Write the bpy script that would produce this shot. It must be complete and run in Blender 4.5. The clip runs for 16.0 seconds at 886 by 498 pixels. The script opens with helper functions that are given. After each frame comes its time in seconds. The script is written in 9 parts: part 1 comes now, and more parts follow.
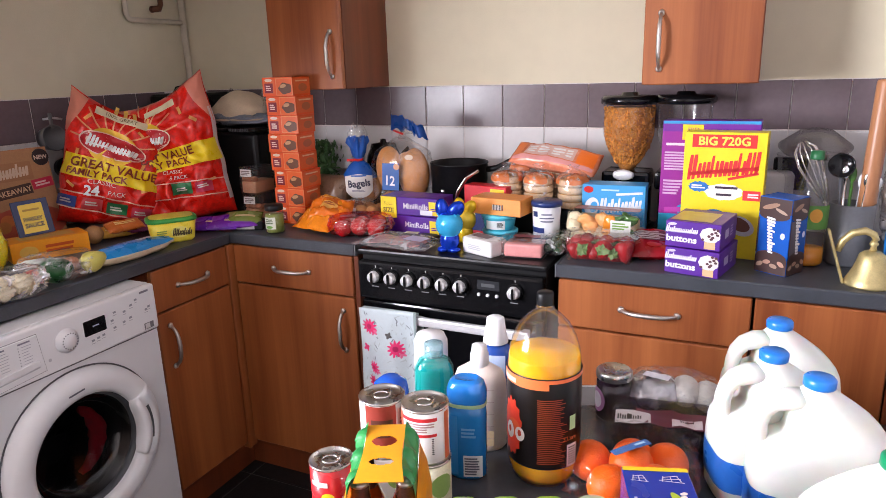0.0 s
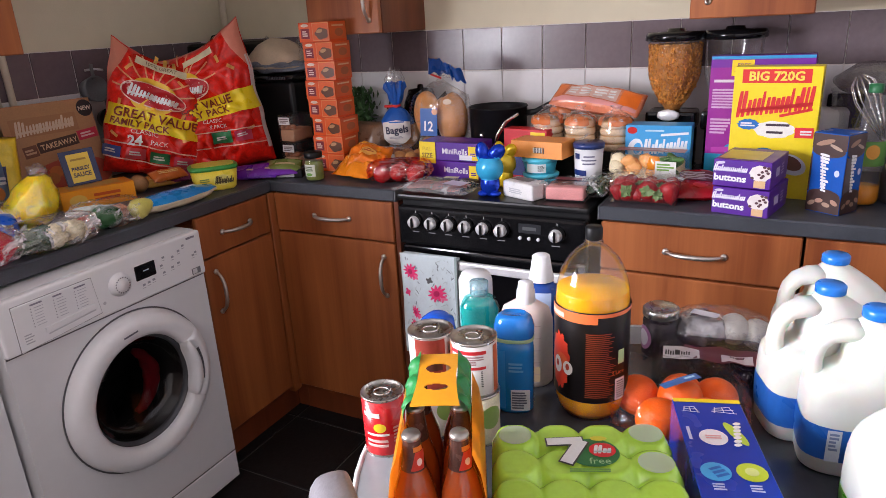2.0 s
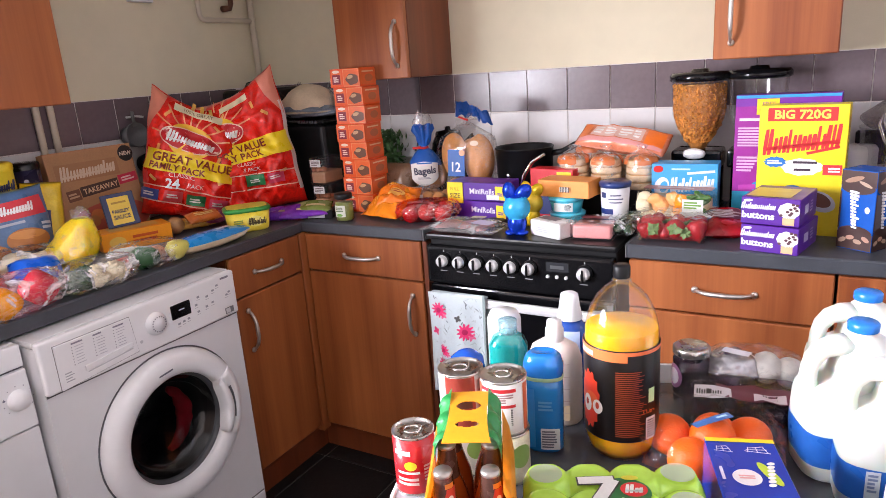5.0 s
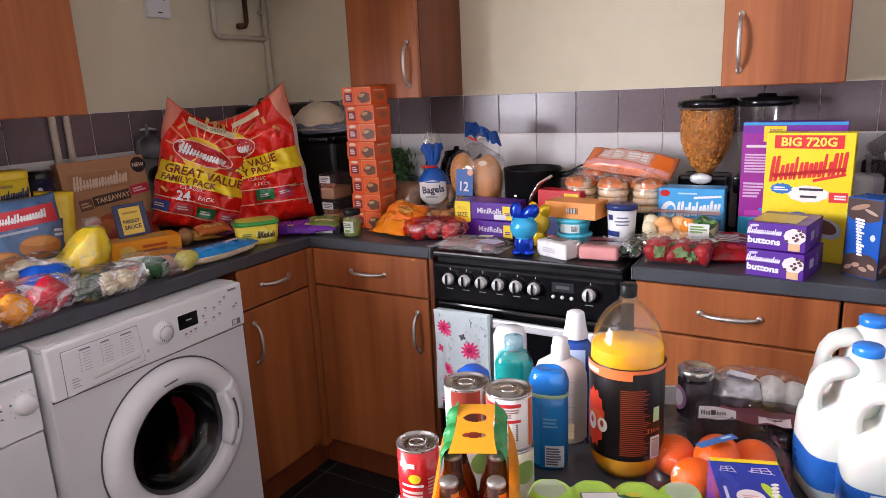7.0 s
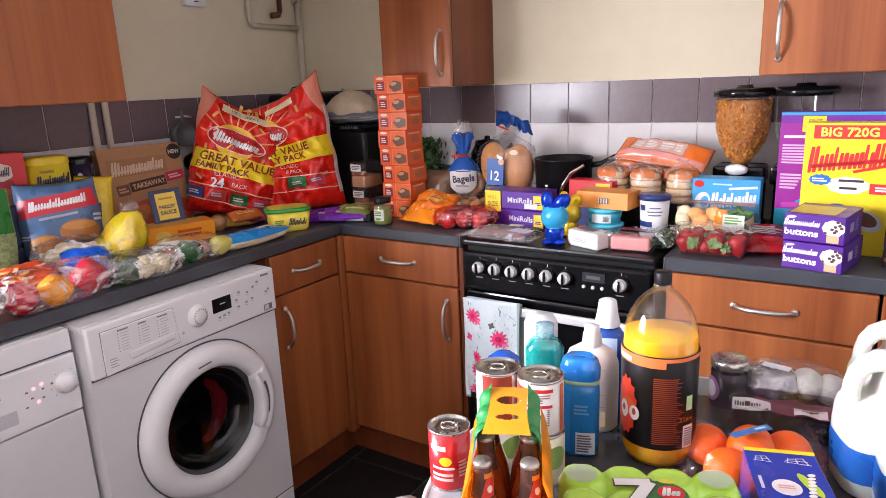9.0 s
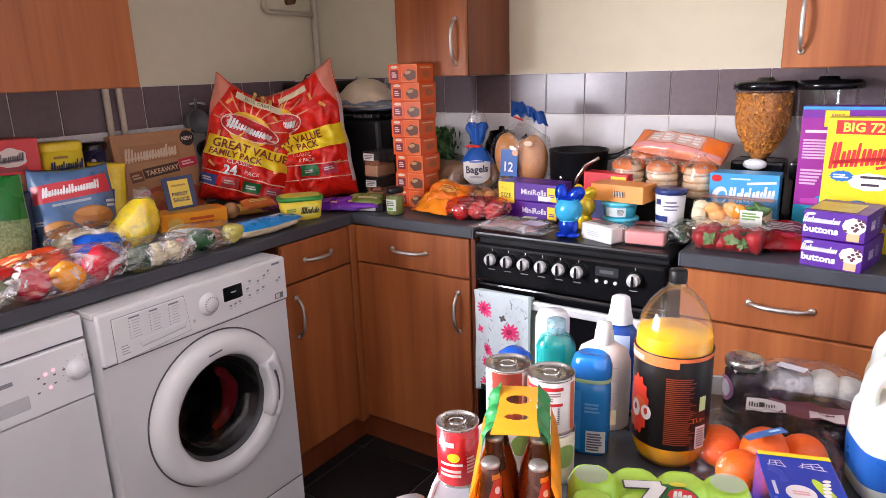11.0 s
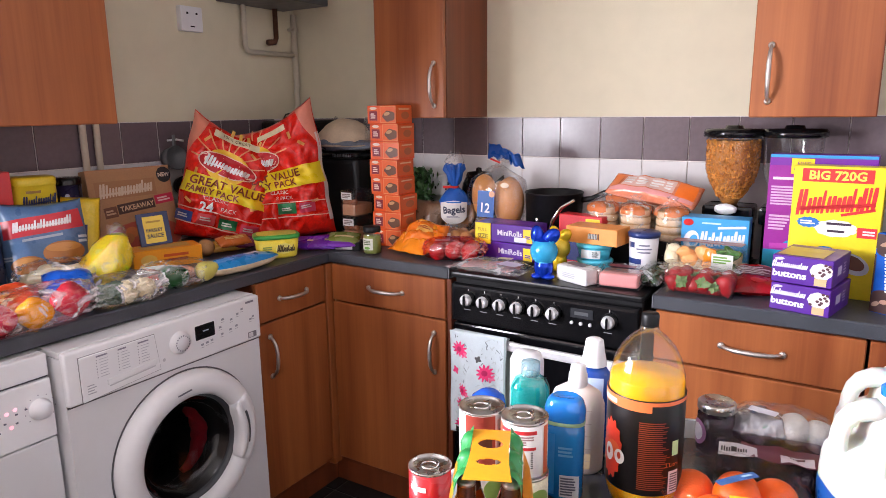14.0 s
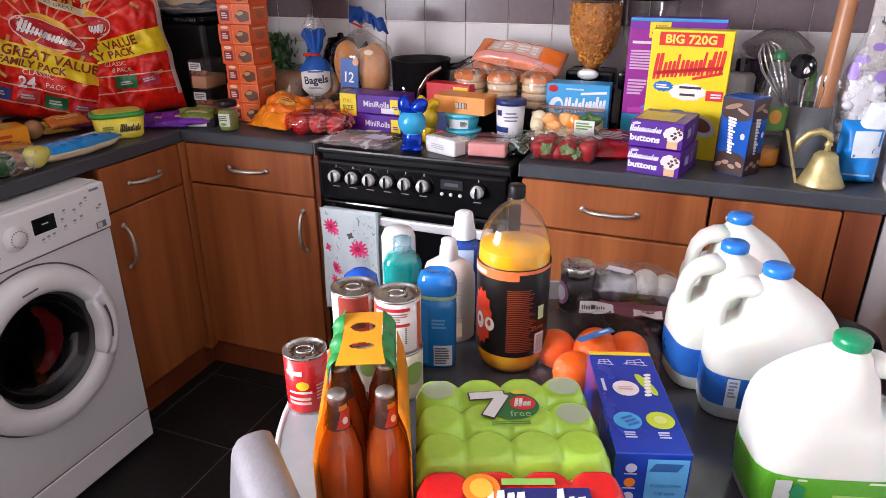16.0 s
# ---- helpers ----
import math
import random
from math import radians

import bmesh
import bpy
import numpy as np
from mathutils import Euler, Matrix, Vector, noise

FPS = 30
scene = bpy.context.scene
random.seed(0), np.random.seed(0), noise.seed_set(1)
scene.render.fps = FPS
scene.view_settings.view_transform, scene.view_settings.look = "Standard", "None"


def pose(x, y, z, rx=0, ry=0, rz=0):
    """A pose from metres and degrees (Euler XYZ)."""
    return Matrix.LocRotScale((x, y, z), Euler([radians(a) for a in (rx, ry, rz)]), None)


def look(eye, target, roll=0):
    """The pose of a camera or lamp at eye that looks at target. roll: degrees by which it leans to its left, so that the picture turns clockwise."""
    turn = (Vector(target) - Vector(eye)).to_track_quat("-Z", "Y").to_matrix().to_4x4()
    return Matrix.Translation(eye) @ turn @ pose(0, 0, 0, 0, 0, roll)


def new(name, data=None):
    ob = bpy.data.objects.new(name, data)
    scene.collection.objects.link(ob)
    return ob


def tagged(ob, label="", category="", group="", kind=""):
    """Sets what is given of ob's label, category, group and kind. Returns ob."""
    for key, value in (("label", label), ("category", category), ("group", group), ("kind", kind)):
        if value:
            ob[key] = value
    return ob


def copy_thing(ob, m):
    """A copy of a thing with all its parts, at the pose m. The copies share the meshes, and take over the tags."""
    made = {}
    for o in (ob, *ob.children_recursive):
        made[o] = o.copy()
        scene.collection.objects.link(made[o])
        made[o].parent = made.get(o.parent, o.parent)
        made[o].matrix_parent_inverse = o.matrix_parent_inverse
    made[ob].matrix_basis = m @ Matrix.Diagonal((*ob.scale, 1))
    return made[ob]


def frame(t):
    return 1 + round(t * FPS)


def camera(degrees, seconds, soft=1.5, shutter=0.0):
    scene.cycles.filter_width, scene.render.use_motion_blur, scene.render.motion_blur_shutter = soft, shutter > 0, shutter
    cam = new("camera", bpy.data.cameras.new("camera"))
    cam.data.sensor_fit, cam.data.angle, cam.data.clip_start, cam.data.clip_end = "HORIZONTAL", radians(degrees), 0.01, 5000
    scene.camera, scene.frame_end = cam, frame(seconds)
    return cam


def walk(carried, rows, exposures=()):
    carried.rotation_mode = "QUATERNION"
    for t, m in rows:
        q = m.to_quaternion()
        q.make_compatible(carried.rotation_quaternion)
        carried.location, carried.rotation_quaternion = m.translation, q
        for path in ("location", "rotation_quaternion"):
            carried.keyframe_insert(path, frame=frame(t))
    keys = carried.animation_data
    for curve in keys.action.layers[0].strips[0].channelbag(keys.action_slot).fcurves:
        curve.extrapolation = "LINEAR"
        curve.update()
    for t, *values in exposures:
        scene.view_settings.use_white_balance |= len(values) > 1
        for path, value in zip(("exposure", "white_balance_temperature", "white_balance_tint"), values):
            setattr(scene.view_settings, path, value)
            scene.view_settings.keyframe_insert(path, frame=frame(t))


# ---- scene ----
cam = camera(67.2, 16.0, 0.6)
PATH = [
    (0, (2.188, -2.284, 1.427), (1.367, -0.537, 0.904), -1.7),
    (0.5, (2.188, -2.265, 1.422), (1.573, -0.432, 0.913), -0.7),
    (1, (2.184, -2.253, 1.425), (1.724, -0.386, 0.873), -1.3),
    (1.5, (2.174, -2.284, 1.416), (1.528, -0.478, 0.849), -1.5),
    (2, (2.168, -2.3, 1.396), (1.272, -0.632, 0.749), -3.1),
    (2.5, (2.165, -2.323, 1.399), (1.22, -0.667, 0.795), -3.2),
    (3, (2.171, -2.335, 1.399), (1.195, -0.674, 0.861), -3.8),
    (3.2, (2.17, -2.334, 1.398), (1.177, -0.683, 0.862), -3.7),
    (5.3, (2.177, -2.312, 1.404), (1.21, -0.642, 0.876), -4.2),
    (5.5, (2.181, -2.304, 1.403), (1.27, -0.596, 0.899), -4.5),
    (6, (2.18, -2.296, 1.398), (1.329, -0.548, 0.927), -4.1),
    (6.5, (2.176, -2.308, 1.401), (1.306, -0.566, 0.943), -3.0),
    (7, (2.174, -2.339, 1.397), (1.183, -0.666, 0.928), -2.6),
    (7.5, (2.167, -2.352, 1.392), (1.122, -0.734, 0.852), -2.3),
    (8, (2.169, -2.355, 1.392), (1.108, -0.731, 0.907), -2.8),
    (8.5, (2.17, -2.355, 1.39), (1.1, -0.736, 0.905), -2.7),
    (9, (2.167, -2.351, 1.386), (1.111, -0.724, 0.899), -2.4),
    (9.2, (2.167, -2.35, 1.385), (1.122, -0.717, 0.895), -2.2),
    (11.3, (2.16, -2.335, 1.394), (1.07, -0.74, 0.873), -1.9),
    (11.5, (2.162, -2.344, 1.395), (1.073, -0.734, 0.922), -1.7),
    (12, (2.16, -2.342, 1.394), (1.075, -0.735, 0.904), -1.8),
    (12.5, (2.165, -2.354, 1.397), (1.059, -0.743, 0.972), -1.0),
    (13, (2.164, -2.353, 1.389), (1.033, -0.767, 0.936), -1.0),
    (13.5, (2.164, -2.346, 1.397), (1.069, -0.728, 0.965), -1.6),
    (14, (2.166, -2.335, 1.397), (1.125, -0.678, 0.988), -0.7),
    (14.5, (2.177, -2.321, 1.394), (1.242, -0.602, 0.981), -1.0),
    (15, (2.167, -2.32, 1.394), (1.328, -0.573, 0.901), -0.2),
    (15.5, (2.158, -2.304, 1.406), (1.453, -0.566, 0.71), 1.0),
    (16, (2.157, -2.297, 1.4), (1.501, -0.578, 0.617), -0.1),
]
walk(cam, [(t, look(eye, target, roll)) for t, eye, target, roll in PATH],
     [(0, -0.03), (0.5, -0.31), (1, -0.33), (1.5, -0.24), (2, -0.38), (3, -0.11), (5.5, 0.24), (6, -0.11), (6.5, -0.25), (7, -0.24), (7.5, 0.0), (8, 0.06), (9, 0.12), (14, 0.1), (15, -0.1), (16, -0.23)])

# ---- light ----
world = bpy.data.worlds.new("world")
scene.world = world
world.use_nodes = True
sky = world.node_tree.nodes.new("ShaderNodeTexSky")
sky.sky_type, sky.sun_disc = "NISHITA", False
sky.sun_elevation, sky.sun_rotation = radians(35), radians(230)
world.node_tree.links.new(sky.outputs[0], world.node_tree.nodes["Background"].inputs[0])
world.node_tree.nodes["Background"].inputs[1].default_value = 0.12


def window_light(name, m, w, h, watts, colour):
    """Daylight entering through a window opening."""
    la = bpy.data.lights.new(name, "AREA")
    la.shape, la.size, la.size_y, la.energy, la.color = "RECTANGLE", w, h, watts, colour
    ob = new(name, la)
    ob.matrix_world = m
    return ob


window_light("daylight_side", pose(-0.15, -3.0, 1.6, 0, -90, 0), 1.0, 1.5, 320, (0.905, 0.895, 1.0))

# ---- materials ----


def M(name, col, rough=0.5, metal=0.0, var=0.12, scale=18.0, bump=0.0, bscale=120.0, coat=0.0, sss=0.0, spec=0.5):
    """A surface with colour variation at two scales and fine relief."""
    m = bpy.data.materials.new(name)
    m.use_nodes = True
    n, l = m.node_tree.nodes, m.node_tree.links
    b = n["Principled BSDF"]
    tc = n.new("ShaderNodeTexCoord")
    big, fine = n.new("ShaderNodeTexNoise"), n.new("ShaderNodeTexNoise")
    big.inputs["Scale"].default_value, fine.inputs["Scale"].default_value = scale, scale * 9
    for t in (big, fine):
        l.new(tc.outputs["Object"], t.inputs["Vector"])
    add = n.new("ShaderNodeMath")
    add.operation = "ADD"
    l.new(big.outputs["Fac"], add.inputs[0]), l.new(fine.outputs["Fac"], add.inputs[1])
    r = n.new("ShaderNodeMapRange")
    r.inputs["From Min"].default_value, r.inputs["From Max"].default_value = 0.6, 1.4
    r.inputs["To Min"].default_value, r.inputs["To Max"].default_value = 1 - var, 1 + var
    l.new(add.outputs[0], r.inputs["Value"])
    mix = n.new("ShaderNodeVectorMath")
    mix.operation = "SCALE"
    mix.inputs[0].default_value = col
    l.new(r.outputs[0], mix.inputs["Scale"]), l.new(mix.outputs[0], b.inputs["Base Color"])
    rr = n.new("ShaderNodeMapRange")
    rr.inputs["From Min"].default_value, rr.inputs["From Max"].default_value = 0.3, 0.7
    rr.inputs["To Min"].default_value, rr.inputs["To Max"].default_value = rough * 0.85, min(1, rough * 1.15)
    l.new(big.outputs["Fac"], rr.inputs["Value"]), l.new(rr.outputs[0], b.inputs["Roughness"])
    b.inputs["Metallic"].default_value, b.inputs["Coat Weight"].default_value = metal, coat
    b.inputs["Coat Roughness"].default_value = 0.08
    b.inputs["Specular IOR Level"].default_value = spec
    if sss:
        b.inputs["Subsurface Weight"].default_value = sss
        b.inputs["Subsurface Scale"].default_value = 0.01
    if bump:
        bt, bn = n.new("ShaderNodeTexNoise"), n.new("ShaderNodeBump")
        bt.inputs["Scale"].default_value = bscale
        bn.inputs["Strength"].default_value, bn.inputs["Distance"].default_value = bump, 0.002
        l.new(tc.outputs["Object"], bt.inputs["Vector"])
        l.new(bt.outputs["Fac"], bn.inputs["Height"]), l.new(bn.outputs[0], b.inputs["Normal"])
    return m


def wood(name, light, dark):
    """Foil-faced apple-wood board with upright grain and broad figure."""
    m = bpy.data.materials.new(name)
    m.use_nodes = True
    n, l = m.node_tree.nodes, m.node_tree.links
    b = n["Principled BSDF"]
    tc, info = n.new("ShaderNodeTexCoord"), n.new("ShaderNodeObjectInfo")
    shift = n.new("ShaderNodeVectorMath")
    shift.operation = "ADD"
    mul = n.new("ShaderNodeVectorMath")
    mul.operation = "SCALE"
    mul.inputs[0].default_value = (7, 3, 5)
    l.new(info.outputs["Random"], mul.inputs["Scale"])
    l.new(tc.outputs["Object"], shift.inputs[0]), l.new(mul.outputs[0], shift.inputs[1])
    total = None
    for sc, st, w in ((11.0, 0.05, 0.72), (34.0, 0.05, 0.22), (170.0, 0.02, 0.13)):
        mp, t = n.new("ShaderNodeMapping"), n.new("ShaderNodeTexNoise")
        mp.inputs["Scale"].default_value = (1, 1, st)
        t.inputs["Scale"].default_value = sc
        t.inputs["Detail"].default_value = 3
        l.new(shift.outputs[0], mp.inputs["Vector"]), l.new(mp.outputs[0], t.inputs["Vector"])
        k = n.new("ShaderNodeMath")
        k.operation = "MULTIPLY_ADD"
        k.inputs[1].default_value = w
        l.new(t.outputs["Fac"], k.inputs[0])
        if total:
            l.new(total, k.inputs[2])
        else:
            k.inputs[2].default_value = 0.0
        total = k.outputs[0]
    ramp = n.new("ShaderNodeValToRGB")
    ramp.color_ramp.elements[0].position, ramp.color_ramp.elements[1].position = 0.38, 0.70
    ramp.color_ramp.elements[0].color, ramp.color_ramp.elements[1].color = (*dark, 1), (*light, 1)
    l.new(total, ramp.inputs[0]), l.new(ramp.outputs[0], b.inputs["Base Color"])
    b.inputs["Roughness"].default_value = 0.38
    bn = n.new("ShaderNodeBump")
    bn.inputs["Strength"].default_value, bn.inputs["Distance"].default_value = 0.15, 0.0006
    l.new(total, bn.inputs["Height"]), l.new(bn.outputs[0], b.inputs["Normal"])
    return m


def speckled(name, col, fleck, rough):
    """Laminate with a fine speckle."""
    m = M(name, col, rough, var=0.15, scale=9, bump=0.15, bscale=400)
    n, l = m.node_tree.nodes, m.node_tree.links
    b = n["Principled BSDF"]
    base = b.inputs["Base Color"].links[0].from_socket
    v = n.new("ShaderNodeTexNoise")
    v.inputs["Scale"].default_value = 420
    tc = n.new("ShaderNodeTexCoord")
    l.new(tc.outputs["Object"], v.inputs["Vector"])
    r = n.new("ShaderNodeMapRange")
    r.inputs["From Min"].default_value, r.inputs["From Max"].default_value = 0.58, 0.68
    l.new(v.outputs["Fac"], r.inputs["Value"])
    mx = n.new("ShaderNodeMix")
    mx.data_type = "RGBA"
    mx.inputs[7].default_value = (*fleck, 1)
    l.new(r.outputs[0], mx.inputs[0]), l.new(base, mx.inputs[6]), l.new(mx.outputs[2], b.inputs["Base Color"])
    return m


def clear(name, gloss, tint=(1, 1, 1), bump=0.0, bscale=60.0, haze=0.0, hazecol=(0.9, 0.9, 0.9), edge=0.3, painted_glint=0.0, broad=24.0, spread=0.54):
    """Thin clear plastic: see-through with a sheen, some milky haze and white patches painted in as highlights."""
    m = bpy.data.materials.new(name)
    m.use_nodes = True
    n, l = m.node_tree.nodes, m.node_tree.links
    n.remove(n["Principled BSDF"])
    out = n["Material Output"]
    tr, gl, mx = n.new("ShaderNodeBsdfTransparent"), n.new("ShaderNodeBsdfGlossy"), n.new("ShaderNodeMixShader")
    tr.inputs[0].default_value = (*tint, 1)
    gl.inputs["Roughness"].default_value = 0.06
    lw_, ad = n.new("ShaderNodeLayerWeight"), n.new("ShaderNodeMath")
    lw_.inputs["Blend"].default_value = 0.12
    ad.operation, ad.use_clamp, ad.inputs[1].default_value, ad.inputs[2].default_value = "MULTIPLY_ADD", True, edge, gloss
    l.new(lw_.outputs["Fresnel"], ad.inputs[0]), l.new(ad.outputs[0], mx.inputs[0])
    l.new(tr.outputs[0], mx.inputs[1]), l.new(gl.outputs[0], mx.inputs[2])
    last = mx.outputs[0]
    tc = n.new("ShaderNodeTexCoord")
    if haze or painted_glint:
        df, m2 = n.new("ShaderNodeBsdfDiffuse"), n.new("ShaderNodeMixShader")
        df.inputs[0].default_value = (*hazecol, 1)
        m2.inputs[0].default_value = haze
        # diffuse white noise patches painted on as the highlights of crinkled film
        if painted_glint:
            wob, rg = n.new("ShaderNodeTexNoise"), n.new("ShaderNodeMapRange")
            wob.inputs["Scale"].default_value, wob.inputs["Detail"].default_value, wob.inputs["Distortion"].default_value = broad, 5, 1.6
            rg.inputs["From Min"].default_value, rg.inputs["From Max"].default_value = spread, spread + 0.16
            rg.inputs["To Min"].default_value, rg.inputs["To Max"].default_value = haze, painted_glint
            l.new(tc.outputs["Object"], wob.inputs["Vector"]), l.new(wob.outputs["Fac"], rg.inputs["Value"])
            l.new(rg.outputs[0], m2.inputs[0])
        l.new(last, m2.inputs[1]), l.new(df.outputs[0], m2.inputs[2])
        last = m2.outputs[0]
    if bump:
        t, bn = n.new("ShaderNodeTexNoise"), n.new("ShaderNodeBump")
        t.inputs["Scale"].default_value = bscale
        bn.inputs["Strength"].default_value, bn.inputs["Distance"].default_value = bump, 0.01
        l.new(tc.outputs["Object"], t.inputs["Vector"]), l.new(t.outputs["Fac"], bn.inputs["Height"])
        l.new(bn.outputs[0], gl.inputs["Normal"])
    l.new(last, out.inputs[0])
    return m


def liquid(name, col, rough=0.05):
    m = bpy.data.materials.new(name)
    m.use_nodes = True
    b = m.node_tree.nodes["Principled BSDF"]
    b.inputs["Base Color"].default_value = (*col, 1)
    b.inputs["Roughness"].default_value = rough
    b.inputs["Transmission Weight"].default_value = 0.5
    b.inputs["IOR"].default_value = 1.2
    return m


WALL = M("cream_wall_paint", (0.735, 0.675, 0.50), 0.75, var=0.04, scale=1.6, bump=0.25, bscale=260)
WALLR = M("white_wall_paint", (0.60, 0.575, 0.585), 0.7, var=0.04, scale=1.6, bump=0.25, bscale=260)
# ceiling is out of view; its grey is chosen to weaken bounced light
CEIL = M("low_bounce_ceiling", (0.38, 0.36, 0.34), 0.85, var=0.03, scale=2)
GROUT = M("grout", (0.80, 0.75, 0.72), 0.9, var=0.12, scale=30)
TILE_P = M("mauve_glazed_tile", (0.160, 0.122, 0.135), 0.24, var=0.12, scale=7, bump=0.25, bscale=9, spec=0.4)
TILE_W = M("white_glazed_tile", (0.74, 0.73, 0.73), 0.12, var=0.03, scale=6, bump=0.1, bscale=14, coat=0.3)
SLATE = M("slate_floor_tile", (0.014, 0.0125, 0.013), 0.5, var=0.35, scale=5, bump=0.5, bscale=60, spec=0.2)
FGROUT = M("floor_grout", (0.10, 0.095, 0.09), 0.9, var=0.2, scale=20)
WOOD = wood("apple_wood_foil", (0.41, 0.132, 0.040), (0.205, 0.050, 0.014))
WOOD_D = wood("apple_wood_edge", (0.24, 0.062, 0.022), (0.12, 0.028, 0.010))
TOP = speckled("dark_grey_laminate", (0.046, 0.051, 0.062), (0.085, 0.09, 0.105), 0.42)
NICKEL = M("satin_nickel", (0.58, 0.54, 0.50), 0.46, 1.0, var=0.06, scale=60)
CHROME = M("chrome", (0.75, 0.75, 0.75), 0.12, 1.0, var=0.03)
STEEL = M("tin_steel", (0.52, 0.50, 0.47), 0.28, 1.0, var=0.08, scale=40)
ENAMEL = M("white_enamel", (0.66, 0.67, 0.69), 0.42, var=0.02, scale=3)
PLASTIC_W = M("white_plastic", (0.76, 0.77, 0.79), 0.38, var=0.02, scale=5)
PLASTIC_G = M("pale_grey_plastic", (0.52, 0.53, 0.56), 0.45, var=0.04)
DARKGREY = M("dark_grey_plastic", (0.09, 0.09, 0.10), 0.4, var=0.1)
BLACK = M("black_gloss", (0.006, 0.006, 0.007), 0.16, var=0.2, scale=6, spec=0.35)
BLACK_M = M("black_satin", (0.007, 0.007, 0.008), 0.42, var=0.25, scale=10, bump=0.1, bscale=200, spec=0.25)
GLASS_D = M("dark_oven_glass", (0.004, 0.004, 0.005), 0.08, var=0.1, coat=0.15, spec=0.35)
PIPE = M("painted_pipe", (0.62, 0.555, 0.44), 0.45, var=0.06, scale=20)
COPPER = M("old_copper", (0.16, 0.07, 0.04), 0.5, 0.6, var=0.4, scale=30)
FILM = clear("cellophane", 0.10, bump=0.30, bscale=48, haze=0.0, edge=0.18, painted_glint=0.42)
THINFILM = clear("thin_film", 0.03, bump=0.06, bscale=70, edge=0.10, painted_glint=0.012)
FILM2 = clear("polythene", 0.09, bump=0.30, bscale=40, haze=0.04, edge=0.2, painted_glint=0.5)
CLEARER = clear("tray_film", 0.10, bump=0.35, bscale=40, edge=0.18, painted_glint=0.22)
# broad white glints painted into the wrap in place of window reflections
GLINT = clear("glint_painted_wrap", 0.18, bump=0.4, bscale=34, edge=0.2, hazecol=(0.93, 0.93, 0.95), painted_glint=0.95, broad=13, spread=0.52)
PET = clear("clear_plastic", 0.05, bump=0.1, bscale=15, haze=0.01, edge=0.5)
GLASS = clear("window_glass", 0.06)

# ---- mesh helpers ----


def part(name, bm, material, parent, label="", smooth=False):
    me = bpy.data.meshes.new(name)
    bm.normal_update()
    bm.to_mesh(me)
    bm.free()
    me.materials.append(material)
    if smooth:
        for p in me.polygons:
            p.use_smooth = True
    ob = new(name, me)
    ob.parent = parent
    if label:
        tagged(ob, label)
    return ob


def thing(name, m, label, category, group=""):
    ob = new(name)
    ob.matrix_basis = m
    return tagged(ob, label, category, group)


def solo(name, bm, material, m, label, category, group="", smooth=False):
    ob = part(name, bm, material, None, "", smooth)
    ob.matrix_basis = m
    return tagged(ob, label, category, group)


def structure(name, bm, material, label, parent=None):
    return tagged(part(name, bm, material, parent), label, kind="structure")


def box(x0, x1, y0, y1, z0, z1, bevel=0.0, seg=1):
    bm = bmesh.new()
    bmesh.ops.create_cube(bm, size=1.0, matrix=Matrix.Translation(((x0 + x1) / 2, (y0 + y1) / 2, (z0 + z1) / 2)) @ Matrix.Diagonal((x1 - x0, y1 - y0, z1 - z0, 1)))
    if bevel:
        bmesh.ops.bevel(bm, geom=bm.edges[:], offset=bevel, segments=seg, affect="EDGES", profile=0.6)
    return bm


def join(*bms):
    """One mesh out of several."""
    out = bms[0]
    for b in bms[1:]:
        me = bpy.data.meshes.new("tmp")
        b.to_mesh(me)
        out.from_mesh(me)
        b.free()
        bpy.data.meshes.remove(me)
    return out


def moved(bm, m):
    bmesh.ops.transform(bm, matrix=m, verts=bm.verts)
    return bm


def lathe(profile, seg=32, sx=1.0, sy=1.0, power=2.0):
    """A body of revolution about z from (radius, height) pairs; power above 2 squares its plan."""
    bm = bmesh.new()
    rings = []
    for r, z in profile:
        if r < 1e-6:
            rings.append([bm.verts.new((0, 0, z))])
            continue
        ring = []
        for i in range(seg):
            a = 2 * math.pi * i / seg
            c, s = math.cos(a), math.sin(a)
            k = (abs(c) ** power + abs(s) ** power) ** (-1 / power)
            ring.append(bm.verts.new((r * sx * k * c, r * sy * k * s, z)))
        rings.append(ring)
    for a, b in zip(rings, rings[1:]):
        for i in range(seg):
            j = (i + 1) % seg
            if len(a) == 1 and len(b) > 1:
                bm.faces.new((a[0], b[j], b[i]))
            elif len(b) == 1 and len(a) > 1:
                bm.faces.new((a[i], a[j], b[0]))
            elif len(a) > 1:
                bm.faces.new((a[i], a[j], b[j], b[i]))
    bmesh.ops.recalc_face_normals(bm, faces=bm.faces)
    return bm


def tube(path, r, seg=10, flat=1.0):
    """A round bar along a path; r may be a list, one radius a point."""
    bm = bmesh.new()
    pts = [Vector(p) for p in path]
    rs = r if isinstance(r, (list, tuple)) else [r] * len(pts)
    rings = []
    side = None
    for i, p in enumerate(pts):
        d = (pts[min(i + 1, len(pts) - 1)] - pts[max(i - 1, 0)]).normalized()
        if side is None:
            side = d.cross(Vector((0, 0, 1)) if abs(d.z) < 0.8 else Vector((0, 1, 0))).normalized()
        side = (side - d * side.dot(d)).normalized()
        top_ = side.cross(d)
        rings.append([bm.verts.new(p + rs[i] * (math.cos(2 * math.pi * k / seg) * side + flat * math.sin(2 * math.pi * k / seg) * top_)) for k in range(seg)])
    for a, b in zip(rings, rings[1:]):
        for k in range(seg):
            j = (k + 1) % seg
            bm.faces.new((a[k], a[j], b[j], b[k]))
    bm.faces.new(rings[0][::-1]), bm.faces.new(rings[-1])
    bmesh.ops.recalc_face_normals(bm, faces=bm.faces)
    return bm


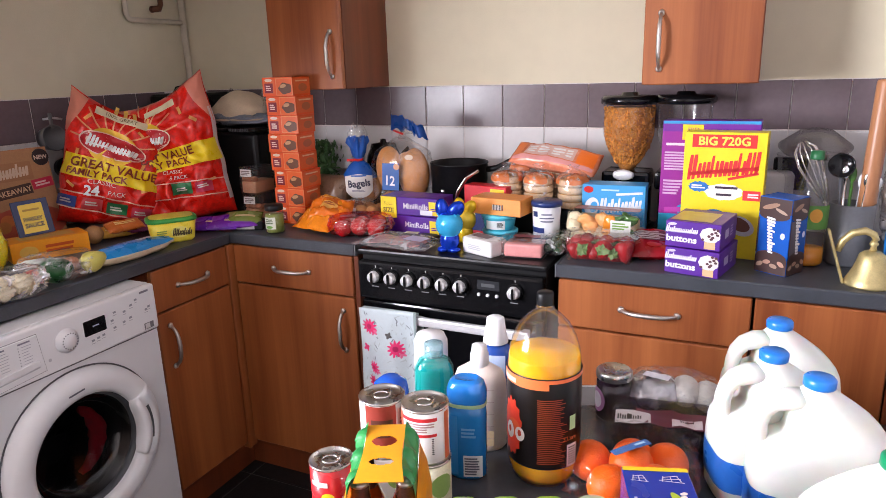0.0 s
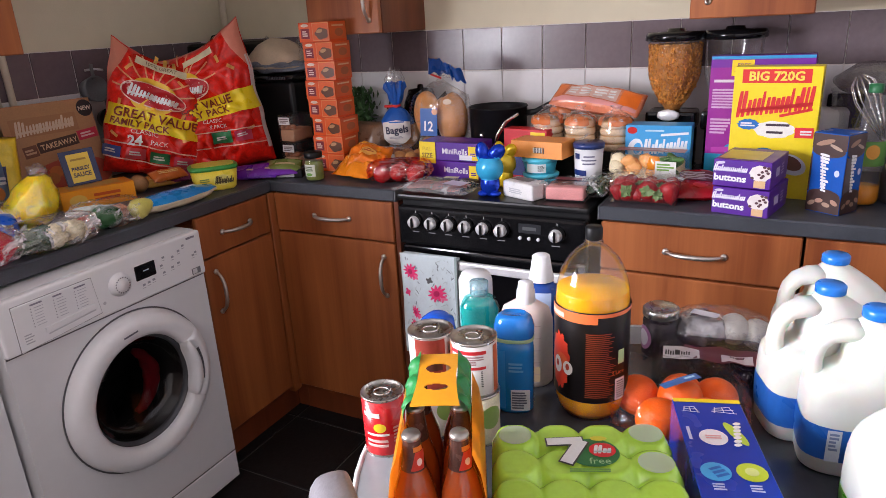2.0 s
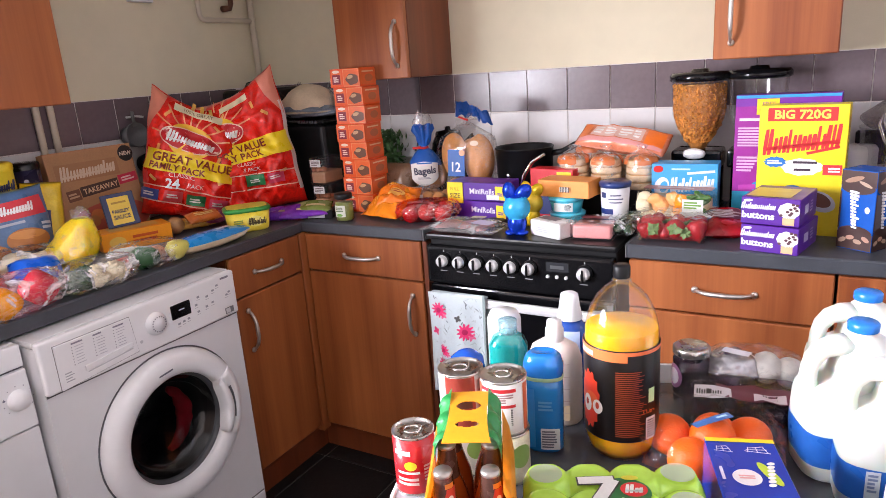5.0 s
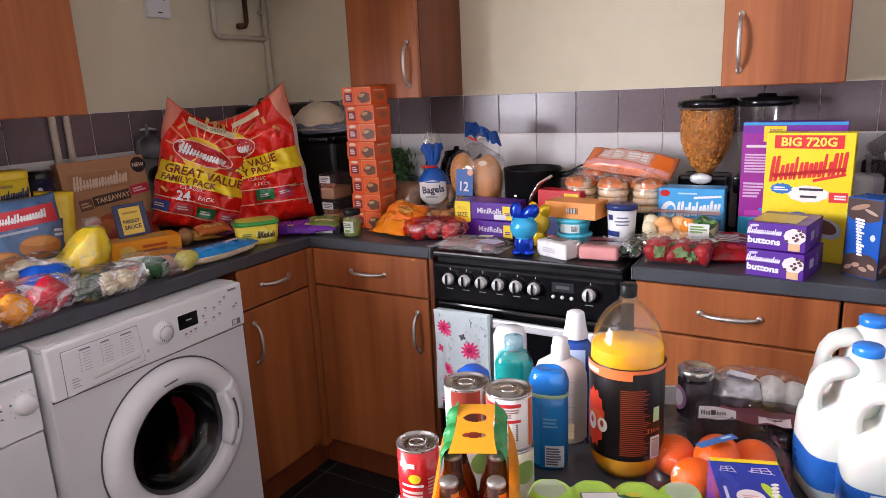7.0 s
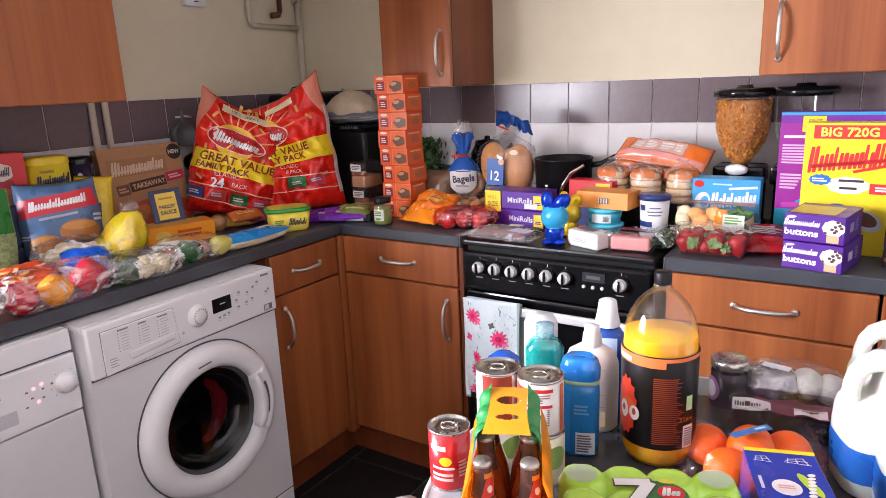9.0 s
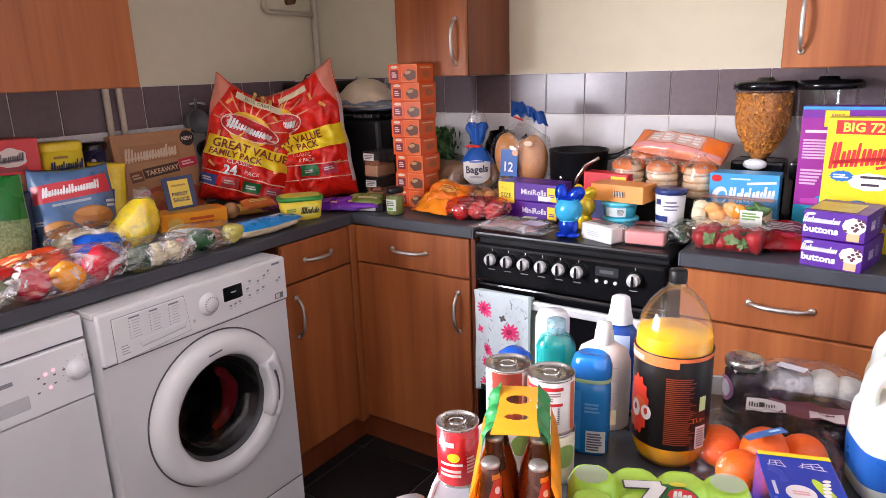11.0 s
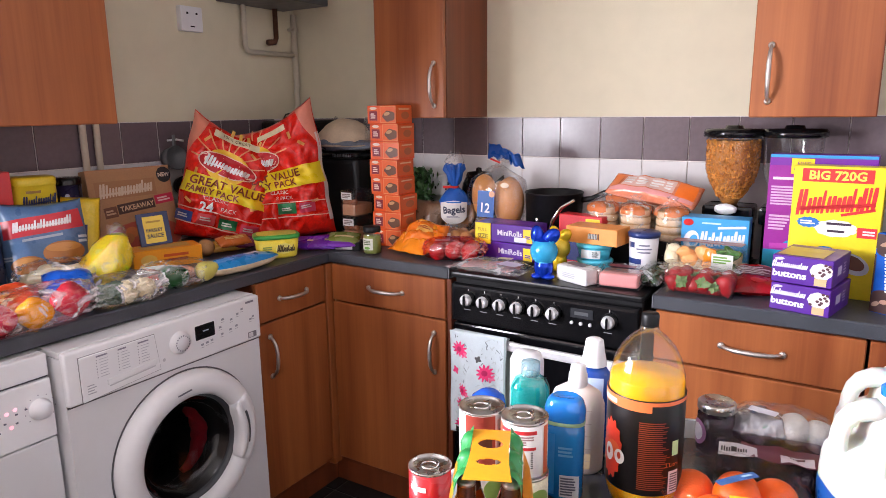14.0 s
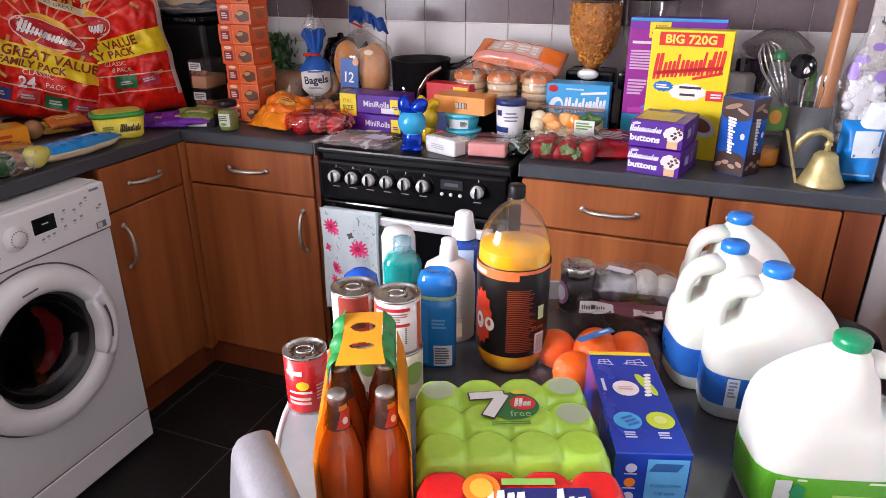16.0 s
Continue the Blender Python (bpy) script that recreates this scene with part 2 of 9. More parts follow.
def prism(outline, depth, axis="y", at=0.0, bevel=0.0):
    """An outline pushed out by depth along y (outline in x, z) or z (outline in x, y)."""
    bm = bmesh.new()
    put = (lambda p, k: (p[0], at + k, p[1])) if axis == "y" else (lambda p, k: (p[0], p[1], at + k))
    a, b = [bm.verts.new(put(p, 0)) for p in outline], [bm.verts.new(put(p, depth)) for p in outline]
    bm.faces.new(a), bm.faces.new(b[::-1])
    for i in range(len(a)):
        j = (i + 1) % len(a)
        bm.faces.new((a[i], b[i], b[j], a[j]))
    bmesh.ops.recalc_face_normals(bm, faces=bm.faces)
    if bevel:
        bmesh.ops.bevel(bm, geom=bm.edges[:], offset=bevel, segments=1, affect="EDGES")
    return bm


def blob(r, seed, rough=0.12, sub=3, scale=(1, 1, 1), freq=1.6):
    """A lumpy rounded body."""
    bm = bmesh.new()
    bmesh.ops.create_icosphere(bm, subdivisions=sub, radius=1.0)
    for v in bm.verts:
        k = 1 + rough * noise.noise(v.co * freq + Vector((seed * 3.1, seed * 1.7, seed)))
        v.co = Vector((v.co.x * scale[0], v.co.y * scale[1], v.co.z * scale[2])) * r * k
    return bm


# Prints are drawn in a plane (a across, b up) and laid on a surface by a function f(a, b, off).


def rect(cx, cy, w, h, nx=1, ny=1, skew=0.0, turn=0.0):
    bm = bmesh.new()
    c, s = math.cos(radians(turn)), math.sin(radians(turn))
    g = []
    for j in range(ny + 1):
        row = []
        for i in range(nx + 1):
            x, y = w * (i / nx - 0.5), h * (j / ny - 0.5)
            x += skew * y
            row.append(bm.verts.new((cx + c * x - s * y, cy + s * x + c * y, 0)))
        g.append(row)
    for j in range(ny):
        for i in range(nx):
            bm.faces.new((g[j][i], g[j][i + 1], g[j + 1][i + 1], g[j + 1][i]))
    return bm


def disc(cx, cy, w, h, seg=28, rings=3, turn=0.0, petals=0, depth=0.25):
    bm = bmesh.new()
    c, s = math.cos(radians(turn)), math.sin(radians(turn))
    mid = bm.verts.new((cx, cy, 0))
    last = None
    for r in range(1, rings + 1):
        ring = []
        for i in range(seg):
            a = 2 * math.pi * i / seg
            k = r / rings * (1 - depth * (0.5 + 0.5 * math.cos(petals * a)) if petals else 1)
            x, y = 0.5 * w * k * math.cos(a), 0.5 * h * k * math.sin(a)
            ring.append(bm.verts.new((cx + c * x - s * y, cy + s * x + c * y, 0)))
        for i in range(seg):
            j = (i + 1) % seg
            bm.faces.new((mid, ring[i], ring[j])) if last is None else bm.faces.new((last[i], ring[i], ring[j], last[j]))
        last = ring
    return bm


def words(text, cx, cy, size, turn=0.0, sx=1.0, bold=0.0, shear=0.0):
    cu = bpy.data.curves.new("words", "FONT")
    cu.body, cu.size, cu.resolution_u, cu.offset, cu.shear = text, size, 2, bold, shear
    ob = bpy.data.objects.new("words", cu)
    me = bpy.data.meshes.new_from_object(ob)
    bm = bmesh.new()
    bm.from_mesh(me)
    bpy.data.objects.remove(ob)
    bpy.data.meshes.remove(me)
    xs, ys = [v.co.x for v in bm.verts], [v.co.y for v in bm.verts]
    mx, my = (min(xs) + max(xs)) / 2, (min(ys) + max(ys)) / 2
    c, s = math.cos(radians(turn)), math.sin(radians(turn))
    for v in bm.verts:
        x, y = (v.co.x - mx) * sx, v.co.y - my
        v.co = Vector((cx + c * x - s * y, cy + s * x + c * y, 0))
    return bm


def bars(cx, cy, w, h, rows, seed=0, turn=0.0, fill=0.6):
    """Lines of writing too small to read, as plain bars."""
    rnd = random.Random(seed)
    out = None
    for i in range(rows):
        y = cy + h * (0.5 - (i + 0.5) / rows)
        ww = w * rnd.uniform(0.7, 1.0)
        b = rect(cx - (w - ww) / 2, y, ww, h / rows * fill, 6, 1)
        out = join(out, b) if out else b
    if turn:
        moved(out, Matrix.Translation((cx, cy, 0)) @ Matrix.Rotation(radians(turn), 4, "Z") @ Matrix.Translation((-cx, -cy, 0)))
    return out


def strokes(cx, cy, w, h, n, seed=0, turn=0.0):
    """A brand mark as one row of plain slanted blocks of uneven height."""
    rnd = random.Random(seed + n)
    out = None
    m = 2 * n
    for k in range(m):
        ww, hh = w / m * rnd.uniform(0.62, 0.98), h * (1.1 if k < 2 else rnd.choice((0.62, 0.66, 0.70, 0.98)))
        x, b = cx + w * ((k + 0.5) / m - 0.5), rect(0, 0, ww, hh, 2, 4)
        for v in b.verts:
            q = 2 * v.co.y / hh
            v.co.x *= 1 - 0.22 * q ** 6
            v.co.x += x + 0.22 * v.co.y
            v.co.y += cy + (hh - h) * 0.42
        out = join(out, b) if out else b
    out = join(out, rect(cx, cy - h * 0.24, w * 0.96, h * 0.16, 2 * n, 1))
    if turn:
        moved(out, Matrix.Translation((cx, cy, 0)) @ Matrix.Rotation(radians(turn), 4, "Z") @ Matrix.Translation((-cx, -cy, 0)))
    return out


def lay(bm, f, off=0.0008):
    for v in bm.verts:
        v.co = Vector(f(v.co.x, v.co.y, off))
    return bm


def front(y):
    return lambda a, b, o: (a, y - o, b)


def top(z):
    return lambda a, b, o: (a, b, z + o)


def right(x):
    return lambda a, b, o: (x + o, a, b)


def round_(r, turn=0.0):
    """Round an upright drum: a is the way along its skin from the front."""
    return lambda a, b, o: ((r + o) * math.sin(a / r + turn), -(r + o) * math.cos(a / r + turn), b)


def pr(parent, f, bm, material, off=0.0008, name="print", label=""):
    return part(name, lay(bm, f, off), material, parent, label, True)


INK = {}


def ink(r, g, b, rough=0.35):
    key = (round(r, 3), round(g, 3), round(b, 3), rough)
    if key not in INK:
        INK[key] = M("print_ink", (r, g, b), rough, var=0.06, scale=30)
    return INK[key]


WHITE_I, BLACK_I, YEL_I, RED_I = ink(0.8, 0.79, 0.77), ink(0.015, 0.014, 0.016), ink(0.85, 0.62, 0.02), ink(0.6, 0.02, 0.02)
NAVY_I, BLUE_I, PURP_I = ink(0.01, 0.02, 0.12), ink(0.01, 0.12, 0.5), ink(0.09, 0.012, 0.28)
ORG_I, BRN_I = ink(0.8, 0.22, 0.02), ink(0.12, 0.045, 0.02)

# ---- the room ----
WX, RX, BACK, HIGH = -0.09, 2.605, -4.0, 2.42
WT = 0.91
wall_north = structure("wall_north", box(WX - 0.1, RX + 0.4, 0.0, 0.1, -0.05, HIGH), WALL, "cream painted wall behind the cooker and worktop")
lw = box(WX - 0.1, WX, -2.2, 0.0, -0.05, HIGH)
lw = join(lw, box(WX - 0.1, WX, BACK, -3.8, -0.05, HIGH), box(WX - 0.1, WX, -3.8, -2.2, -0.05, 1.05), box(WX - 0.1, WX, -3.8, -2.2, 2.15, HIGH))
wall_west = structure("wall_west", lw, WALL, "cream painted side wall with a window opening")
RW = pose(2.63, 0.0, 0, 0, 0, -3.2)
wall_east = structure("wall_east", box(0, 0.1, -1.75, 0.05, -0.05, HIGH), WALLR, "plain off-white painted wall at the end of the worktop")
wall_east.matrix_basis = RW
# dark brown for the unseen end wall, so that it returns little light
BROWN = M("low_bounce_brown", (0.16, 0.12, 0.10), 0.7, var=0.05, scale=2)
# out-of-view stretch split off and dulled, to bounce less onto the washing machine
wall_east_unseen = structure("wall_east_unseen", box(0, 0.1, -4.4, -1.7502, -0.05, HIGH), M("low_bounce_fawn", (0.36, 0.32, 0.29), 0.7, var=0.05, scale=2), "unseen wall added beyond the off-white stretch, dulled to cut bounced light")
wall_east_unseen.matrix_basis = RW
structure("wall_south", box(WX - 0.1, RX + 0.3, BACK - 0.1, BACK, -0.05, HIGH), BROWN, "unseen wall closing the far end of the room, darkened to cut bounced light")
structure("ceiling", box(WX - 0.1, RX + 0.3, BACK - 0.1, 0.1, HIGH, HIGH + 0.08), CEIL, "unseen ceiling, greyed to cut bounced light")
floor = structure("floor", box(WX - 0.1, RX + 0.3, BACK - 0.1, 0.1, -0.1, -0.004), FGROUT, "dark slate-effect tiled kitchen floor")
w = tagged(new("window_1"), "white-framed window with clear glass", kind="structure")
x0, x1, y0, y1, z0, z1 = WX - 0.07, WX - 0.05, -3.8, -2.2, 1.05, 2.15
fr = join(box(x0 - .02, x1 + .02, y0, y0 + .06, z0, z1), box(x0 - .02, x1 + .02, y1 - .06, y1, z0, z1), box(x0 - .02, x1 + .02, y0 + .06, y1 - .06, z0, z0 + .06), box(x0 - .02, x1 + .02, y0 + .06, y1 - .06, z1 - .06, z1))
part("window_frame", fr, PLASTIC_W, w)
g = part("pane", box(x0 + .005, x1 - .005, y0 + .06, y1 - .06, z0 + .06, z1 - .06), GLASS, w)
g.visible_shadow = False

# worktops
wk = thing("worktop", pose(0, 0, 0), "dark grey laminate worktop turning the corner of the kitchen", "worktop")
part("side_board", prism([(WX, -3.4), (0.6, -3.4), (0.6, -0.6), (WX, -0.6)], 0.038, "z", WT - 0.038, 0.004), TOP, wk)
part("back_board", prism([(WX, -0.5995), (1.093, -0.5995), (1.093, 0.0), (WX, 0.0)], 0.038, "z", WT - 0.038, 0.004), TOP, wk)
part("end_strip", box(1.0932, 1.0955, -0.599, -0.002, WT - 0.037, WT - 0.001), M("grey_edge_strip", (0.22, 0.23, 0.25), 0.35, 0.3), wk, "grey edging strip")
part("joint", box(0.0, 0.597, -0.6012, -0.5985, WT - 0.001, WT + 0.0006), M("joint_strip", (0.08, 0.085, 0.095), 0.4), wk, "fine joint between the boards")
wk = thing("worktop", pose(0, 0, 0), "dark grey laminate worktop ending against the white wall", "worktop")
part("board", prism([(1.7305, -0.6), (2.592, -0.6), (2.627, -0.003), (1.7305, -0.003)], 0.038, "z", WT - 0.038, 0.004), TOP, wk)
part("end_strip", box(1.728, 1.7303, -0.599, -0.004, WT - 0.037, WT - 0.001), bpy.data.materials["grey_edge_strip"], wk, "grey edging strip")

# ---- fitted units ----


def bow_handle(length, parent, m, name="handle"):
    """A bowed satin handle along local x, standing off towards -y."""
    n = 14
    pts, rs = [], []
    for i in range(n + 1):
        s = i / n * 2 - 1
        pts.append((s * length / 2, -0.004 - 0.027 * (1 - abs(s) ** 3.2), 0))
        rs.append(0.0046 + 0.002 * (1 - s * s))
    bm = tube(pts, rs, 10)
    for s in (-1, 1):
        bm = join(bm, moved(lathe([(0, 0), (0.009, 0), (0.009, 0.004), (0.006, 0.007), (0, 0.007)], 14), Matrix.Translation((s * length / 2, 0, 0)) @ Matrix.Rotation(radians(90), 4, "X")))
    return part(name, moved(bm, m), NICKEL, parent, "bowed satin nickel handle", True)


def base_unit(m, w, label, drawer=True, hinge_right=True, handle=True):
    """Floor unit; local front faces -y at y = 0, x from 0 to w."""
    u = thing("base_cabinet", m, label, "cabinet", "fitted kitchen base cabinets")
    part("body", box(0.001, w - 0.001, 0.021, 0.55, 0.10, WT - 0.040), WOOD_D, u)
    zt = 0.868
    if drawer:
        d = part("drawer_front", box(0.002, w - 0.002, 0, 0.019, 0.737, zt, 0.003), WOOD, u)
        bow_handle(0.14 if w > 0.4 else 0.125, d, Matrix.Translation((w / 2, 0, 0.802)))
        zt = 0.731
    dr = part("door", box(0.002, w - 0.002, 0, 0.019, 0.125, zt, 0.003), WOOD, u)
    if handle:
        hx = w - 0.045 if hinge_right else 0.045
        bow_handle(0.135, dr, Matrix.Translation((hx, 0, zt - 0.113)) @ Matrix.Rotation(radians(90), 4, "Y"))
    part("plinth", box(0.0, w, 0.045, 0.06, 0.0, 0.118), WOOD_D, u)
    return u


base_unit(pose(0.604, -0.598, 0), 0.478, "apple-wood base cabinet with one drawer over a door")
base_unit(pose(1.736, -0.598, 0), 0.482, "apple-wood base cabinet with a drawer over a deep lower front", True, False, False)
base_unit(pose(2.221, -0.598, 0), 0.288, "narrow apple-wood base cabinet with a full-height door", False, False)
base_unit(pose(0.598, -0.942, 0, 0, 0, 90), 0.318, "narrow apple-wood base cabinet with one drawer over a door", True, False)
solo("corner_post", box(0.560, 0.602, -0.622, -0.58, 0.1, WT - 0.04, 0.002), WOOD, pose(0, 0, 0), "apple-wood corner post between two cabinets", "panel")
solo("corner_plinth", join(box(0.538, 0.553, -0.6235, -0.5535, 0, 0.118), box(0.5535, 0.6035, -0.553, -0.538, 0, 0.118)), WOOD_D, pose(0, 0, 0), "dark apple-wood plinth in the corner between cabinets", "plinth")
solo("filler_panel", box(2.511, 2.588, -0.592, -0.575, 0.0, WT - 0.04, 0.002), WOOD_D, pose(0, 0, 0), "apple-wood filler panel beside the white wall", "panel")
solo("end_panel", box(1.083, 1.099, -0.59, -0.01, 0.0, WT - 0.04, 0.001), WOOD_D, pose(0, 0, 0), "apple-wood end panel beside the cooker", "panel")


def wall_unit(m, w, d, h, label, handle_right):
    u = thing("wall_cabinet", m, label, "cabinet", "fitted kitchen wall cabinets")
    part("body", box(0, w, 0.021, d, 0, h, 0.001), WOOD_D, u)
    dr = part("door", box(0.001, w - 0.001, 0, 0.019, 0.0, h, 0.003), WOOD, u)
    bow_handle(0.145, dr, Matrix.Translation((w - 0.04 if handle_right else 0.045, 0, 0.115)) @ Matrix.Rotation(radians(90), 4, "Y"))
    return u


wall_unit(pose(0.612, -0.318, 1.368), 0.298, 0.317, 0.72, "apple-wood wall cabinet with one door over the worktop", True)
wall_unit(pose(1.888, -0.318, 1.366), 0.298, 0.317, 0.72, "apple-wood wall cabinet with one door beside the white wall", False)
wall_unit(pose(0.318, -1.66, 1.368, 0, 0, 90), 0.5, 0.407, 0.72, "apple-wood wall cabinet over the washing machine", False)
wall_unit(pose(0.318, -2.165, 1.368, 0, 0, 90), 0.5, 0.407, 0.72, "apple-wood wall cabinet near the window", True)

# ---- pipes, boiler and switches on the walls ----
bo = thing("boiler", pose(0.055, -0.255, 1.83), "white wall-hung boiler with a dark underside in the corner", "boiler")
part("case", box(-0.143, 0.145, -0.195, 0.195, 0.03, 0.58, 0.01, 2), ENAMEL, bo)
part("underside", box(-0.135, 0.13, -0.185, 0.185, 0.0, 0.029, 0.003), DARKGREY, bo)
pi = thing("boiler_pipes", pose(0, 0, 0), "cream-painted boiler pipes running down the wall corner", "pipes")
part("upright_pipe", tube([(-0.066, -0.024, 0.9), (-0.066, -0.024, 1.82)], 0.0135, 12), PIPE, pi, "", True)
part("branch_pipe", tube([(-0.066, -0.03, 1.645), (-0.066, -0.285, 1.645), (-0.066, -0.303, 1.650), (-0.066, -0.312, 1.668), (-0.066, -0.312, 1.83)], 0.0105, 12), PIPE, pi, "", True)
part("copper_tail", tube([(-0.05, -0.15, 1.83), (-0.05, -0.15, 1.71), (-0.05, -0.16, 1.693), (-0.05, -0.20, 1.688)], [0.011, 0.011, 0.012, 0.013], 12), COPPER, pi, "blackened copper pipe tail", True)
part("clip", box(-0.088, -0.055, -0.045, -0.008, 1.75, 1.762, 0.002), PIPE, pi)
pi = thing("wall_pipes", pose(0, 0, 0), "pair of cream-painted pipes rising up the tiled wall", "pipes")
for py in (-1.048, -1.000):
    part("pipe", tube([(-0.068, py, 0.9), (-0.068, py, 1.9)], 0.011, 12), PIPE, pi, "", True)


def faceplate(m, w, h, label, cat, holes):
    s = thing(cat.replace(" ", "_"), m, label, cat)
    part("plate", box(-w / 2, w / 2, -0.028, 0, 0, h, 0.004, 2), PLASTIC_W, s)
    for hx, hz, hw, hh in holes:
        part("slot", box(hx - hw / 2, hx + hw / 2, -0.0292, -0.027, hz - hh / 2, hz + hh / 2), BLACK_M, s)
    return s


faceplate(pose(WX, -0.572, 1.702, 0, 0, 90), 0.098, 0.092, "white switched spur box on the cream wall", "switch box", [(-0.02, 0.066, 0.008, 0.008), (0.022, 0.066, 0.008, 0.008), (0.0, 0.018, 0.02, 0.004)])
SOCK = [(x + d, z, 0.006, 0.012) for x in (-0.036, 0.036) for d, z in ((-0.011, 0.032), (0.011, 0.032), (0.0, 0.052))]
faceplate(pose(0.715, -0.009, 1.052), 0.146, 0.086, "white double socket on the tiled wall", "power socket", SOCK)

# ---- washing machine, dishwasher ----


def plate_with_hole(w, z0, z1, cx, cz, r, y, n=64):
    bm = bmesh.new()
    a, b = [], []
    for i in range(n):
        t = 2 * math.pi * i / n + math.pi / n
        c, s = math.cos(t), math.sin(t)
        k = min((w - cx) / c if c > 0 else -cx / c, (z1 - cz) / s if s > 0 else (z0 - cz) / s)
        a.append(bm.verts.new((cx + r * c, y, cz + r * s)))
        b.append(bm.verts.new((cx + k * c, y, cz + k * s)))
    for i in range(n):
        j = (i + 1) % n
        bm.faces.new((a[i], b[i], b[j], a[j]))
    for cxn, czn in ((0, z0), (w, z0), (0, z1), (w, z1)):
        near = sorted(b, key=lambda v: (v.co.x - cxn) ** 2 + (v.co.z - czn) ** 2)[:2]
        if (near[0].co - Vector((cxn, y, czn))).length > 1e-4:
            bm.faces.new((near[0], near[1], bm.verts.new((cxn, y, czn))))
    bmesh.ops.recalc_face_normals(bm, faces=bm.faces)
    return bm


wm = thing("washing_machine", pose(0.668, -1.588, 0, 0, 0, 90), "white front-loading washing machine with red laundry behind its glass door", "washing machine")
W = 0.583
part("front_plate", plate_with_hole(W, 0.02, 0.728, 0.308, 0.492, 0.170, 0.0), ENAMEL, wm)
for sx0, sx1, sy0, sy1 in ((0, 0.006, 0.0005, 0.56), (W - 0.006, W, 0.0005, 0.56), (0.006, W - 0.006, 0.55, 0.56)):
    part("side_plate", box(sx0, sx1, sy0, sy1, 0.02, 0.85), ENAMEL, wm)
part("base_plate", box(0.006, W - 0.006, 0.0005, 0.55, 0.02, 0.03), ENAMEL, wm)
part("lid", box(0, W, 0.010, 0.56, 0.8502, 0.866, 0.005, 2), ENAMEL, wm)
part("control_panel", box(0, W, -0.012, 0.0096, 0.734, 0.865, 0.008, 4), PLASTIC_W, wm, "", True)
part("panel_seam", box(0.002, W - 0.002, -0.0015, 0.0004, 0.7285, 0.7335), DARKGREY, wm)
part("drawer_seam", prism([(0.0315, 0.7345), (0.2405, 0.7485), (0.2305, 0.8475), (0.0315, 0.8475)], 0.0013, "y", -0.0128), M("grey_seam", (0.25, 0.25, 0.27), 0.6), wm)
dw = part("detergent_drawer", prism([(0.033, 0.736), (0.239, 0.750), (0.229, 0.846), (0.033, 0.846)], 0.005, "y", -0.0155, 0.0015), PLASTIC_W, wm)
part("grip", moved(box(-0.066, 0.066, -0.0178, -0.015, -0.008, 0.008, 0.002), Matrix.Translation((0.160, 0, 0.771)) @ Matrix.Rotation(radians(-4), 4, "Y")), PLASTIC_W, dw, "moulded pull lip")
part("grip_shadow", moved(box(-0.060, 0.064, -0.0164, -0.0152, -0.0015, 0.0015), Matrix.Translation((0.160, 0, 0.7605)) @ Matrix.Rotation(radians(-4), 4, "Y")), PLASTIC_G, dw)
for k, bx in enumerate((0.092, 0.147, 0.200)):
    pr(dw, front(-0.0155), bars(bx, 0.808, 0.024, 0.050, 7, k, 0, 0.20), ink(0.42, 0.43, 0.48))
    pr(dw, front(-0.0155), bars(bx - 0.004, 0.838, 0.030, 0.005, 1, k, 0, 0.8), ink(0.22, 0.22, 0.28))
    for q in range(7):
        pr(dw, front(-0.0155), disc(bx - 0.019, 0.8296 - 0.00722 * q, 0.0026, 0.0026, 8, 1), ink(0.12, 0.12, 0.16), name="mark")
for k in range(4):
    pr(dw, front(-0.0155), bars(0.056, 0.754 + 0.0066 * k, 0.022, 0.0045, 1, k), ink(0.40, 0.41, 0.44))
pr(wm, front(-0.012), disc(0.252, 0.770, 0.009, 0.009, 14, 1), ink(0.50, 0.51, 0.54), name="button")
dial = part("dial", moved(lathe([(0.031, 0), (0.031, 0.004), (0.025, 0.008), (0.024, 0.014), (0.0, 0.015)], 36), Matrix.Translation((0.302, -0.012, 0.802)) @ Matrix.Rotation(radians(90), 4, "X")), PLASTIC_W, wm, "", True)
for i in range(18):
    t = 2 * math.pi * i / 18
    pr(dial, front(-0.0268), disc(0.302 + 0.020 * math.cos(t), 0.802 + 0.020 * math.sin(t), 0.004, 0.004, 8, 1), ink(0.2, 0.2, 0.24), 0.0006, name="dial_mark")
part("display", box(0.352, 0.416, -0.0135, -0.011, 0.790, 0.830, 0.002), BLACK, wm, "black display window")
pr(wm, front(-0.0135), bars(0.388, 0.812, 0.024, 0.005, 1, 3), ink(0.5, 0.6, 0.7))
for bx, bz in ((0.372, 0.774), (0.388, 0.776), (0.404, 0.778), (0.440, 0.785), (0.435, 0.806), (0.445, 0.826), (0.470, 0.790), (0.475, 0.818), (0.498, 0.828), (0.515, 0.838), (0.492, 0.795), (0.545, 0.800), (0.555, 0.806)):
    pr(wm, front(-0.012), rect(bx, bz, 0.009, 0.006, turn=5), ink(0.30, 0.31, 0.35), name="symbol")
    pr(wm, front(-0.012), bars(bx, bz - 0.008, 0.012, 0.0028, 1), ink(0.42, 0.43, 0.46), name="caption")
pr(wm, front(-0.012), rect(0.548, 0.752, 0.032, 0.018), ink(0.16, 0.16, 0.18))
pr(wm, front(-0.012), rect(0.543, 0.752, 0.016, 0.014), ink(0.60, 0.60, 0.62), 0.0014)
pr(wm, front(-0.012), rect(0.545, 0.852, 0.030, 0.006), ink(0.2, 0.2, 0.24))
MR = Matrix.Translation((0.308, 0, 0.492)) @ Matrix.Rotation(radians(90), 4, "X")
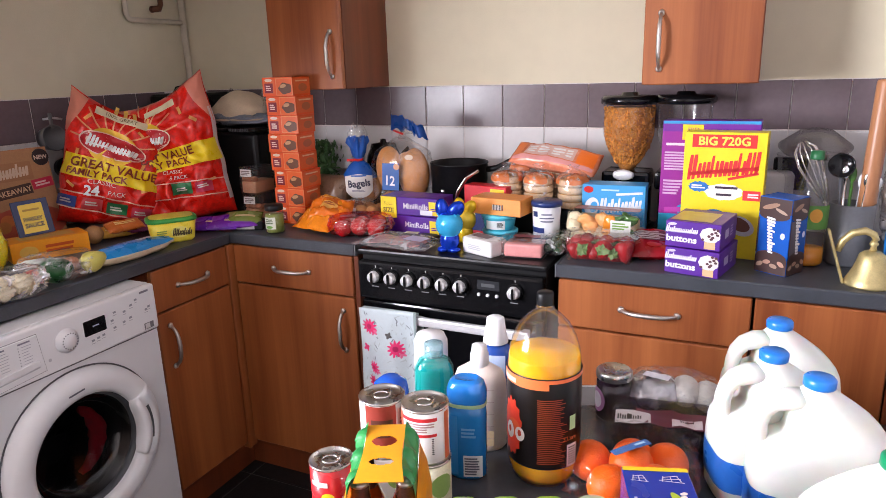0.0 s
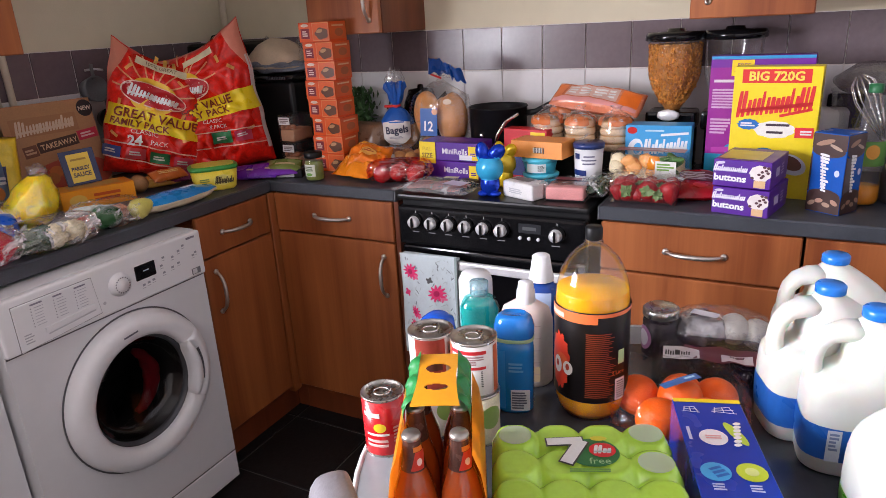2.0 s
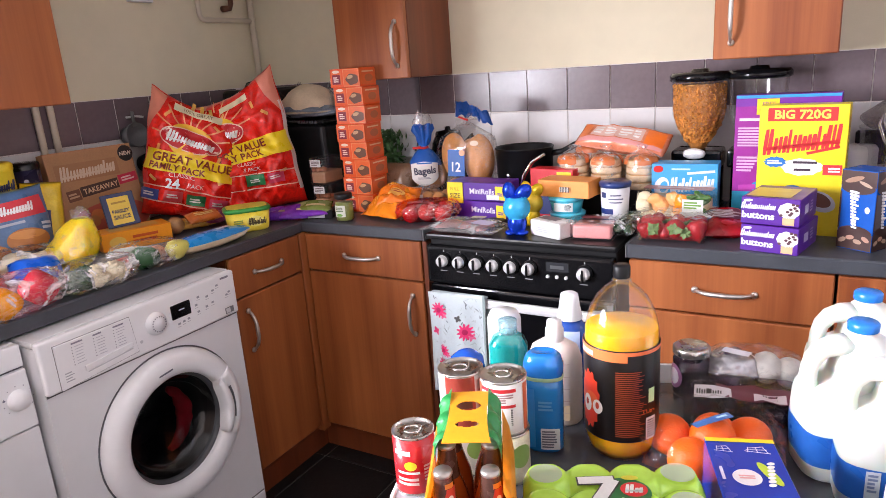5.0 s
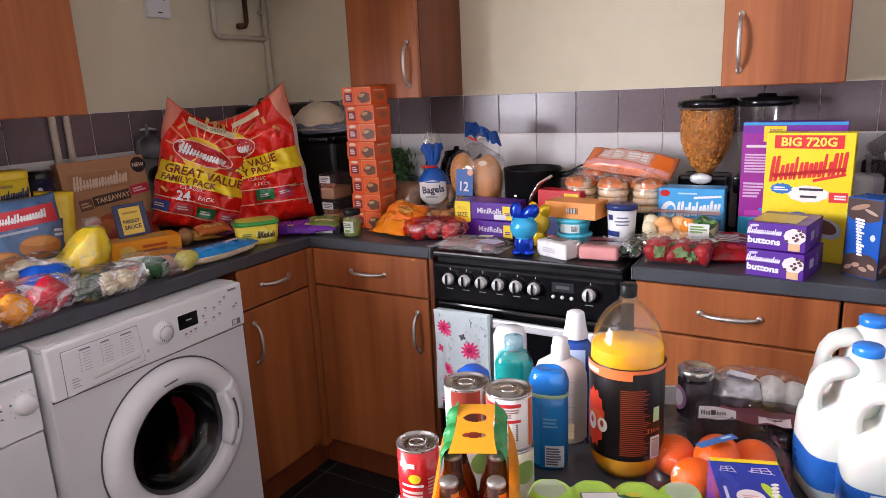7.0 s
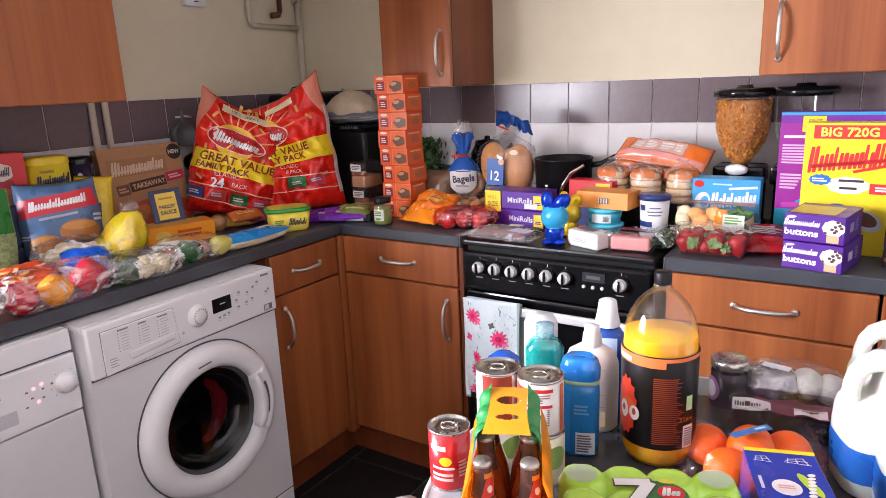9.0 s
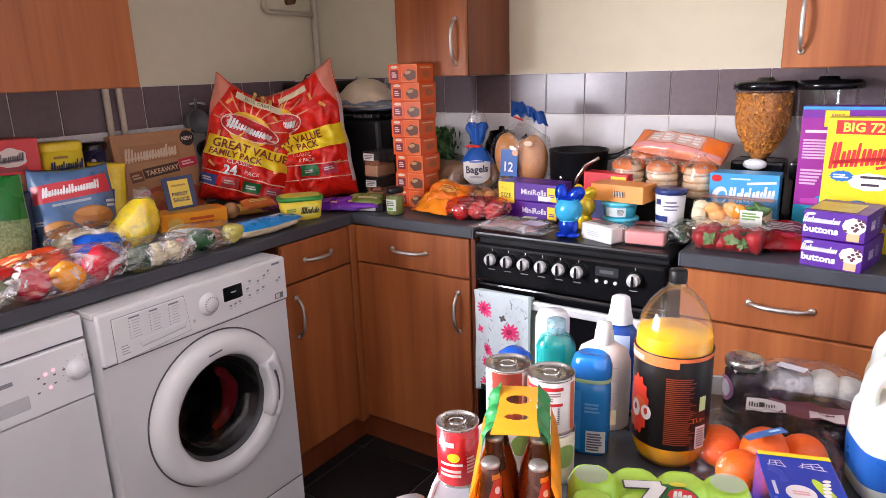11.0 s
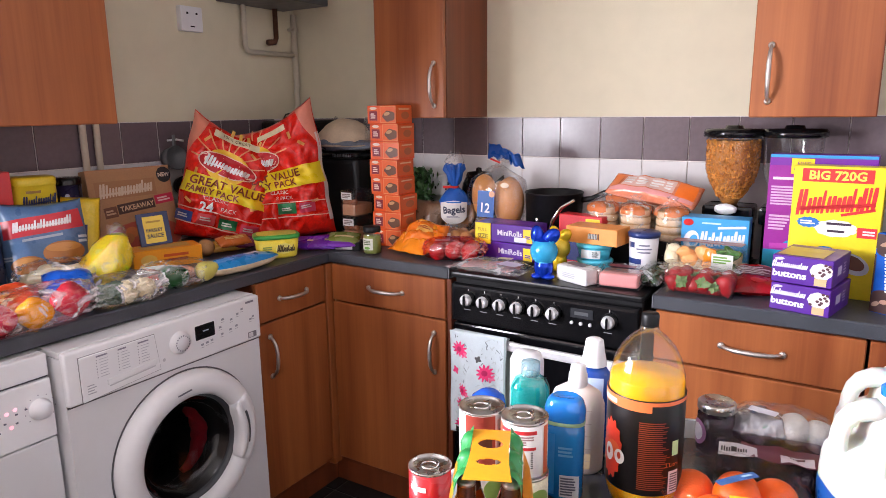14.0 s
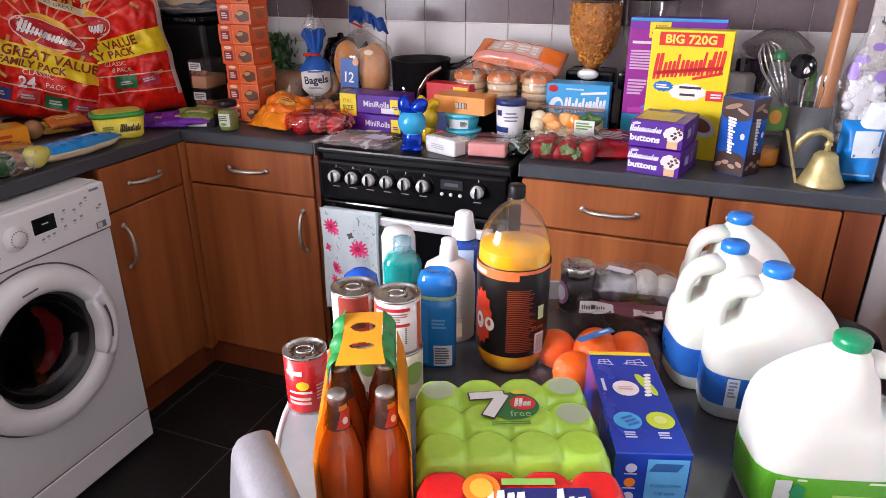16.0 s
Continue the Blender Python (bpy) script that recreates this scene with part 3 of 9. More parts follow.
door = part("door", moved(lathe([(0.155, -0.01), (0.153, 0.018), (0.157, 0.030), (0.168, 0.038), (0.190, 0.040), (0.208, 0.034), (0.218, 0.022), (0.222, 0.002)], 72), MR), PLASTIC_W, wm, "", True)
part("seam", moved(lathe([(0.2225, 0.001), (0.2265, 0.001), (0.2265, 0.0025), (0.2225, 0.0025), (0.2225, 0.001)], 72), MR), DARKGREY, wm)
part("glass", moved(lathe([(0.153, 0.012), (0.145, 0.0), (0.132, -0.030), (0.112, -0.045), (0.0, -0.05)], 56), MR), clear("door_glass", 0.05, (0.30, 0.29, 0.31), edge=0.35), door, "tinted glass bowl", True)
part("door_rim", moved(lathe([(0.1565, 0.014), (0.146, 0.006), (0.140, -0.016), (0.1565, 0.004)], 56), MR), M("rim_grey", (0.06, 0.065, 0.075), 0.4), door, "", True)
# raised grip: a sector of the ring with a lip towards the glass and a dark finger slot
gp_ = bmesh.new()
rows_ = []
for k in range(19):
    a = radians(-31 + 62 * k / 18)
    e = 1 - abs(2 * k / 18 - 1) ** 6
    rows_.append([gp_.verts.new((0.308 + r * math.cos(a), -y, 0.492 + r * math.sin(a))) for r, y in ((0.140 + 0.012 * (1 - e), 0.020), (0.141 + 0.012 * (1 - e), 0.046 + 0.008 * e), (0.150, 0.050 + 0.009 * e), (0.163, 0.050 + 0.008 * e), (0.166, 0.044), (0.1765, 0.043), (0.179, 0.047 + 0.006 * e), (0.196, 0.043 + 0.004 * e), (0.214, 0.030))])
for a_, b_ in zip(rows_, rows_[1:]):
    for q in range(8):
        gp_.faces.new((a_[q], a_[q + 1], b_[q + 1], b_[q]))
gp_.faces.new(rows_[0]), gp_.faces.new(rows_[-1])
bmesh.ops.recalc_face_normals(gp_, faces=gp_.faces)
part("handle", gp_, PLASTIC_W, door, "raised white door grip", True)
sl_ = bmesh.new()
pr_ = [[sl_.verts.new((0.308 + r * math.cos(radians(-15 + 34 * k / 10)), -0.0455 - 0.004, 0.492 + r * math.sin(radians(-15 + 34 * k / 10)))) for r in (0.1665, 0.1765)] for k in range(11)]
for a_, b_ in zip(pr_, pr_[1:]):
    sl_.faces.new((a_[0], a_[1], b_[1], b_[0]))
part("handle_gap", sl_, DARKGREY, door, "dark finger slot")
pr(door, front(-0.0405), bars(0.285, 0.672, 0.046, 0.008, 1, 0, 6), ink(0.12, 0.12, 0.16))
# steel drum coloured near-black, with the shade inside it put into the colour
part("drum", moved(lathe([(0.168, -0.002), (0.19, -0.09), (0.22, -0.1), (0.22, -0.36), (0.0, -0.37)], 40), MR), M("shaded_drum", (0.012, 0.012, 0.015), 0.4, 0.5), wm, "", True)
arc_ = [radians(62 - 9 * k) for k in range(17)]
lau = tube([(0.312 + 0.080 * math.cos(a), 0.066, 0.488 + 0.094 * math.sin(a)) for a in arc_], [0.008 + 0.010 * math.sin(math.pi * k / 16) for k in range(17)], 18, 1.2)
for v in lau.verts:
    v.co += Vector((1, 0.2, 0.6)) * 0.012 * noise.noise(v.co * 45)
part("red_laundry", lau, M("red_cloth", (0.80, 0.012, 0.04), 0.85, var=0.3, scale=30, bump=0.6, bscale=90), wm, "crumpled red laundry", True)
part("dark_laundry", moved(blob(0.12, 8, 0.5, 4, (1.2, 0.8, 0.7), 2.4), Matrix.Translation((0.27, 0.28, 0.38))), M("dark_cloth", (0.01, 0.01, 0.02), 0.9, var=0.3, bump=0.5, bscale=60), wm, "crumpled dark laundry", True)
part("kickplate", box(0.003, W - 0.003, -0.003, 0.02, 0.02, 0.115, 0.003), PLASTIC_W, wm)
part("kick_seam", box(0.003, W - 0.003, -0.0015, 0.001, 0.1165, 0.1195), DARKGREY, wm)
for fx in (0.05, W - 0.05):
    for fy in (0.06, 0.5):
        part("foot", moved(lathe([(0, 0), (0.02, 0), (0.02, 0.022), (0, 0.022)], 12), Matrix.Translation((fx, fy, 0))), BLACK_M, wm)

di = thing("dishwasher", pose(0.628, -2.192, 0, 0, 0, 90), "white dishwasher with pink indicator lights under the worktop", "dishwasher")
W2 = 0.597
part("casing", box(0, W2, 0.02, 0.56, 0.02, 0.865, 0.004), ENAMEL, di)
part("top_strip", box(0.002, W2 - 0.002, -0.002, 0.0195, 0.812, 0.865, 0.004, 2), PLASTIC_W, di)
part("control_strip", box(0.002, W2 - 0.002, -0.006, 0.0195, 0.665, 0.807, 0.005, 2), PLASTIC_W, di)
part("seam", box(0.003, W2 - 0.003, 0.004, 0.0198, 0.8075, 0.8115), DARKGREY, di, "dark seam under the top strip")
part("door_panel", box(0.002, W2 - 0.002, -0.002, 0.0195, 0.12, 0.661, 0.004, 2), ENAMEL, di)
part("kickplate", box(0.002, W2 - 0.002, 0.03, 0.045, 0.0, 0.115), ENAMEL, di)
part("recess", box(0.355, 0.452, -0.0072, -0.005, 0.690, 0.722, 0.002), PLASTIC_G, di, "grey finger recess")
part("dial", moved(lathe([(0.025, 0), (0.025, 0.005), (0.02, 0.01), (0.019, 0.02), (0, 0.021)], 30), Matrix.Translation((0.564, -0.006, 0.742)) @ Matrix.Rotation(radians(90), 4, "X")), PLASTIC_W, di, "", True)
pr(di, front(-0.006), rect(0.40, 0.762, 0.052, 0.010), ink(0.3, 0.3, 0.34))
for i in range(9):
    t = radians(-130 + 32 * i)
    pr(di, front(-0.006), disc(0.564 + 0.033 * math.sin(t), 0.742 + 0.033 * math.cos(t), 0.003, 0.003, 8, 1), ink(0.3, 0.3, 0.35), name="dial_mark")
LED = bpy.data.materials.new("pink_indicator")
LED.use_nodes = True
LED.node_tree.nodes["Principled BSDF"].inputs["Emission Color"].default_value = (1.0, 0.25, 0.4, 1)
LED.node_tree.nodes["Principled BSDF"].inputs["Emission Strength"].default_value = 1.2
for lx, lz in ((0.494, 0.756), (0.512, 0.760), (0.500, 0.722)):
    pr(di, front(-0.006), disc(lx, lz, 0.009, 0.009, 12, 1), LED, name="indicator", label="lit pink indicator")
for k, (lx, lz) in enumerate(((0.478, 0.752), (0.513, 0.748), (0.534, 0.752), (0.474, 0.718), (0.488, 0.735), (0.512, 0.728))):
    pr(di, front(-0.006), rect(lx, lz, 0.006, 0.004), ink(0.15, 0.15, 0.2))

# ---- cooker ----
ck = thing("cooker", pose(1.410, -0.602, 0), "black freestanding gas cooker with silver-marked knobs", "cooker")
part("body", box(-0.294, 0.294, 0.012, 0.585, 0.06, 0.885, 0.003), BLACK_M, ck)
part("hob", box(-0.298, 0.298, -0.012, 0.59, 0.8855, 0.904, 0.006, 2), M("hob_enamel", (0.006, 0.006, 0.007), 0.34, var=0.2, scale=9, bump=0.1, bscale=40, spec=0.3), ck, "black enamelled hob top")
part("fascia", box(-0.294, 0.294, -0.022, 0.012, 0.748, 0.872, 0.012, 3), BLACK, ck, "glossy black control panel")
for hx in (-0.14, 0.14):
    for hy in (0.16, 0.42):
        part("burner", moved(lathe([(0.045, 0), (0.045, 0.008), (0.03, 0.014), (0, 0.015)], 24), Matrix.Translation((hx, hy, 0.904))), BLACK_M, ck, "", True)


def knob(x):
    turn = Matrix.Translation((x, -0.022, 0.827)) @ Matrix.Rotation(radians(90), 4, "X")
    k = part("knob", moved(lathe([(0.0, 0.0), (0.0225, 0.0), (0.0225, 0.006), (0.0185, 0.012), (0.0, 0.012)], 26), turn), BLACK_M, ck, "black knob with a silver face", True)
    part("face", moved(lathe([(0.0185, 0.0122), (0.0178, 0.016), (0.0162, 0.026), (0.0148, 0.028), (0.0, 0.0282)], 26), turn), M_KNOB, k, "silver knob face", True)
    part("grip", box(x - 0.0012, x + 0.0042, -0.0585, -0.0498, 0.8105, 0.8435, 0.0015), BLACK_M, k, "dark grip ridge")
    pr(ck, front(-0.022), bars(x, 0.793, 0.030, 0.0045, 1, 3), ink(0.28, 0.28, 0.29))
    pr(ck, front(-0.022), rect(x, 0.8555, 0.002, 0.007), ink(0.6, 0.6, 0.6))


M_KNOB = M("silver_knob", (0.76, 0.76, 0.77), 0.34, 0.35, var=0.05)
for i in range(6):
    knob(-0.229 + 0.0562 * i)
knob(0.214)
part("clock_display", box(0.101, 0.168, -0.0235, -0.021, 0.822, 0.850, 0.002), M("grey_display", (0.035, 0.037, 0.042), 0.15), ck, "dark clock display")
pr(ck, front(-0.0235), rect(0.134, 0.836, 0.04, 0.010), ink(0.09, 0.095, 0.1))
for i in range(3):
    part("button", moved(lathe([(0, 0), (0.0055, 0), (0.005, 0.004), (0, 0.0045)], 14), Matrix.Translation((0.106 + 0.027 * i, -0.022, 0.807)) @ Matrix.Rotation(radians(90), 4, "X")), PLASTIC_W, ck, "", True)
od = part("oven_door", box(-0.290, 0.290, -0.012, 0.010, 0.445, 0.742, 0.006, 2), GLASS_D, ck, "black glass oven door")
part("handle", join(box(-0.262, 0.262, -0.052, -0.036, 0.694, 0.722, 0.006, 2), box(-0.255, -0.235, -0.037, -0.011, 0.700, 0.716), box(0.235, 0.255, -0.037, -0.011, 0.700, 0.716)), M("brushed_silver", (0.74, 0.74, 0.76), 0.45, 0.35, var=0.05), od, "broad silver handle")
od2 = part("lower_oven_door", box(-0.290, 0.290, -0.012, 0.010, 0.075, 0.438, 0.006, 2), GLASS_D, ck, "black glass oven door")
part("handle", join(box(-0.262, 0.262, -0.052, -0.036, 0.392, 0.418, 0.006, 2), box(-0.255, -0.235, -0.037, -0.011, 0.397, 0.413), box(0.235, 0.255, -0.037, -0.011, 0.397, 0.413)), CHROME, od2, "broad silver handle")
for fx in (-0.26, 0.26):
    for fy in (0.05, 0.54):
        part("foot", moved(lathe([(0, 0), (0.018, 0), (0.018, 0.061), (0, 0.061)], 12), Matrix.Translation((fx, fy, 0))), BLACK_M, ck)

# floral tea towel over the oven handle
tw = thing("tea_towel", pose(1.234, -0.602, 0), "pale tea towel with pink flowers hanging over the oven handle", "tea towel")


def towel_f(a, b, o):
    sag = 0.011 * math.sin(a * 38 + 1.0 + 2 * b) + 0.005 * math.sin(a * 83 + b * 9)
    hang = (0.735 - b)
    return (a + 0.012 * math.sin(b * 7.0) * hang - 0.035 * max(0, hang - 0.05) * (0.6 + a), -0.060 - sag * min(1, hang * 6) - o, b + 0.06 * a * (hang < 0.02) - 0.02 * a)


bm = rect(0.0, 0.563, 0.196, 0.345, 20, 30)
lay(bm, towel_f, 0)
ex = bmesh.ops.extrude_face_region(bm, geom=bm.faces[:])
for v in [g for g in ex["geom"] if isinstance(g, bmesh.types.BMVert)]:
    v.co.y += 0.003
bm2 = rect(0.014, 0.594, 0.19, 0.255, 10, 10)
for v in bm2.verts:
    v.co = Vector((v.co.x, -0.034, v.co.y))
bm3 = box(-0.095, 0.095, -0.0600, -0.032, 0.7225, 0.7300, 0.003, 2)
CLOTH = M("white_cotton", (0.58, 0.66, 0.69), 0.9, var=0.08, scale=40, bump=0.5, bscale=500)
part("cloth", bm, CLOTH, tw, "", True)
part("back_fold", bm2, M("sage_cotton", (0.30, 0.37, 0.34), 0.9, var=0.06, scale=40, bump=0.5, bscale=500), tw, "grey-green reverse side")
part("top_fold", bm3, CLOTH, tw)
part("edge_band", lay(rect(0.0935, 0.563, 0.008, 0.345, 2, 30), towel_f, 0.0015), ink(0.30, 0.38, 0.37, 0.9), tw)
PK = ink(0.78, 0.04, 0.17, 0.9)
for k, (fx, fz, fr, c) in enumerate(((-0.062, 0.675, 0.058, PK), (0.005, 0.655, 0.026, ink(0.1, 0.1, 0.1, 0.9)), (0.028, 0.615, 0.062, PK), (-0.078, 0.60, 0.03, PK), (-0.045, 0.545, 0.045, PK), (-0.052, 0.49, 0.055, PK), (0.03, 0.50, 0.05, PK), (-0.06, 0.42, 0.05, PK), (0.02, 0.43, 0.04, PK))):
    pr(tw, towel_f, disc(fx, fz, fr * 1.0, fr * 0.9, 66, 3, k * 25, 11 if fr > 0.03 else 4, 0.42), c, 0.0012, "flower")
    if fr > 0.03:
        pr(tw, towel_f, disc(fx, fz, fr * 0.3, fr * 0.3, 14, 1), ink(0.45, 0.01, 0.09, 0.9), 0.0018, "flower_eye")
        pr(tw, towel_f, disc(fx + fr * 0.3, fz - fr * 0.25, fr * 0.5, fr * 0.45, 40, 2, k * 40, 5, 0.5), ink(0.78, 0.16, 0.30, 0.9), 0.0009, "petal")
GR_T = ink(0.22, 0.26, 0.28, 0.9)
rt = random.Random(4)
GR_P = ink(0.46, 0.52, 0.53, 0.9)
for k in range(110):
    a, b = (rt.uniform(0.03, 0.085) if k % 2 else rt.uniform(-0.088, 0.07)), rt.uniform(0.40, 0.725)
    pr(tw, towel_f, disc(a, b, rt.uniform(0.006, 0.020), rt.uniform(0.0018, 0.004), 10, 1, rt.uniform(20, 150)), GR_T if k % 3 == 0 else GR_P, 0.0009, "sprig")

# ---- table and chairs ----
TZ = 0.75
tb = thing("round_table", pose(2.07, -1.412, 0), "round dark grey kitchen table with a pale metal rim", "table")
part("tabletop", lathe([(0, 0.728), (0.476, 0.728), (0.480, 0.734), (0.480, TZ - 0.0035), (0.476, TZ - 0.002), (0, TZ - 0.002)], 72), M("table_core", (0.30, 0.30, 0.31), 0.4), tb)
part("centre_panel", lathe([(0.398, TZ - 0.0019), (0.398, TZ), (0, TZ)], 72), M("dark_table_laminate", (0.045, 0.047, 0.053), 0.2, var=0.12, scale=6, coat=0.3), tb, "dark grey glossy centre panel")
part("border", lathe([(0.3985, TZ - 0.0019), (0.3985, TZ), (0.4800, TZ), (0.4800, TZ - 0.0019)], 72), M("pale_table_border", (0.30, 0.32, 0.34), 0.2, var=0.05, scale=6, coat=0.3), tb, "pale grey border ring")
part("rim", lathe([(0.4805, 0.725), (0.488, 0.728), (0.488, TZ + 0.0005), (0.4805, TZ + 0.001), (0.4805, 0.725)], 72), M("pale_rim", (0.62, 0.63, 0.65), 0.35, var=0.05), tb, "pale rim band", True)
for i in range(4):
    t = math.pi / 4 + i * math.pi / 2
    part("leg", tube([(0.36 * math.cos(t), 0.36 * math.sin(t), 0.0), (0.33 * math.cos(t), 0.33 * math.sin(t), 0.728)], 0.018, 14), CHROME, tb, "", True)
VINYL = M("grey_vinyl", (0.20, 0.19, 0.205), 0.36, var=0.1, scale=14, bump=0.25, bscale=220, coat=0.15)


def chair(m, label):
    """Padded chair facing -y; back at y = 0.2."""
    c = thing("dining_chair", m, label, "chair", "chairs round the table")
    part("seat", box(-0.20, 0.20, -0.20, 0.19, 0.42, 0.47, 0.02, 3), VINYL, c, "", True)
    bk = box(-0.20, 0.20, 0.180, 0.232, 0.455, 0.880, 0.024, 4)
    for k in range(10):
        bmesh.ops.bisect_plane(bk, geom=bk.verts[:] + bk.edges[:] + bk.faces[:], plane_co=(0, 0, 0.50 + 0.034 * k), plane_no=(0, 0, 1))
    for v in bk.verts:
        v.co.y += 0.075 * math.sin(2.2 * (v.co.z - 0.455) / 0.425) - 0.25 * v.co.x ** 2
    part("backrest", bk, VINYL, c, "", True)
    for lx in (-0.17, 0.17):
        for ly in (-0.17, 0.18):
            part("leg", tube([(lx, ly, 0.42), (lx * 1.1, ly * 1.12, 0.0)], [0.014, 0.011], 12), CHROME, c, "", True)
    return c


chair(pose(2.030, -1.708, 0.012, 0, 0, 138.5), "grey vinyl padded dining chair drawn up to the table")
bn_ = thing("pedal_bin", pose(2.475, -0.93, 0), "black round pedal bin standing by the white wall", "bin")
part("drum", lathe([(0, 0), (0.085, 0), (0.09, 0.01), (0.09, 0.66), (0, 0.66)], 32), BLACK_M, bn_, "", True)
part("lid", lathe([(0.093, 0.662), (0.093, 0.69), (0.08, 0.72), (0.045, 0.738), (0, 0.742)], 32), BLACK_M, bn_, "domed black lid", True)
ra = thing("radiator", pose(2.545, -1.33, 0.14, 0, 0, -3.2), "slim white panel radiator on the off-white wall", "radiator")
part("panel", box(-0.005, 0.005, -0.25, 0.24, 0.02, 0.645, 0.003, 2), ENAMEL, ra)
part("top_edge", box(-0.0065, 0.0065, -0.25, 0.24, 0.6455, 0.660, 0.003), ENAMEL, ra)
for by in (-0.18, 0.17):
    part("bracket", box(0.0052, 0.0095, by - 0.015, by + 0.015, 0.1, 0.55), ENAMEL, ra)

# ---- kinds of packets ----


def carton(name, m, w, d, h, mat_, label, cat, group="", bevel=0.0012):
    """An upright printed box, base at z = 0, front at y = -d/2."""
    t = thing(name, m, label, cat, group)
    part("carton", box(-w / 2, w / 2, -d / 2, d / 2, 0, h, bevel), mat_, t)
    return t


def pillow(w, h, t, seed, crumple=0.012, ear=0.0, heavy=0.25, freq=9.0, slant=0.0, fold=0.5):
    """The front skin of a filled bag as f(a, b, off): a across, b up from its base."""
    s = Vector((seed * 7.3, seed * 2.9, seed * 4.1))

    def f(a, b, o):
        u, v = max(-1, min(1, 2 * a / w)), max(-1, min(1, 2 * b / h - 1))
        k = max(0.0, 1 - abs(u) ** 2.6) ** 0.6 * max(0.0, 1 - abs(v) ** 5) ** 0.6 * (1 - heavy * v)
        wr = noise.noise(Vector((a * freq, 0.3, b * freq)) + s) + 0.5 * noise.noise(Vector((a * freq * 2.7, 0.7, b * freq * 2.7)) + s)
        rid = 1 - 3.2 * abs(noise.noise(Vector((a * freq * 1.3 + b * 5, 2.3, b * freq * 1.1 - a * 6)) - s)) + 0.6 - 1.8 * abs(noise.noise(Vector((a * freq * 3.1, 4.3, b * freq * 2.6)) + s))
        d = t / 2 * k + crumple * (wr + fold * rid) * (0.25 + 0.75 * k)
        x = a * (1 - 0.5 * ear * v - (1.2 * ear if v > 0 else 0) * v * v + 0.05 * noise.noise(Vector((0.2, b * 11, seed)))) + 0.3 * crumple * noise.noise(Vector((b * 14, seed, 1.0)))
        z = b + ear * max(0.0, v) ** 3 * (abs(u) ** 1.6 - 0.35) + 0.4 * crumple * noise.noise(Vector((a * 16, seed, 5.0))) + slant * a * max(0.0, v)
        return (x, -d - o, max(z, 0.0))
    return f


def bag(parent, f, w, h, material, name="bag", n=26):
    """Both skins of a filled bag."""
    a, b = rect(0, h / 2, w, h, n, n), rect(0, h / 2, w, h, n, n)
    lay(a, f, 0)
    for v in b.verts:
        x, y, z = f(v.co.x, v.co.y, 0)
        e = min(1, 6 * (1 - abs(2 * v.co.x / w)), 6 * (1 - abs(2 * v.co.y / h - 1)))
        v.co = Vector((x, max(-y * 0.8, y + 0.0006) if e <= 0 else -y * 0.8 * e + y * (1 - e), z))
    for fc in b.faces:
        fc.normal_flip()
    bm = join(a, b)
    bmesh.ops.remove_doubles(bm, verts=bm.verts, dist=0.0004)
    return part(name, bm, material, parent, "", True)


def foil(name, col, rough=0.28, bump=0.5):
    return M(name, col, rough, var=0.12, scale=22, bump=bump, bscale=55, spec=0.4)


def sack(name, m, w, h, t, material, seed, label, cat, crumple=0.012, ear=0.0, group="", heavy=0.25, slant=0.0, fold=0.5, n=34):
    th = thing(name, m, label, cat, group)
    f = pillow(w, h, t, seed, crumple, ear, heavy, 9.0, slant, fold)
    bag(th, f, w, h, material, "bag", n)
    return th, f


def wrap_over(parent, w, d, h, seed, material=None, rough=0.01, name="film"):
    """A loose clear wrapper round a low heap."""
    bm = bmesh.new()
    bmesh.ops.create_icosphere(bm, subdivisions=5, radius=1.0)
    for v in bm.verts:
        c = v.co.copy()
        q = (abs(c.x) ** 3 + abs(c.y) ** 3 + abs(c.z) ** 3) ** (-1 / 3)
        c *= q
        k = 1 + 0.08 * noise.noise(c * 3.5 + Vector((seed, 0, 0))) + 0.05 - 0.16 * abs(noise.noise(c * 4.5 + Vector((0, seed, 0)))) - 0.10 * abs(noise.noise(c * 10 + Vector((0, seed, 3))))
        v.co = Vector((c.x * w / 2 * k, c.y * d / 2 * k, max(0.0, (c.z * k + 1) * h / 2)))
    return part(name, bm, material or FILM, parent, "clear crinkled wrapper", True)


CARD_OR = M("orange_card", (0.76, 0.090, 0.008), 0.36, var=0.06)
CARD_PU = M("purple_card", (0.085, 0.012, 0.27), 0.35, var=0.06)
CARD_YE = M("yellow_card", (0.85, 0.66, 0.02), 0.35, var=0.04)
CARD_BL = M("sky_blue_card", (0.06, 0.36, 0.72), 0.35, var=0.05)
CARD_MA = M("violet_card", (0.17, 0.02, 0.32), 0.35, var=0.06)
CARD_RE = M("red_card", (0.58, 0.015, 0.025), 0.35, var=0.06)
KRAFT = M("kraft_card", (0.42, 0.22, 0.105), 0.7, var=0.1, scale=30)
BREAD = M("baked_crust", (0.58, 0.25, 0.075), 0.5, var=0.12, scale=14, bump=0.1, bscale=90)
MEAT = M("pink_ham", (0.72, 0.30, 0.29), 0.4, var=0.12, scale=18, coat=0.2)
CREAM = M("cream_food", (0.78, 0.68, 0.45), 0.5, var=0.12, scale=18, bump=0.4, bscale=60)
REDFOOD = M("red_skin", (0.52, 0.012, 0.018), 0.2, var=0.2, scale=12)
ORFOOD = M("orange_skin", (0.83, 0.27, 0.015), 0.25, var=0.12, scale=12, coat=0.3)
GRFOOD = M("green_skin", (0.05, 0.15, 0.025), 0.35, var=0.3, scale=20, bump=0.3, bscale=80)
DKGREEN = M("dark_green_skin", (0.012, 0.05, 0.015), 0.22, var=0.3, scale=20, coat=0.3)
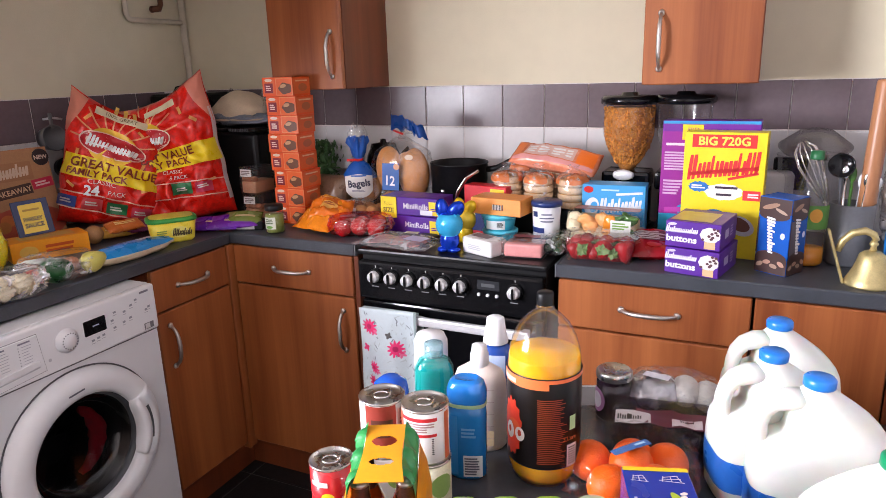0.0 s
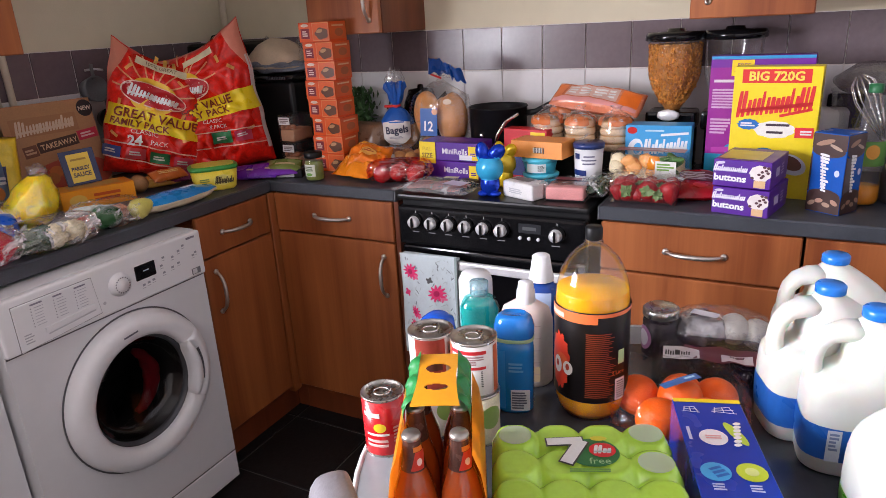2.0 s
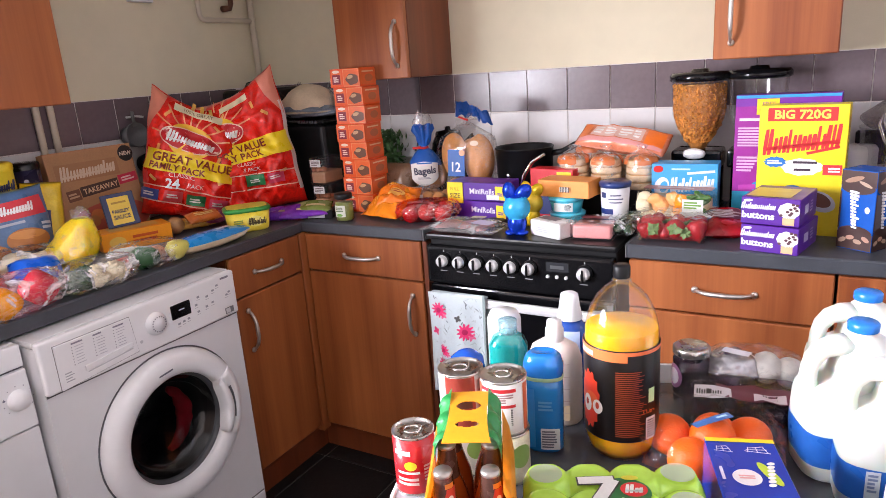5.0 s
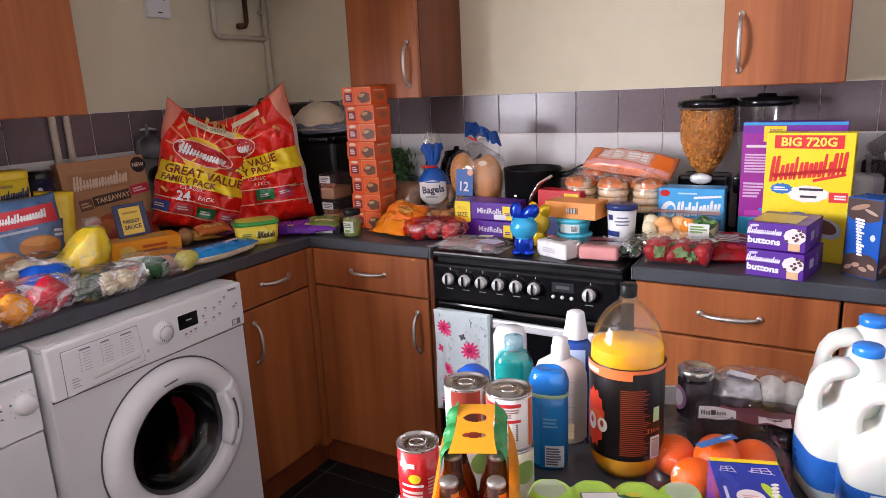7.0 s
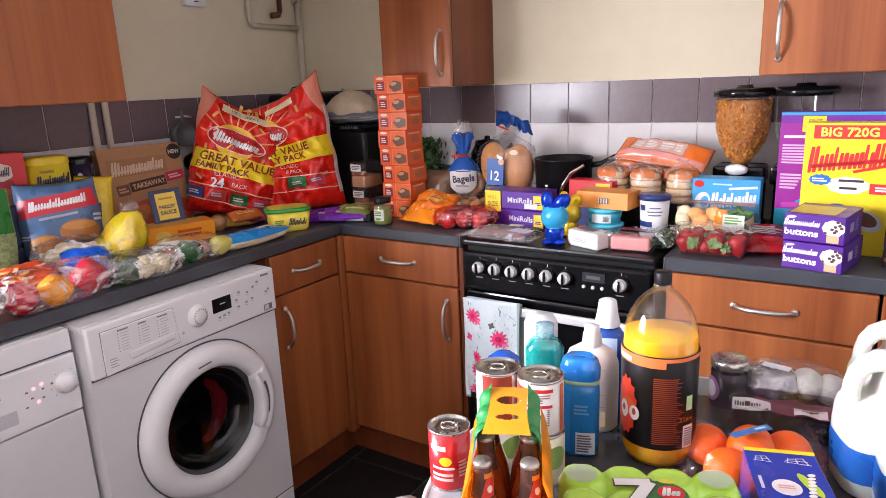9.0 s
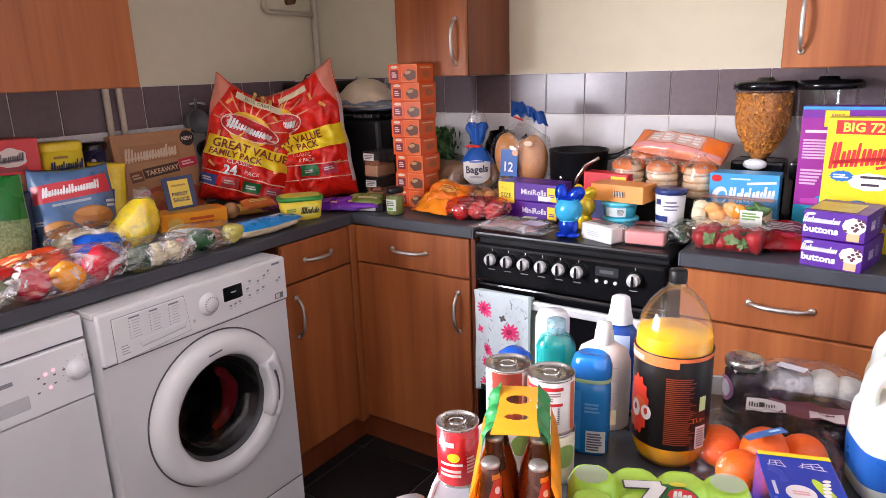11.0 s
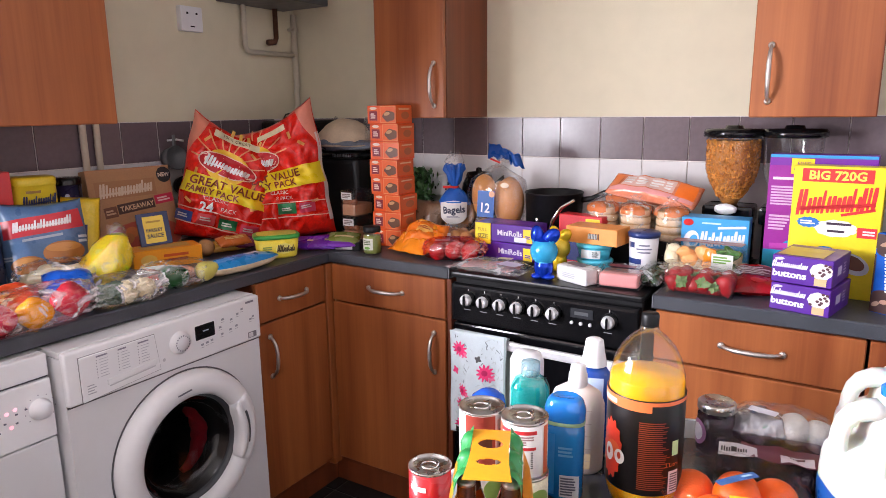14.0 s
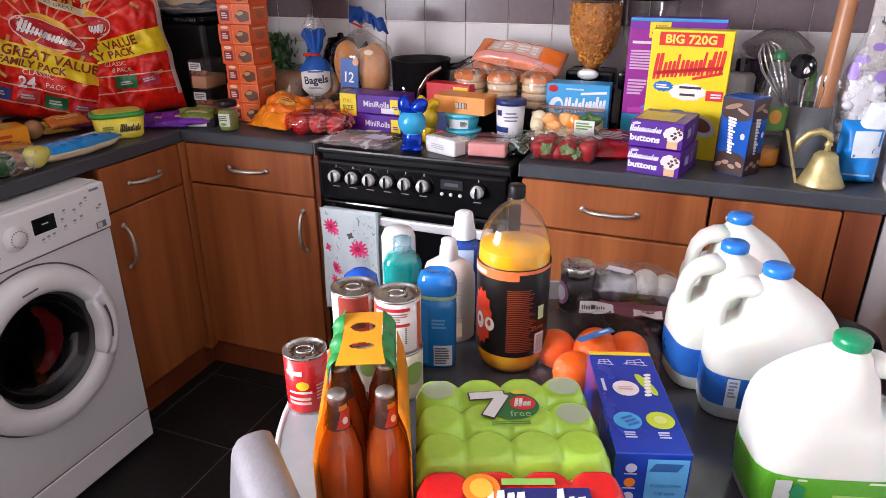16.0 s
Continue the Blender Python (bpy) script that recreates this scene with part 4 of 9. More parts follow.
PALEGR = M("pale_green_leaf", (0.32, 0.46, 0.25), 0.45, var=0.2, scale=20)

# ---- back worktop, from the corner along to the white wall ----
# black appliances with folded carrier bags on top
ap = thing("bread_maker", pose(0.365, -0.19, WT), "black bread maker with folded bags on its lid in the corner", "kitchen appliance")
part("body", box(-0.15, 0.15, -0.13, 0.15, 0, 0.305, 0.02, 3), BLACK_M, ap)
part("lid", box(-0.155, 0.155, -0.135, 0.155, 0.308, 0.325, 0.007, 2), BLACK, ap, "black ribbed lid")
for i in range(12):
    part("vent", box(0.03 + i * 0.008, 0.034 + i * 0.008, -0.1365, -0.13, 0.311, 0.321), DARKGREY, ap)
ap = thing("coffee_machine", pose(0.07, -0.16, WT), "tall black coffee machine with a trailing cable", "kitchen appliance")
part("body", box(-0.12, 0.12, -0.12, 0.13, 0, 0.45, 0.025, 3), BLACK_M, ap)
part("cable", tube([(0.0, -0.1, 0.45), (0.04, -0.12, 0.475), (0.10, -0.12, 0.485), (0.16, -0.10, 0.46), (0.18, -0.05, 0.40)], 0.003, 8), BLACK_M, ap, "black cable loop", True)
sb = thing("folded_bags", pose(0.365, -0.2, 1.236), "crumpled tan and grey carrier bags heaped on the black appliance", "bags")
part("lower_bag", moved(blob(1, 4, 0.25, 4, (0.16, 0.12, 0.03), 2.5), Matrix.Translation((0, 0, 0.028))), M("grey_polythene", (0.16, 0.19, 0.24), 0.3, var=0.4, scale=20, bump=0.8, bscale=60), sb, "", True)
cap_ = blob(1, 9, 0.10, 4, (0.118, 0.10, 0.085), 2.2)
bmesh.ops.bisect_plane(cap_, geom=cap_.verts[:] + cap_.edges[:] + cap_.faces[:], plane_co=(0, 0, -0.01), plane_no=(0, 0, 1), clear_inner=True)
part("tan_bag", moved(cap_, Matrix.Translation((0.0, -0.01, 0.042))), M("tan_cloth", (0.66, 0.54, 0.38), 0.85, var=0.12, scale=30, bump=0.6, bscale=90), sb, "", True)
part("brim", lathe([(0.10, 0.030), (0.150, 0.022), (0.152, 0.027), (0.10, 0.040)], 30, 1, 0.8), M("tan_trim", (0.44, 0.36, 0.26), 0.85), sb, "", True)
part("clear_bag", moved(blob(1, 14, 0.5, 4, (0.05, 0.05, 0.06), 3), Matrix.Translation((0.12, 0.03, 0.07))), FILM2, sb, "", True)
pt = thing("bag_top", pose(0.255, -0.13, 1.33), "twisted clear bag top standing among the folded bags", "bag")
part("twist", blob(1, 21, 0.5, 3, (0.02, 0.02, 0.04), 4), FILM2, pt, "", True)

# tower of orange cake boxes
BOXW, BOXD, BOXH = 0.122, 0.104, 0.0628
tower = carton("cake_box", pose(0.722, -0.366, WT, 0, 0, 1), BOXW, BOXD, BOXH, CARD_OR, "small orange cake box with a maroon badge in a tall stack", "cake box", "stack of orange cake boxes")
ff = front(-BOXD / 2)
pr(tower, ff, rect(-0.034, 0.032, 0.044, 0.046), ink(0.76, 0.13, 0.03))
pr(tower, ff, rect(-0.034, 0.027, 0.034, 0.032), ink(0.22, 0.012, 0.03), 0.0014)
pr(tower, ff, bars(-0.034, 0.027, 0.022, 0.02, 3, 1), ink(0.75, 0.55, 0.5), 0.002)
pr(tower, ff, disc(-0.034, 0.053, 0.03, 0.010), ink(0.78, 0.62, 0.5), 0.0014)
pr(tower, ff, rect(0.028, 0.032, 0.066, 0.057), ink(0.78, 0.28, 0.10))
pr(tower, ff, rect(0.028, 0.032, 0.062, 0.053), ink(0.74, 0.12, 0.02), 0.0011)
pr(tower, ff, disc(0.032, 0.026, 0.056, 0.040, 24, 2, 0, 5, 0.15), ink(0.13, 0.045, 0.02), 0.0014)
pr(tower, ff, disc(0.024, 0.034, 0.026, 0.012, 18, 1, 12), ink(0.50, 0.28, 0.13), 0.002)
fr_ = right(BOXW / 2)
pr(tower, fr_, rect(0.0, 0.032, 0.098, 0.050), ink(0.70, 0.13, 0.03))
pr(tower, fr_, disc(0.005, 0.028, 0.05, 0.026), ink(0.45, 0.13, 0.05), 0.0014)
pr(tower, fr_, bars(0.0, 0.050, 0.07, 0.008, 1, 2), ink(0.8, 0.5, 0.3), 0.0014)
for i in range(1, 8):
    rj = random.Random(i)
    copy_thing(tower, pose(0.722 + rj.uniform(-0.004, 0.004) - 0.0012 * i, -0.366 + rj.uniform(-0.004, 0.004), WT + 0.063 * i, 0, 0, 1 + rj.uniform(-3, 3)))

# clear cake trays in front of the bread maker
def cake_tray(m):
    t = thing("cake_tray", m, "clear plastic tray of small brown cakes with a white label", "food tray", "stacked cake trays")
    part("tray", box(-0.036, 0.036, -0.06, 0.06, 0.0, 0.098, 0.006), PET, t)
    part("cake", box(-0.031, 0.031, -0.052, 0.052, 0.003, 0.046, 0.006, 2), M("tan_cake", (0.42, 0.22, 0.12), 0.7, var=0.2, scale=40, bump=0.4, bscale=120), t, "", True)
    for k in range(3):
        part("topping", moved(blob(0.014, k, 0.25, 2, (0.9, 1, 0.8), 3), Matrix.Translation((-0.02 + 0.02 * k, -0.040, 0.054))), M_CAKE, t, "", True)
    pr(t, front(-0.06), rect(0, 0.078, 0.05, 0.026), ink(0.66, 0.64, 0.62))
    pr(t, front(-0.06), bars(0, 0.078, 0.04, 0.018, 3, 2), ink(0.2, 0.15, 0.14), 0.0014)
    return t


M_CAKE = M("brown_cake", (0.30, 0.11, 0.05), 0.7, var=0.3, scale=40, bump=0.4, bscale=120)
ct = cake_tray(pose(0.556, -0.375, WT))
copy_thing(ct, pose(0.553, -0.375, WT + 0.0985, 0, 0, -2))
st = thing("snack_tray", pose(0.62, -0.52, WT, 0, 0, 20), "small black tray with a white sleeve lying on the worktop", "food tray")
part("tray", box(-0.06, 0.06, -0.035, 0.035, 0, 0.03, 0.004), BLACK_M, st)
part("sleeve", box(-0.035, 0.03, -0.0365, 0.0365, 0.003, 0.0315, 0.002), ink(0.6, 0.6, 0.62), st)

# jar of green sauce
jr = thing("sauce_jar", pose(0.752, -0.545, WT), "glass jar of green sauce with a dark lid and white label", "jar")
part("glass", lathe([(0, 0), (0.027, 0), (0.0315, 0.006), (0.0315, 0.066), (0.027, 0.078)], 30), PET, jr, "", True)
part("sauce", lathe([(0, 0.004), (0.0265, 0.004), (0.0295, 0.008), (0.0295, 0.064), (0, 0.066)], 30), M("green_sauce", (0.20, 0.24, 0.05), 0.4, var=0.25, scale=60), jr, "", True)
part("lid", lathe([(0.0295, 0.078), (0.0305, 0.080), (0.0305, 0.094), (0.028, 0.097), (0, 0.097)], 30), BLACK_M, jr, "black screw lid", True)
pr(jr, round_(0.0316), rect(0.002, 0.038, 0.042, 0.04, 8, 1), ink(0.62, 0.64, 0.55), name="paper_label")
pr(jr, round_(0.0316), bars(0.002, 0.044, 0.03, 0.018, 3, 5), ink(0.12, 0.16, 0.08), 0.0014)
pr(jr, round_(0.0316), disc(0.002, 0.025, 0.022, 0.010, 20, 2), ink(0.15, 0.35, 0.06), 0.0014)

# orange crisp packets
for k, (x, y, z, rz, rx, w, h, col) in enumerate(((0.865, -0.515, 0.002, -14, -70, 0.18, 0.12, (0.80, 0.23, 0.012)), (0.915, -0.475, 0.020, 16, -55, 0.15, 0.10, (0.74, 0.17, 0.012)), (0.85, -0.44, 0.026, -25, -66, 0.15, 0.10, (0.80, 0.28, 0.02)))):
    th, f = sack("crisp_packet", pose(x, y, WT + z + 0.012, rx, 0, rz), w, h, 0.05, foil("orange_foil", col), 30 + k, "crumpled shiny orange crisp packet lying in a heap", "crisp packet", 0.013, group="heap of orange packets", heavy=0.0, fold=0.9)
    pr(th, f, disc(0.0, h * 0.5, w * 0.4, h * 0.35, 20, 3), ink(0.85, 0.45, 0.1), 0.0016)
    pr(th, f, bars(0.0, h * 0.55, w * 0.3, h * 0.15, 2, k), ink(0.45, 0.08, 0.02), 0.0024)

# tray of chocolate buns
t = thing("bun_tray", pose(0.985, -0.345, WT), "clear tray of chocolate-brown buns with a white label", "food tray")
part("tray", box(-0.075, 0.075, -0.06, 0.06, 0, 0.085, 0.01, 2), PET, t)
for i in range(3):
    for j in range(2):
        part("bun", moved(blob(0.026, i + j, 0.12, 2, (1, 1, 0.9)), Matrix.Translation((-0.048 + 0.048 * i, -0.028 + 0.056 * j, 0.052))), M_CAKE if i < 1 else M("golden_bun", (0.48, 0.21, 0.06), 0.6, var=0.25, scale=40), t, "", True)
part("base_card", box(-0.07, 0.07, -0.055, 0.055, 0.002, 0.026), BRN_I, t)
pr(t, front(-0.06), rect(-0.02, 0.055, 0.04, 0.03), ink(0.66, 0.56, 0.5))

# plant
pl = thing("herb_plant", pose(0.645, -0.10, WT), "leafy green herb in a dark pot behind the boxes", "plant")
part("pot", lathe([(0, 0), (0.042, 0), (0.052, 0.10), (0.048, 0.10), (0, 0.092)], 24), BLACK_M, pl, "", True)
rl = random.Random(7)
lv = bmesh.new()
for i in range(380):
    c = Vector((rl.gauss(0, 0.028), rl.gauss(0, 0.024), rl.uniform(0.09, 0.255)))
    m = Matrix.Translation(c) @ Euler((rl.uniform(0, 3), rl.uniform(0, 3), rl.uniform(0, 6))).to_matrix().to_4x4()
    q = [lv.verts.new(m @ Vector(p)) for p in ((-0.015, 0, 0), (0, -0.008, 0.002), (0.017, 0, 0), (0, 0.008, 0.002))]
    lv.faces.new(q)
tagged(part("leaves", lv, M("herb_leaf", (0.05, 0.13, 0.035), 0.5, var=0.4, scale=60), pl), kind="stuff")

# brown loaf, bagels
th, f = sack("brown_loaf", pose(0.80, -0.26, WT, 0, 0, 5), 0.14, 0.155, 0.10, M("brown_bread_bag", (0.17, 0.095, 0.055), 0.3, var=0.35, scale=25, bump=0.4, bscale=60), 41, "brown bread in a thin clear bag behind the packets", "bread", 0.006)
bg = thing("bagel_bag", pose(0.895, -0.225, WT, 0, 0, 27), "bag of bagels with a twisted blue neck and red tie", "bread")
BAGB = foil("blue_bag_film", (0.015, 0.10, 0.42), 0.3)
part("bagels", join(*[moved(lathe([(0.022 * math.cos(a) + 0.034, 0.018 * math.sin(a)) for a in [2 * math.pi * k / 10 for k in range(11)]], 20), Matrix.Translation((dx, 0, 0.062 + 0.045 * k)) @ Matrix.Rotation(radians(70), 4, "X")) for k, dx in ((0, -0.022), (1, 0.022))]), BREAD, bg, "golden bagels", True)
part("bag", lathe([(0, 0), (0.052, 0.0), (0.062, 0.02), (0.064, 0.12), (0.056, 0.158), (0.034, 0.19), (0.013, 0.206)], 28, 1, 0.75), FILM, bg, "", True)
part("shoulder", lathe([(0.0625, 0.142), (0.0575, 0.158), (0.0355, 0.19), (0.0145, 0.207), (0.0105, 0.207), (0.03, 0.188), (0.0545, 0.156), (0.0625, 0.142)], 28, 1, 0.75), BAGB, bg, "blue printed shoulder", True)
part("tie", lathe([(0.015, 0.202), (0.0175, 0.206), (0.015, 0.212), (0.012, 0.206), (0.015, 0.202)], 16), RED_I, bg, "red tie")
part("tie_end", box(-0.042, -0.012, -0.012, -0.007, 0.203, 0.212, 0.001), RED_I, bg)
rf = lathe([(0.011, 0.207), (0.017, 0.220), (0.022, 0.235), (0.027, 0.255), (0.031, 0.275), (0.033, 0.290)], 56, 1, 0.7)
for v in rf.verts:
    v.co += v.co.xy.to_3d() * (0.30 * math.sin(7 * math.atan2(v.co.y, v.co.x)) * (v.co.z - 0.2) * 14 + 0.5 * noise.noise(v.co * 45))
    v.co.z += 0.012 * noise.noise(v.co * 60)
part("neck_ruffle", rf, BAGB, bg, "ruffled blue bag neck", True)
rf = lathe([(0.026, 0.270), (0.036, 0.30), (0.022, 0.335)], 24, 1, 0.7)
for v in rf.verts:
    v.co += v.co.xy.to_3d() * 0.5 * noise.noise(v.co * 50) + Vector((0, 0, 0.02 * noise.noise(v.co * 70)))
part("neck_tip", rf, FILM2, bg, "", True)


def shield(cx, cy, w, h):
    """A shield: flat top with a peak, sides drawn in to a point below."""
    bm = bmesh.new()
    n = 16
    rows = []
    for k in range(n + 1):
        u = -1 + 2 * k / n
        hi = cy + h * (0.40 + 0.10 * (1 - abs(u)))
        lo = cy - h * (0.5 - 0.30 * abs(u) ** 2.2)
        rows.append([bm.verts.new((cx + 0.5 * w * u, lo + (hi - lo) * j / 4, 0)) for j in range(5)])
    for a_, b_ in zip(rows, rows[1:]):
        for j in range(4):
            bm.faces.new((a_[j], b_[j], b_[j + 1], a_[j + 1]))
    return bm


def bagf(a, b, o):
    t_ = a / 0.058
    return ((0.064 + o) * math.sin(t_), -(0.048 + o) * math.cos(t_), b)


pr(bg, bagf, shield(-0.002, 0.118, 0.100, 0.088), ink(0.74, 0.73, 0.70), name="paper_label")
pr(bg, bagf, words("Bagels", 0.0, 0.124, 0.036, 4, 0.86, 0.0010), ink(0.02, 0.025, 0.06), 0.0016, "lettering")
pr(bg, bagf, bars(0.0, 0.155, 0.05, 0.008, 1, 2), BLUE_I, 0.0016)
pr(bg, bagf, bars(0.0, 0.101, 0.05, 0.008, 2, 3), ink(0.3, 0.3, 0.34), 0.0016)

kt = thing("kettle", pose(0.925, -0.095, WT), "black electric kettle half hidden behind the bread", "kettle")
part("body", lathe([(0, 0), (0.078, 0), (0.080, 0.02), (0.076, 0.13), (0.062, 0.21), (0.05, 0.235), (0, 0.24)], 32), BLACK, kt, "", True)
part("lid", lathe([(0.05, 0.238), (0.045, 0.252), (0.012, 0.256), (0.010, 0.268), (0, 0.27)], 24), BLACK, kt, "", True)
part("handle", tube([(0.066, 0, 0.20), (0.10, 0, 0.235), (0.115, 0, 0.18), (0.108, 0, 0.10), (0.08, 0, 0.06)], 0.010, 10), BLACK_M, kt, "", True)

# bag of twelve rolls
ro = thing("bread_rolls", pose(1.085, -0.245, WT, 0, 0, 4), "clear bag of twelve golden bread rolls with a blue label", "bread")
for k, (x, y, z, r) in enumerate(((-0.050, -0.005, 0.185, 0.047), (0.044, -0.006, 0.165, 0.055), (0.0, 0.03, 0.19, 0.042), (-0.05, 0.0, 0.052, 0.045), (0.05, 0.0, 0.048, 0.043))):
    part("roll", moved(blob(r, k + 3, 0.06, 3, (0.98, 0.85, 1.65 if k < 2 else 1.12)), Matrix.Translation((x, y, z))), BREAD, ro, "", True)
wrap = lathe([(0, 0), (0.095, 0.0), (0.112, 0.03), (0.112, 0.20), (0.10, 0.245), (0.055, 0.275), (0.02, 0.295)], 36, 1, 0.58)
for v in wrap.verts:
    v.co += v.co.xy.to_3d() * 0.12 * noise.noise(v.co * 22)
part("bag", wrap, CLEARER, ro, "", True)
ro_f = lambda a, b, o: (a, -0.066 - o + 0.9 * a * a, b)
pr(ro, ro_f, rect(-0.018, 0.165, 0.064, 0.092, 6, 2, 0.05), ink(0.02, 0.11, 0.38), name="paper_label")
pr(ro, ro_f, words("12", -0.018, 0.152, 0.046, -4, 0.9, 0.0010), ink(0.75, 0.77, 0.8), 0.0018, "lettering")
pr(ro, ro_f, disc(0.006, 0.200, 0.022, 0.022), ink(0.75, 0.40, 0.22), 0.0018)
pr(ro, ro_f, disc(0.052, 0.232, 0.03, 0.018), ink(0.75, 0.6, 0.45), 0.0012)
part("tail", tube([(0.0, 0, 0.29), (0.012, -0.01, 0.31), (0.03, -0.01, 0.318)], [0.016, 0.012, 0.03], 12, 0.4), FILM2, ro, "", True)
bt = rect(0.040, 0.332, 0.12, 0.055, 24, 6)
for v in bt.verts:
    a, b = v.co.x, v.co.y
    e = (b - 0.332) / 0.0275
    v.co = Vector((a * (1 - 0.1 * e), -0.02 + 0.02 * math.sin(a * 60), 0.332 + 0.0275 * e * (0.62 + 0.9 * abs(noise.noise(Vector((a * 52, 0.4 * e, 7))))) - 0.30 * (a - 0.035) + 0.008 * noise.noise(Vector((a * 70, b * 30, 3)))))
bmesh.ops.solidify(bt, geom=bt.faces[:], thickness=0.002)
part("blue_tail", bt, BAGB, ro, "blue printed bag end", True)
part("tie", tube([(-0.02, -0.02, 0.318), (0.0, -0.026, 0.312), (0.016, -0.02, 0.305)], 0.006, 8, 0.5), RED_I, ro, "red tie", True)

# red packet of tomatoes, flat pack of ham
tp = thing("tomato_pack", pose(1.045, -0.475, WT, 0, 0, 20), "clear wrapped pack of small red tomatoes", "fruit pack")
rj = random.Random(5)
for k in range(6):
    part("tomato", moved(blob(0.029, k, 0.08, 3), Matrix.Translation((-0.054 + 0.053 * (k % 3), -0.024 + 0.05 * (k // 3), 0.028 + 0.004 * (k % 2)))), REDFOOD, tp, "", True)
wrap_over(tp, 0.21, 0.125, 0.072, 3.0, clear("red_tint_film", 0.16, (1.0, 0.55, 0.55), bump=0.4, bscale=34, edge=0.2, hazecol=(0.8, 0.30, 0.30), painted_glint=0.6, broad=16, spread=0.53))
pr(tp, top(0.064), rect(-0.04, -0.01, 0.05, 0.035, turn=12), ink(0.62, 0.45, 0.46))
hp = thing("ham_pack", pose(1.222, -0.545, WT + 0.001, 0, 0, -4), "flat clear pack of pink sliced ham hanging over the worktop edge", "meat pack")
hm = rect(0, 0, 0.19, 0.105, 14, 8)
for v in hm.verts:
    v.co.z = 0.010 + 0.006 * noise.noise(v.co * 28)
bmesh.ops.solidify(hm, geom=hm.faces[:], thickness=0.008)
part("slices", hm, MEAT, hp, "", True)
hm = rect(0, 0, 0.255, 0.155, 24, 16)
for v in hm.verts:
    e = max(0, 1 - (abs(v.co.x) / 0.11) ** 6) * max(0, 1 - (abs(v.co.y) / 0.07) ** 6)
    v.co.z = 0.006 + 0.020 * e + 0.005 * noise.noise(v.co * 40)
part("film", hm, clear("ham_film", 0.10, bump=0.15, bscale=60, haze=0.16, edge=0.15, painted_glint=0.45), hp, "clear crinkled film lid", True)
pr(hp, lambda a, b, o: (a, b, 0.030 + o), rect(0.03, 0.03, 0.045, 0.024, turn=10), ink(0.62, 0.58, 0.3))
pr(hp, lambda a, b, o: (a, b, 0.027 + o), rect(0.075, -0.02, 0.07, 0.05, turn=-8), ink(0.55, 0.5, 0.62))

# boxes of mini rolls
mb = carton("cake_roll_box", pose(1.203, -0.365, WT, 0, 0, -6), 0.215, 0.10, 0.058, CARD_PU, "flat purple box of mini chocolate rolls", "cake box", "two purple cake boxes")
ff = front(-0.05)
pr(mb, ff, words("MiniRolls", 0.022, 0.030, 0.025, 0, 1.0, 0.0006), ink(0.68, 0.62, 0.72), name="lettering")
pr(mb, ff, rect(0.088, 0.026, 0.034, 0.044), YEL_I)
pr(mb, ff, bars(0.088, 0.022, 0.02, 0.012, 2, 2), PURP_I, 0.0014)
pr(mb, top(0.058), rect(0.02, 0, 0.13, 0.06), ink(0.15, 0.03, 0.36))
mb2 = copy_thing(mb, pose(1.195, -0.36, WT + 0.0595, 0, 0, -3))
pr(mb2, ff, rect(0.062, 0.012, 0.045, 0.016), ink(0.72, 0.7, 0.76), 0.002)
part("yellow_tab", box(-0.108, -0.048, -0.0545, -0.0515, -0.012, 0.058, 0.001), CARD_YE, mb2, "yellow printed tab")
pr(mb2, front(-0.0545), words("FULL", -0.078, 0.036, 0.016), ink(0.45, 0.28, 0.02), name="lettering")
pr(mb2, front(-0.0545), words("SIZE", -0.078, 0.014, 0.022, 0, 1, 0.0004), ink(0.18, 0.12, 0.03), name="lettering")

# ---- on the hob ----
HOB = 0.904


def figure(m, h, material, label, face):
    """A plain foil-wrapped rabbit shape, in one mesh."""
    def ball(r, s, x, y, z):
        b = bmesh.new()
        bmesh.ops.create_uvsphere(b, u_segments=20, v_segments=14, radius=r)
        return moved(b, Matrix.Translation((x, y, z)) @ Matrix.Diagonal((*s, 1)))
    bm = join(ball(0.30, (0.62, 0.6, 0.8), 0, 0, 0.22), ball(0.30, (0.86, 0.75, 0.84), 0, 0, 0.52), ball(0.12, (0.95, 1.0, 0.5), -0.11, -0.06, 0.06), ball(0.12, (0.95, 1.0, 0.5), 0.11, -0.06, 0.06),
              moved(ball(0.2, (0.66, 0.5, 1.0), 0, 0, 0), Matrix.Translation((-0.13, 0.02, 0.80)) @ Matrix.Rotation(radians(-12), 4, "Y")), moved(ball(0.2, (0.68, 0.5, 0.95), 0, 0, 0), Matrix.Translation((0.13, 0.0, 0.80)) @ Matrix.Rotation(radians(48), 4, "Y")))
    for f in bm.faces:
        c = f.calc_center_median()
        f.material_index = int(0.30 < c.z < 0.80 and Vector((c.x / 0.258, c.y / 0.225, (c.z - 0.52) / 0.252)).length > 0.9 and c.z < 0.72)
    moved(bm, Matrix.Scale(h, 4))
    ob = solo("rabbit_figure", bm, material, m, label, "figure", "", True)
    ob.data.materials.append(face)
    return ob


figure(pose(1.398, -0.555, HOB, 0, 0, 10), 0.158, M("blue_foil", (0.008, 0.05, 0.52), 0.18, 0.55, var=0.15, scale=30, bump=0.3, bscale=80), "small shiny blue foil-wrapped rabbit figure", M("sky_foil", (0.04, 0.40, 0.70), 0.24, 0.15, var=0.1, scale=30, bump=0.2, bscale=80))
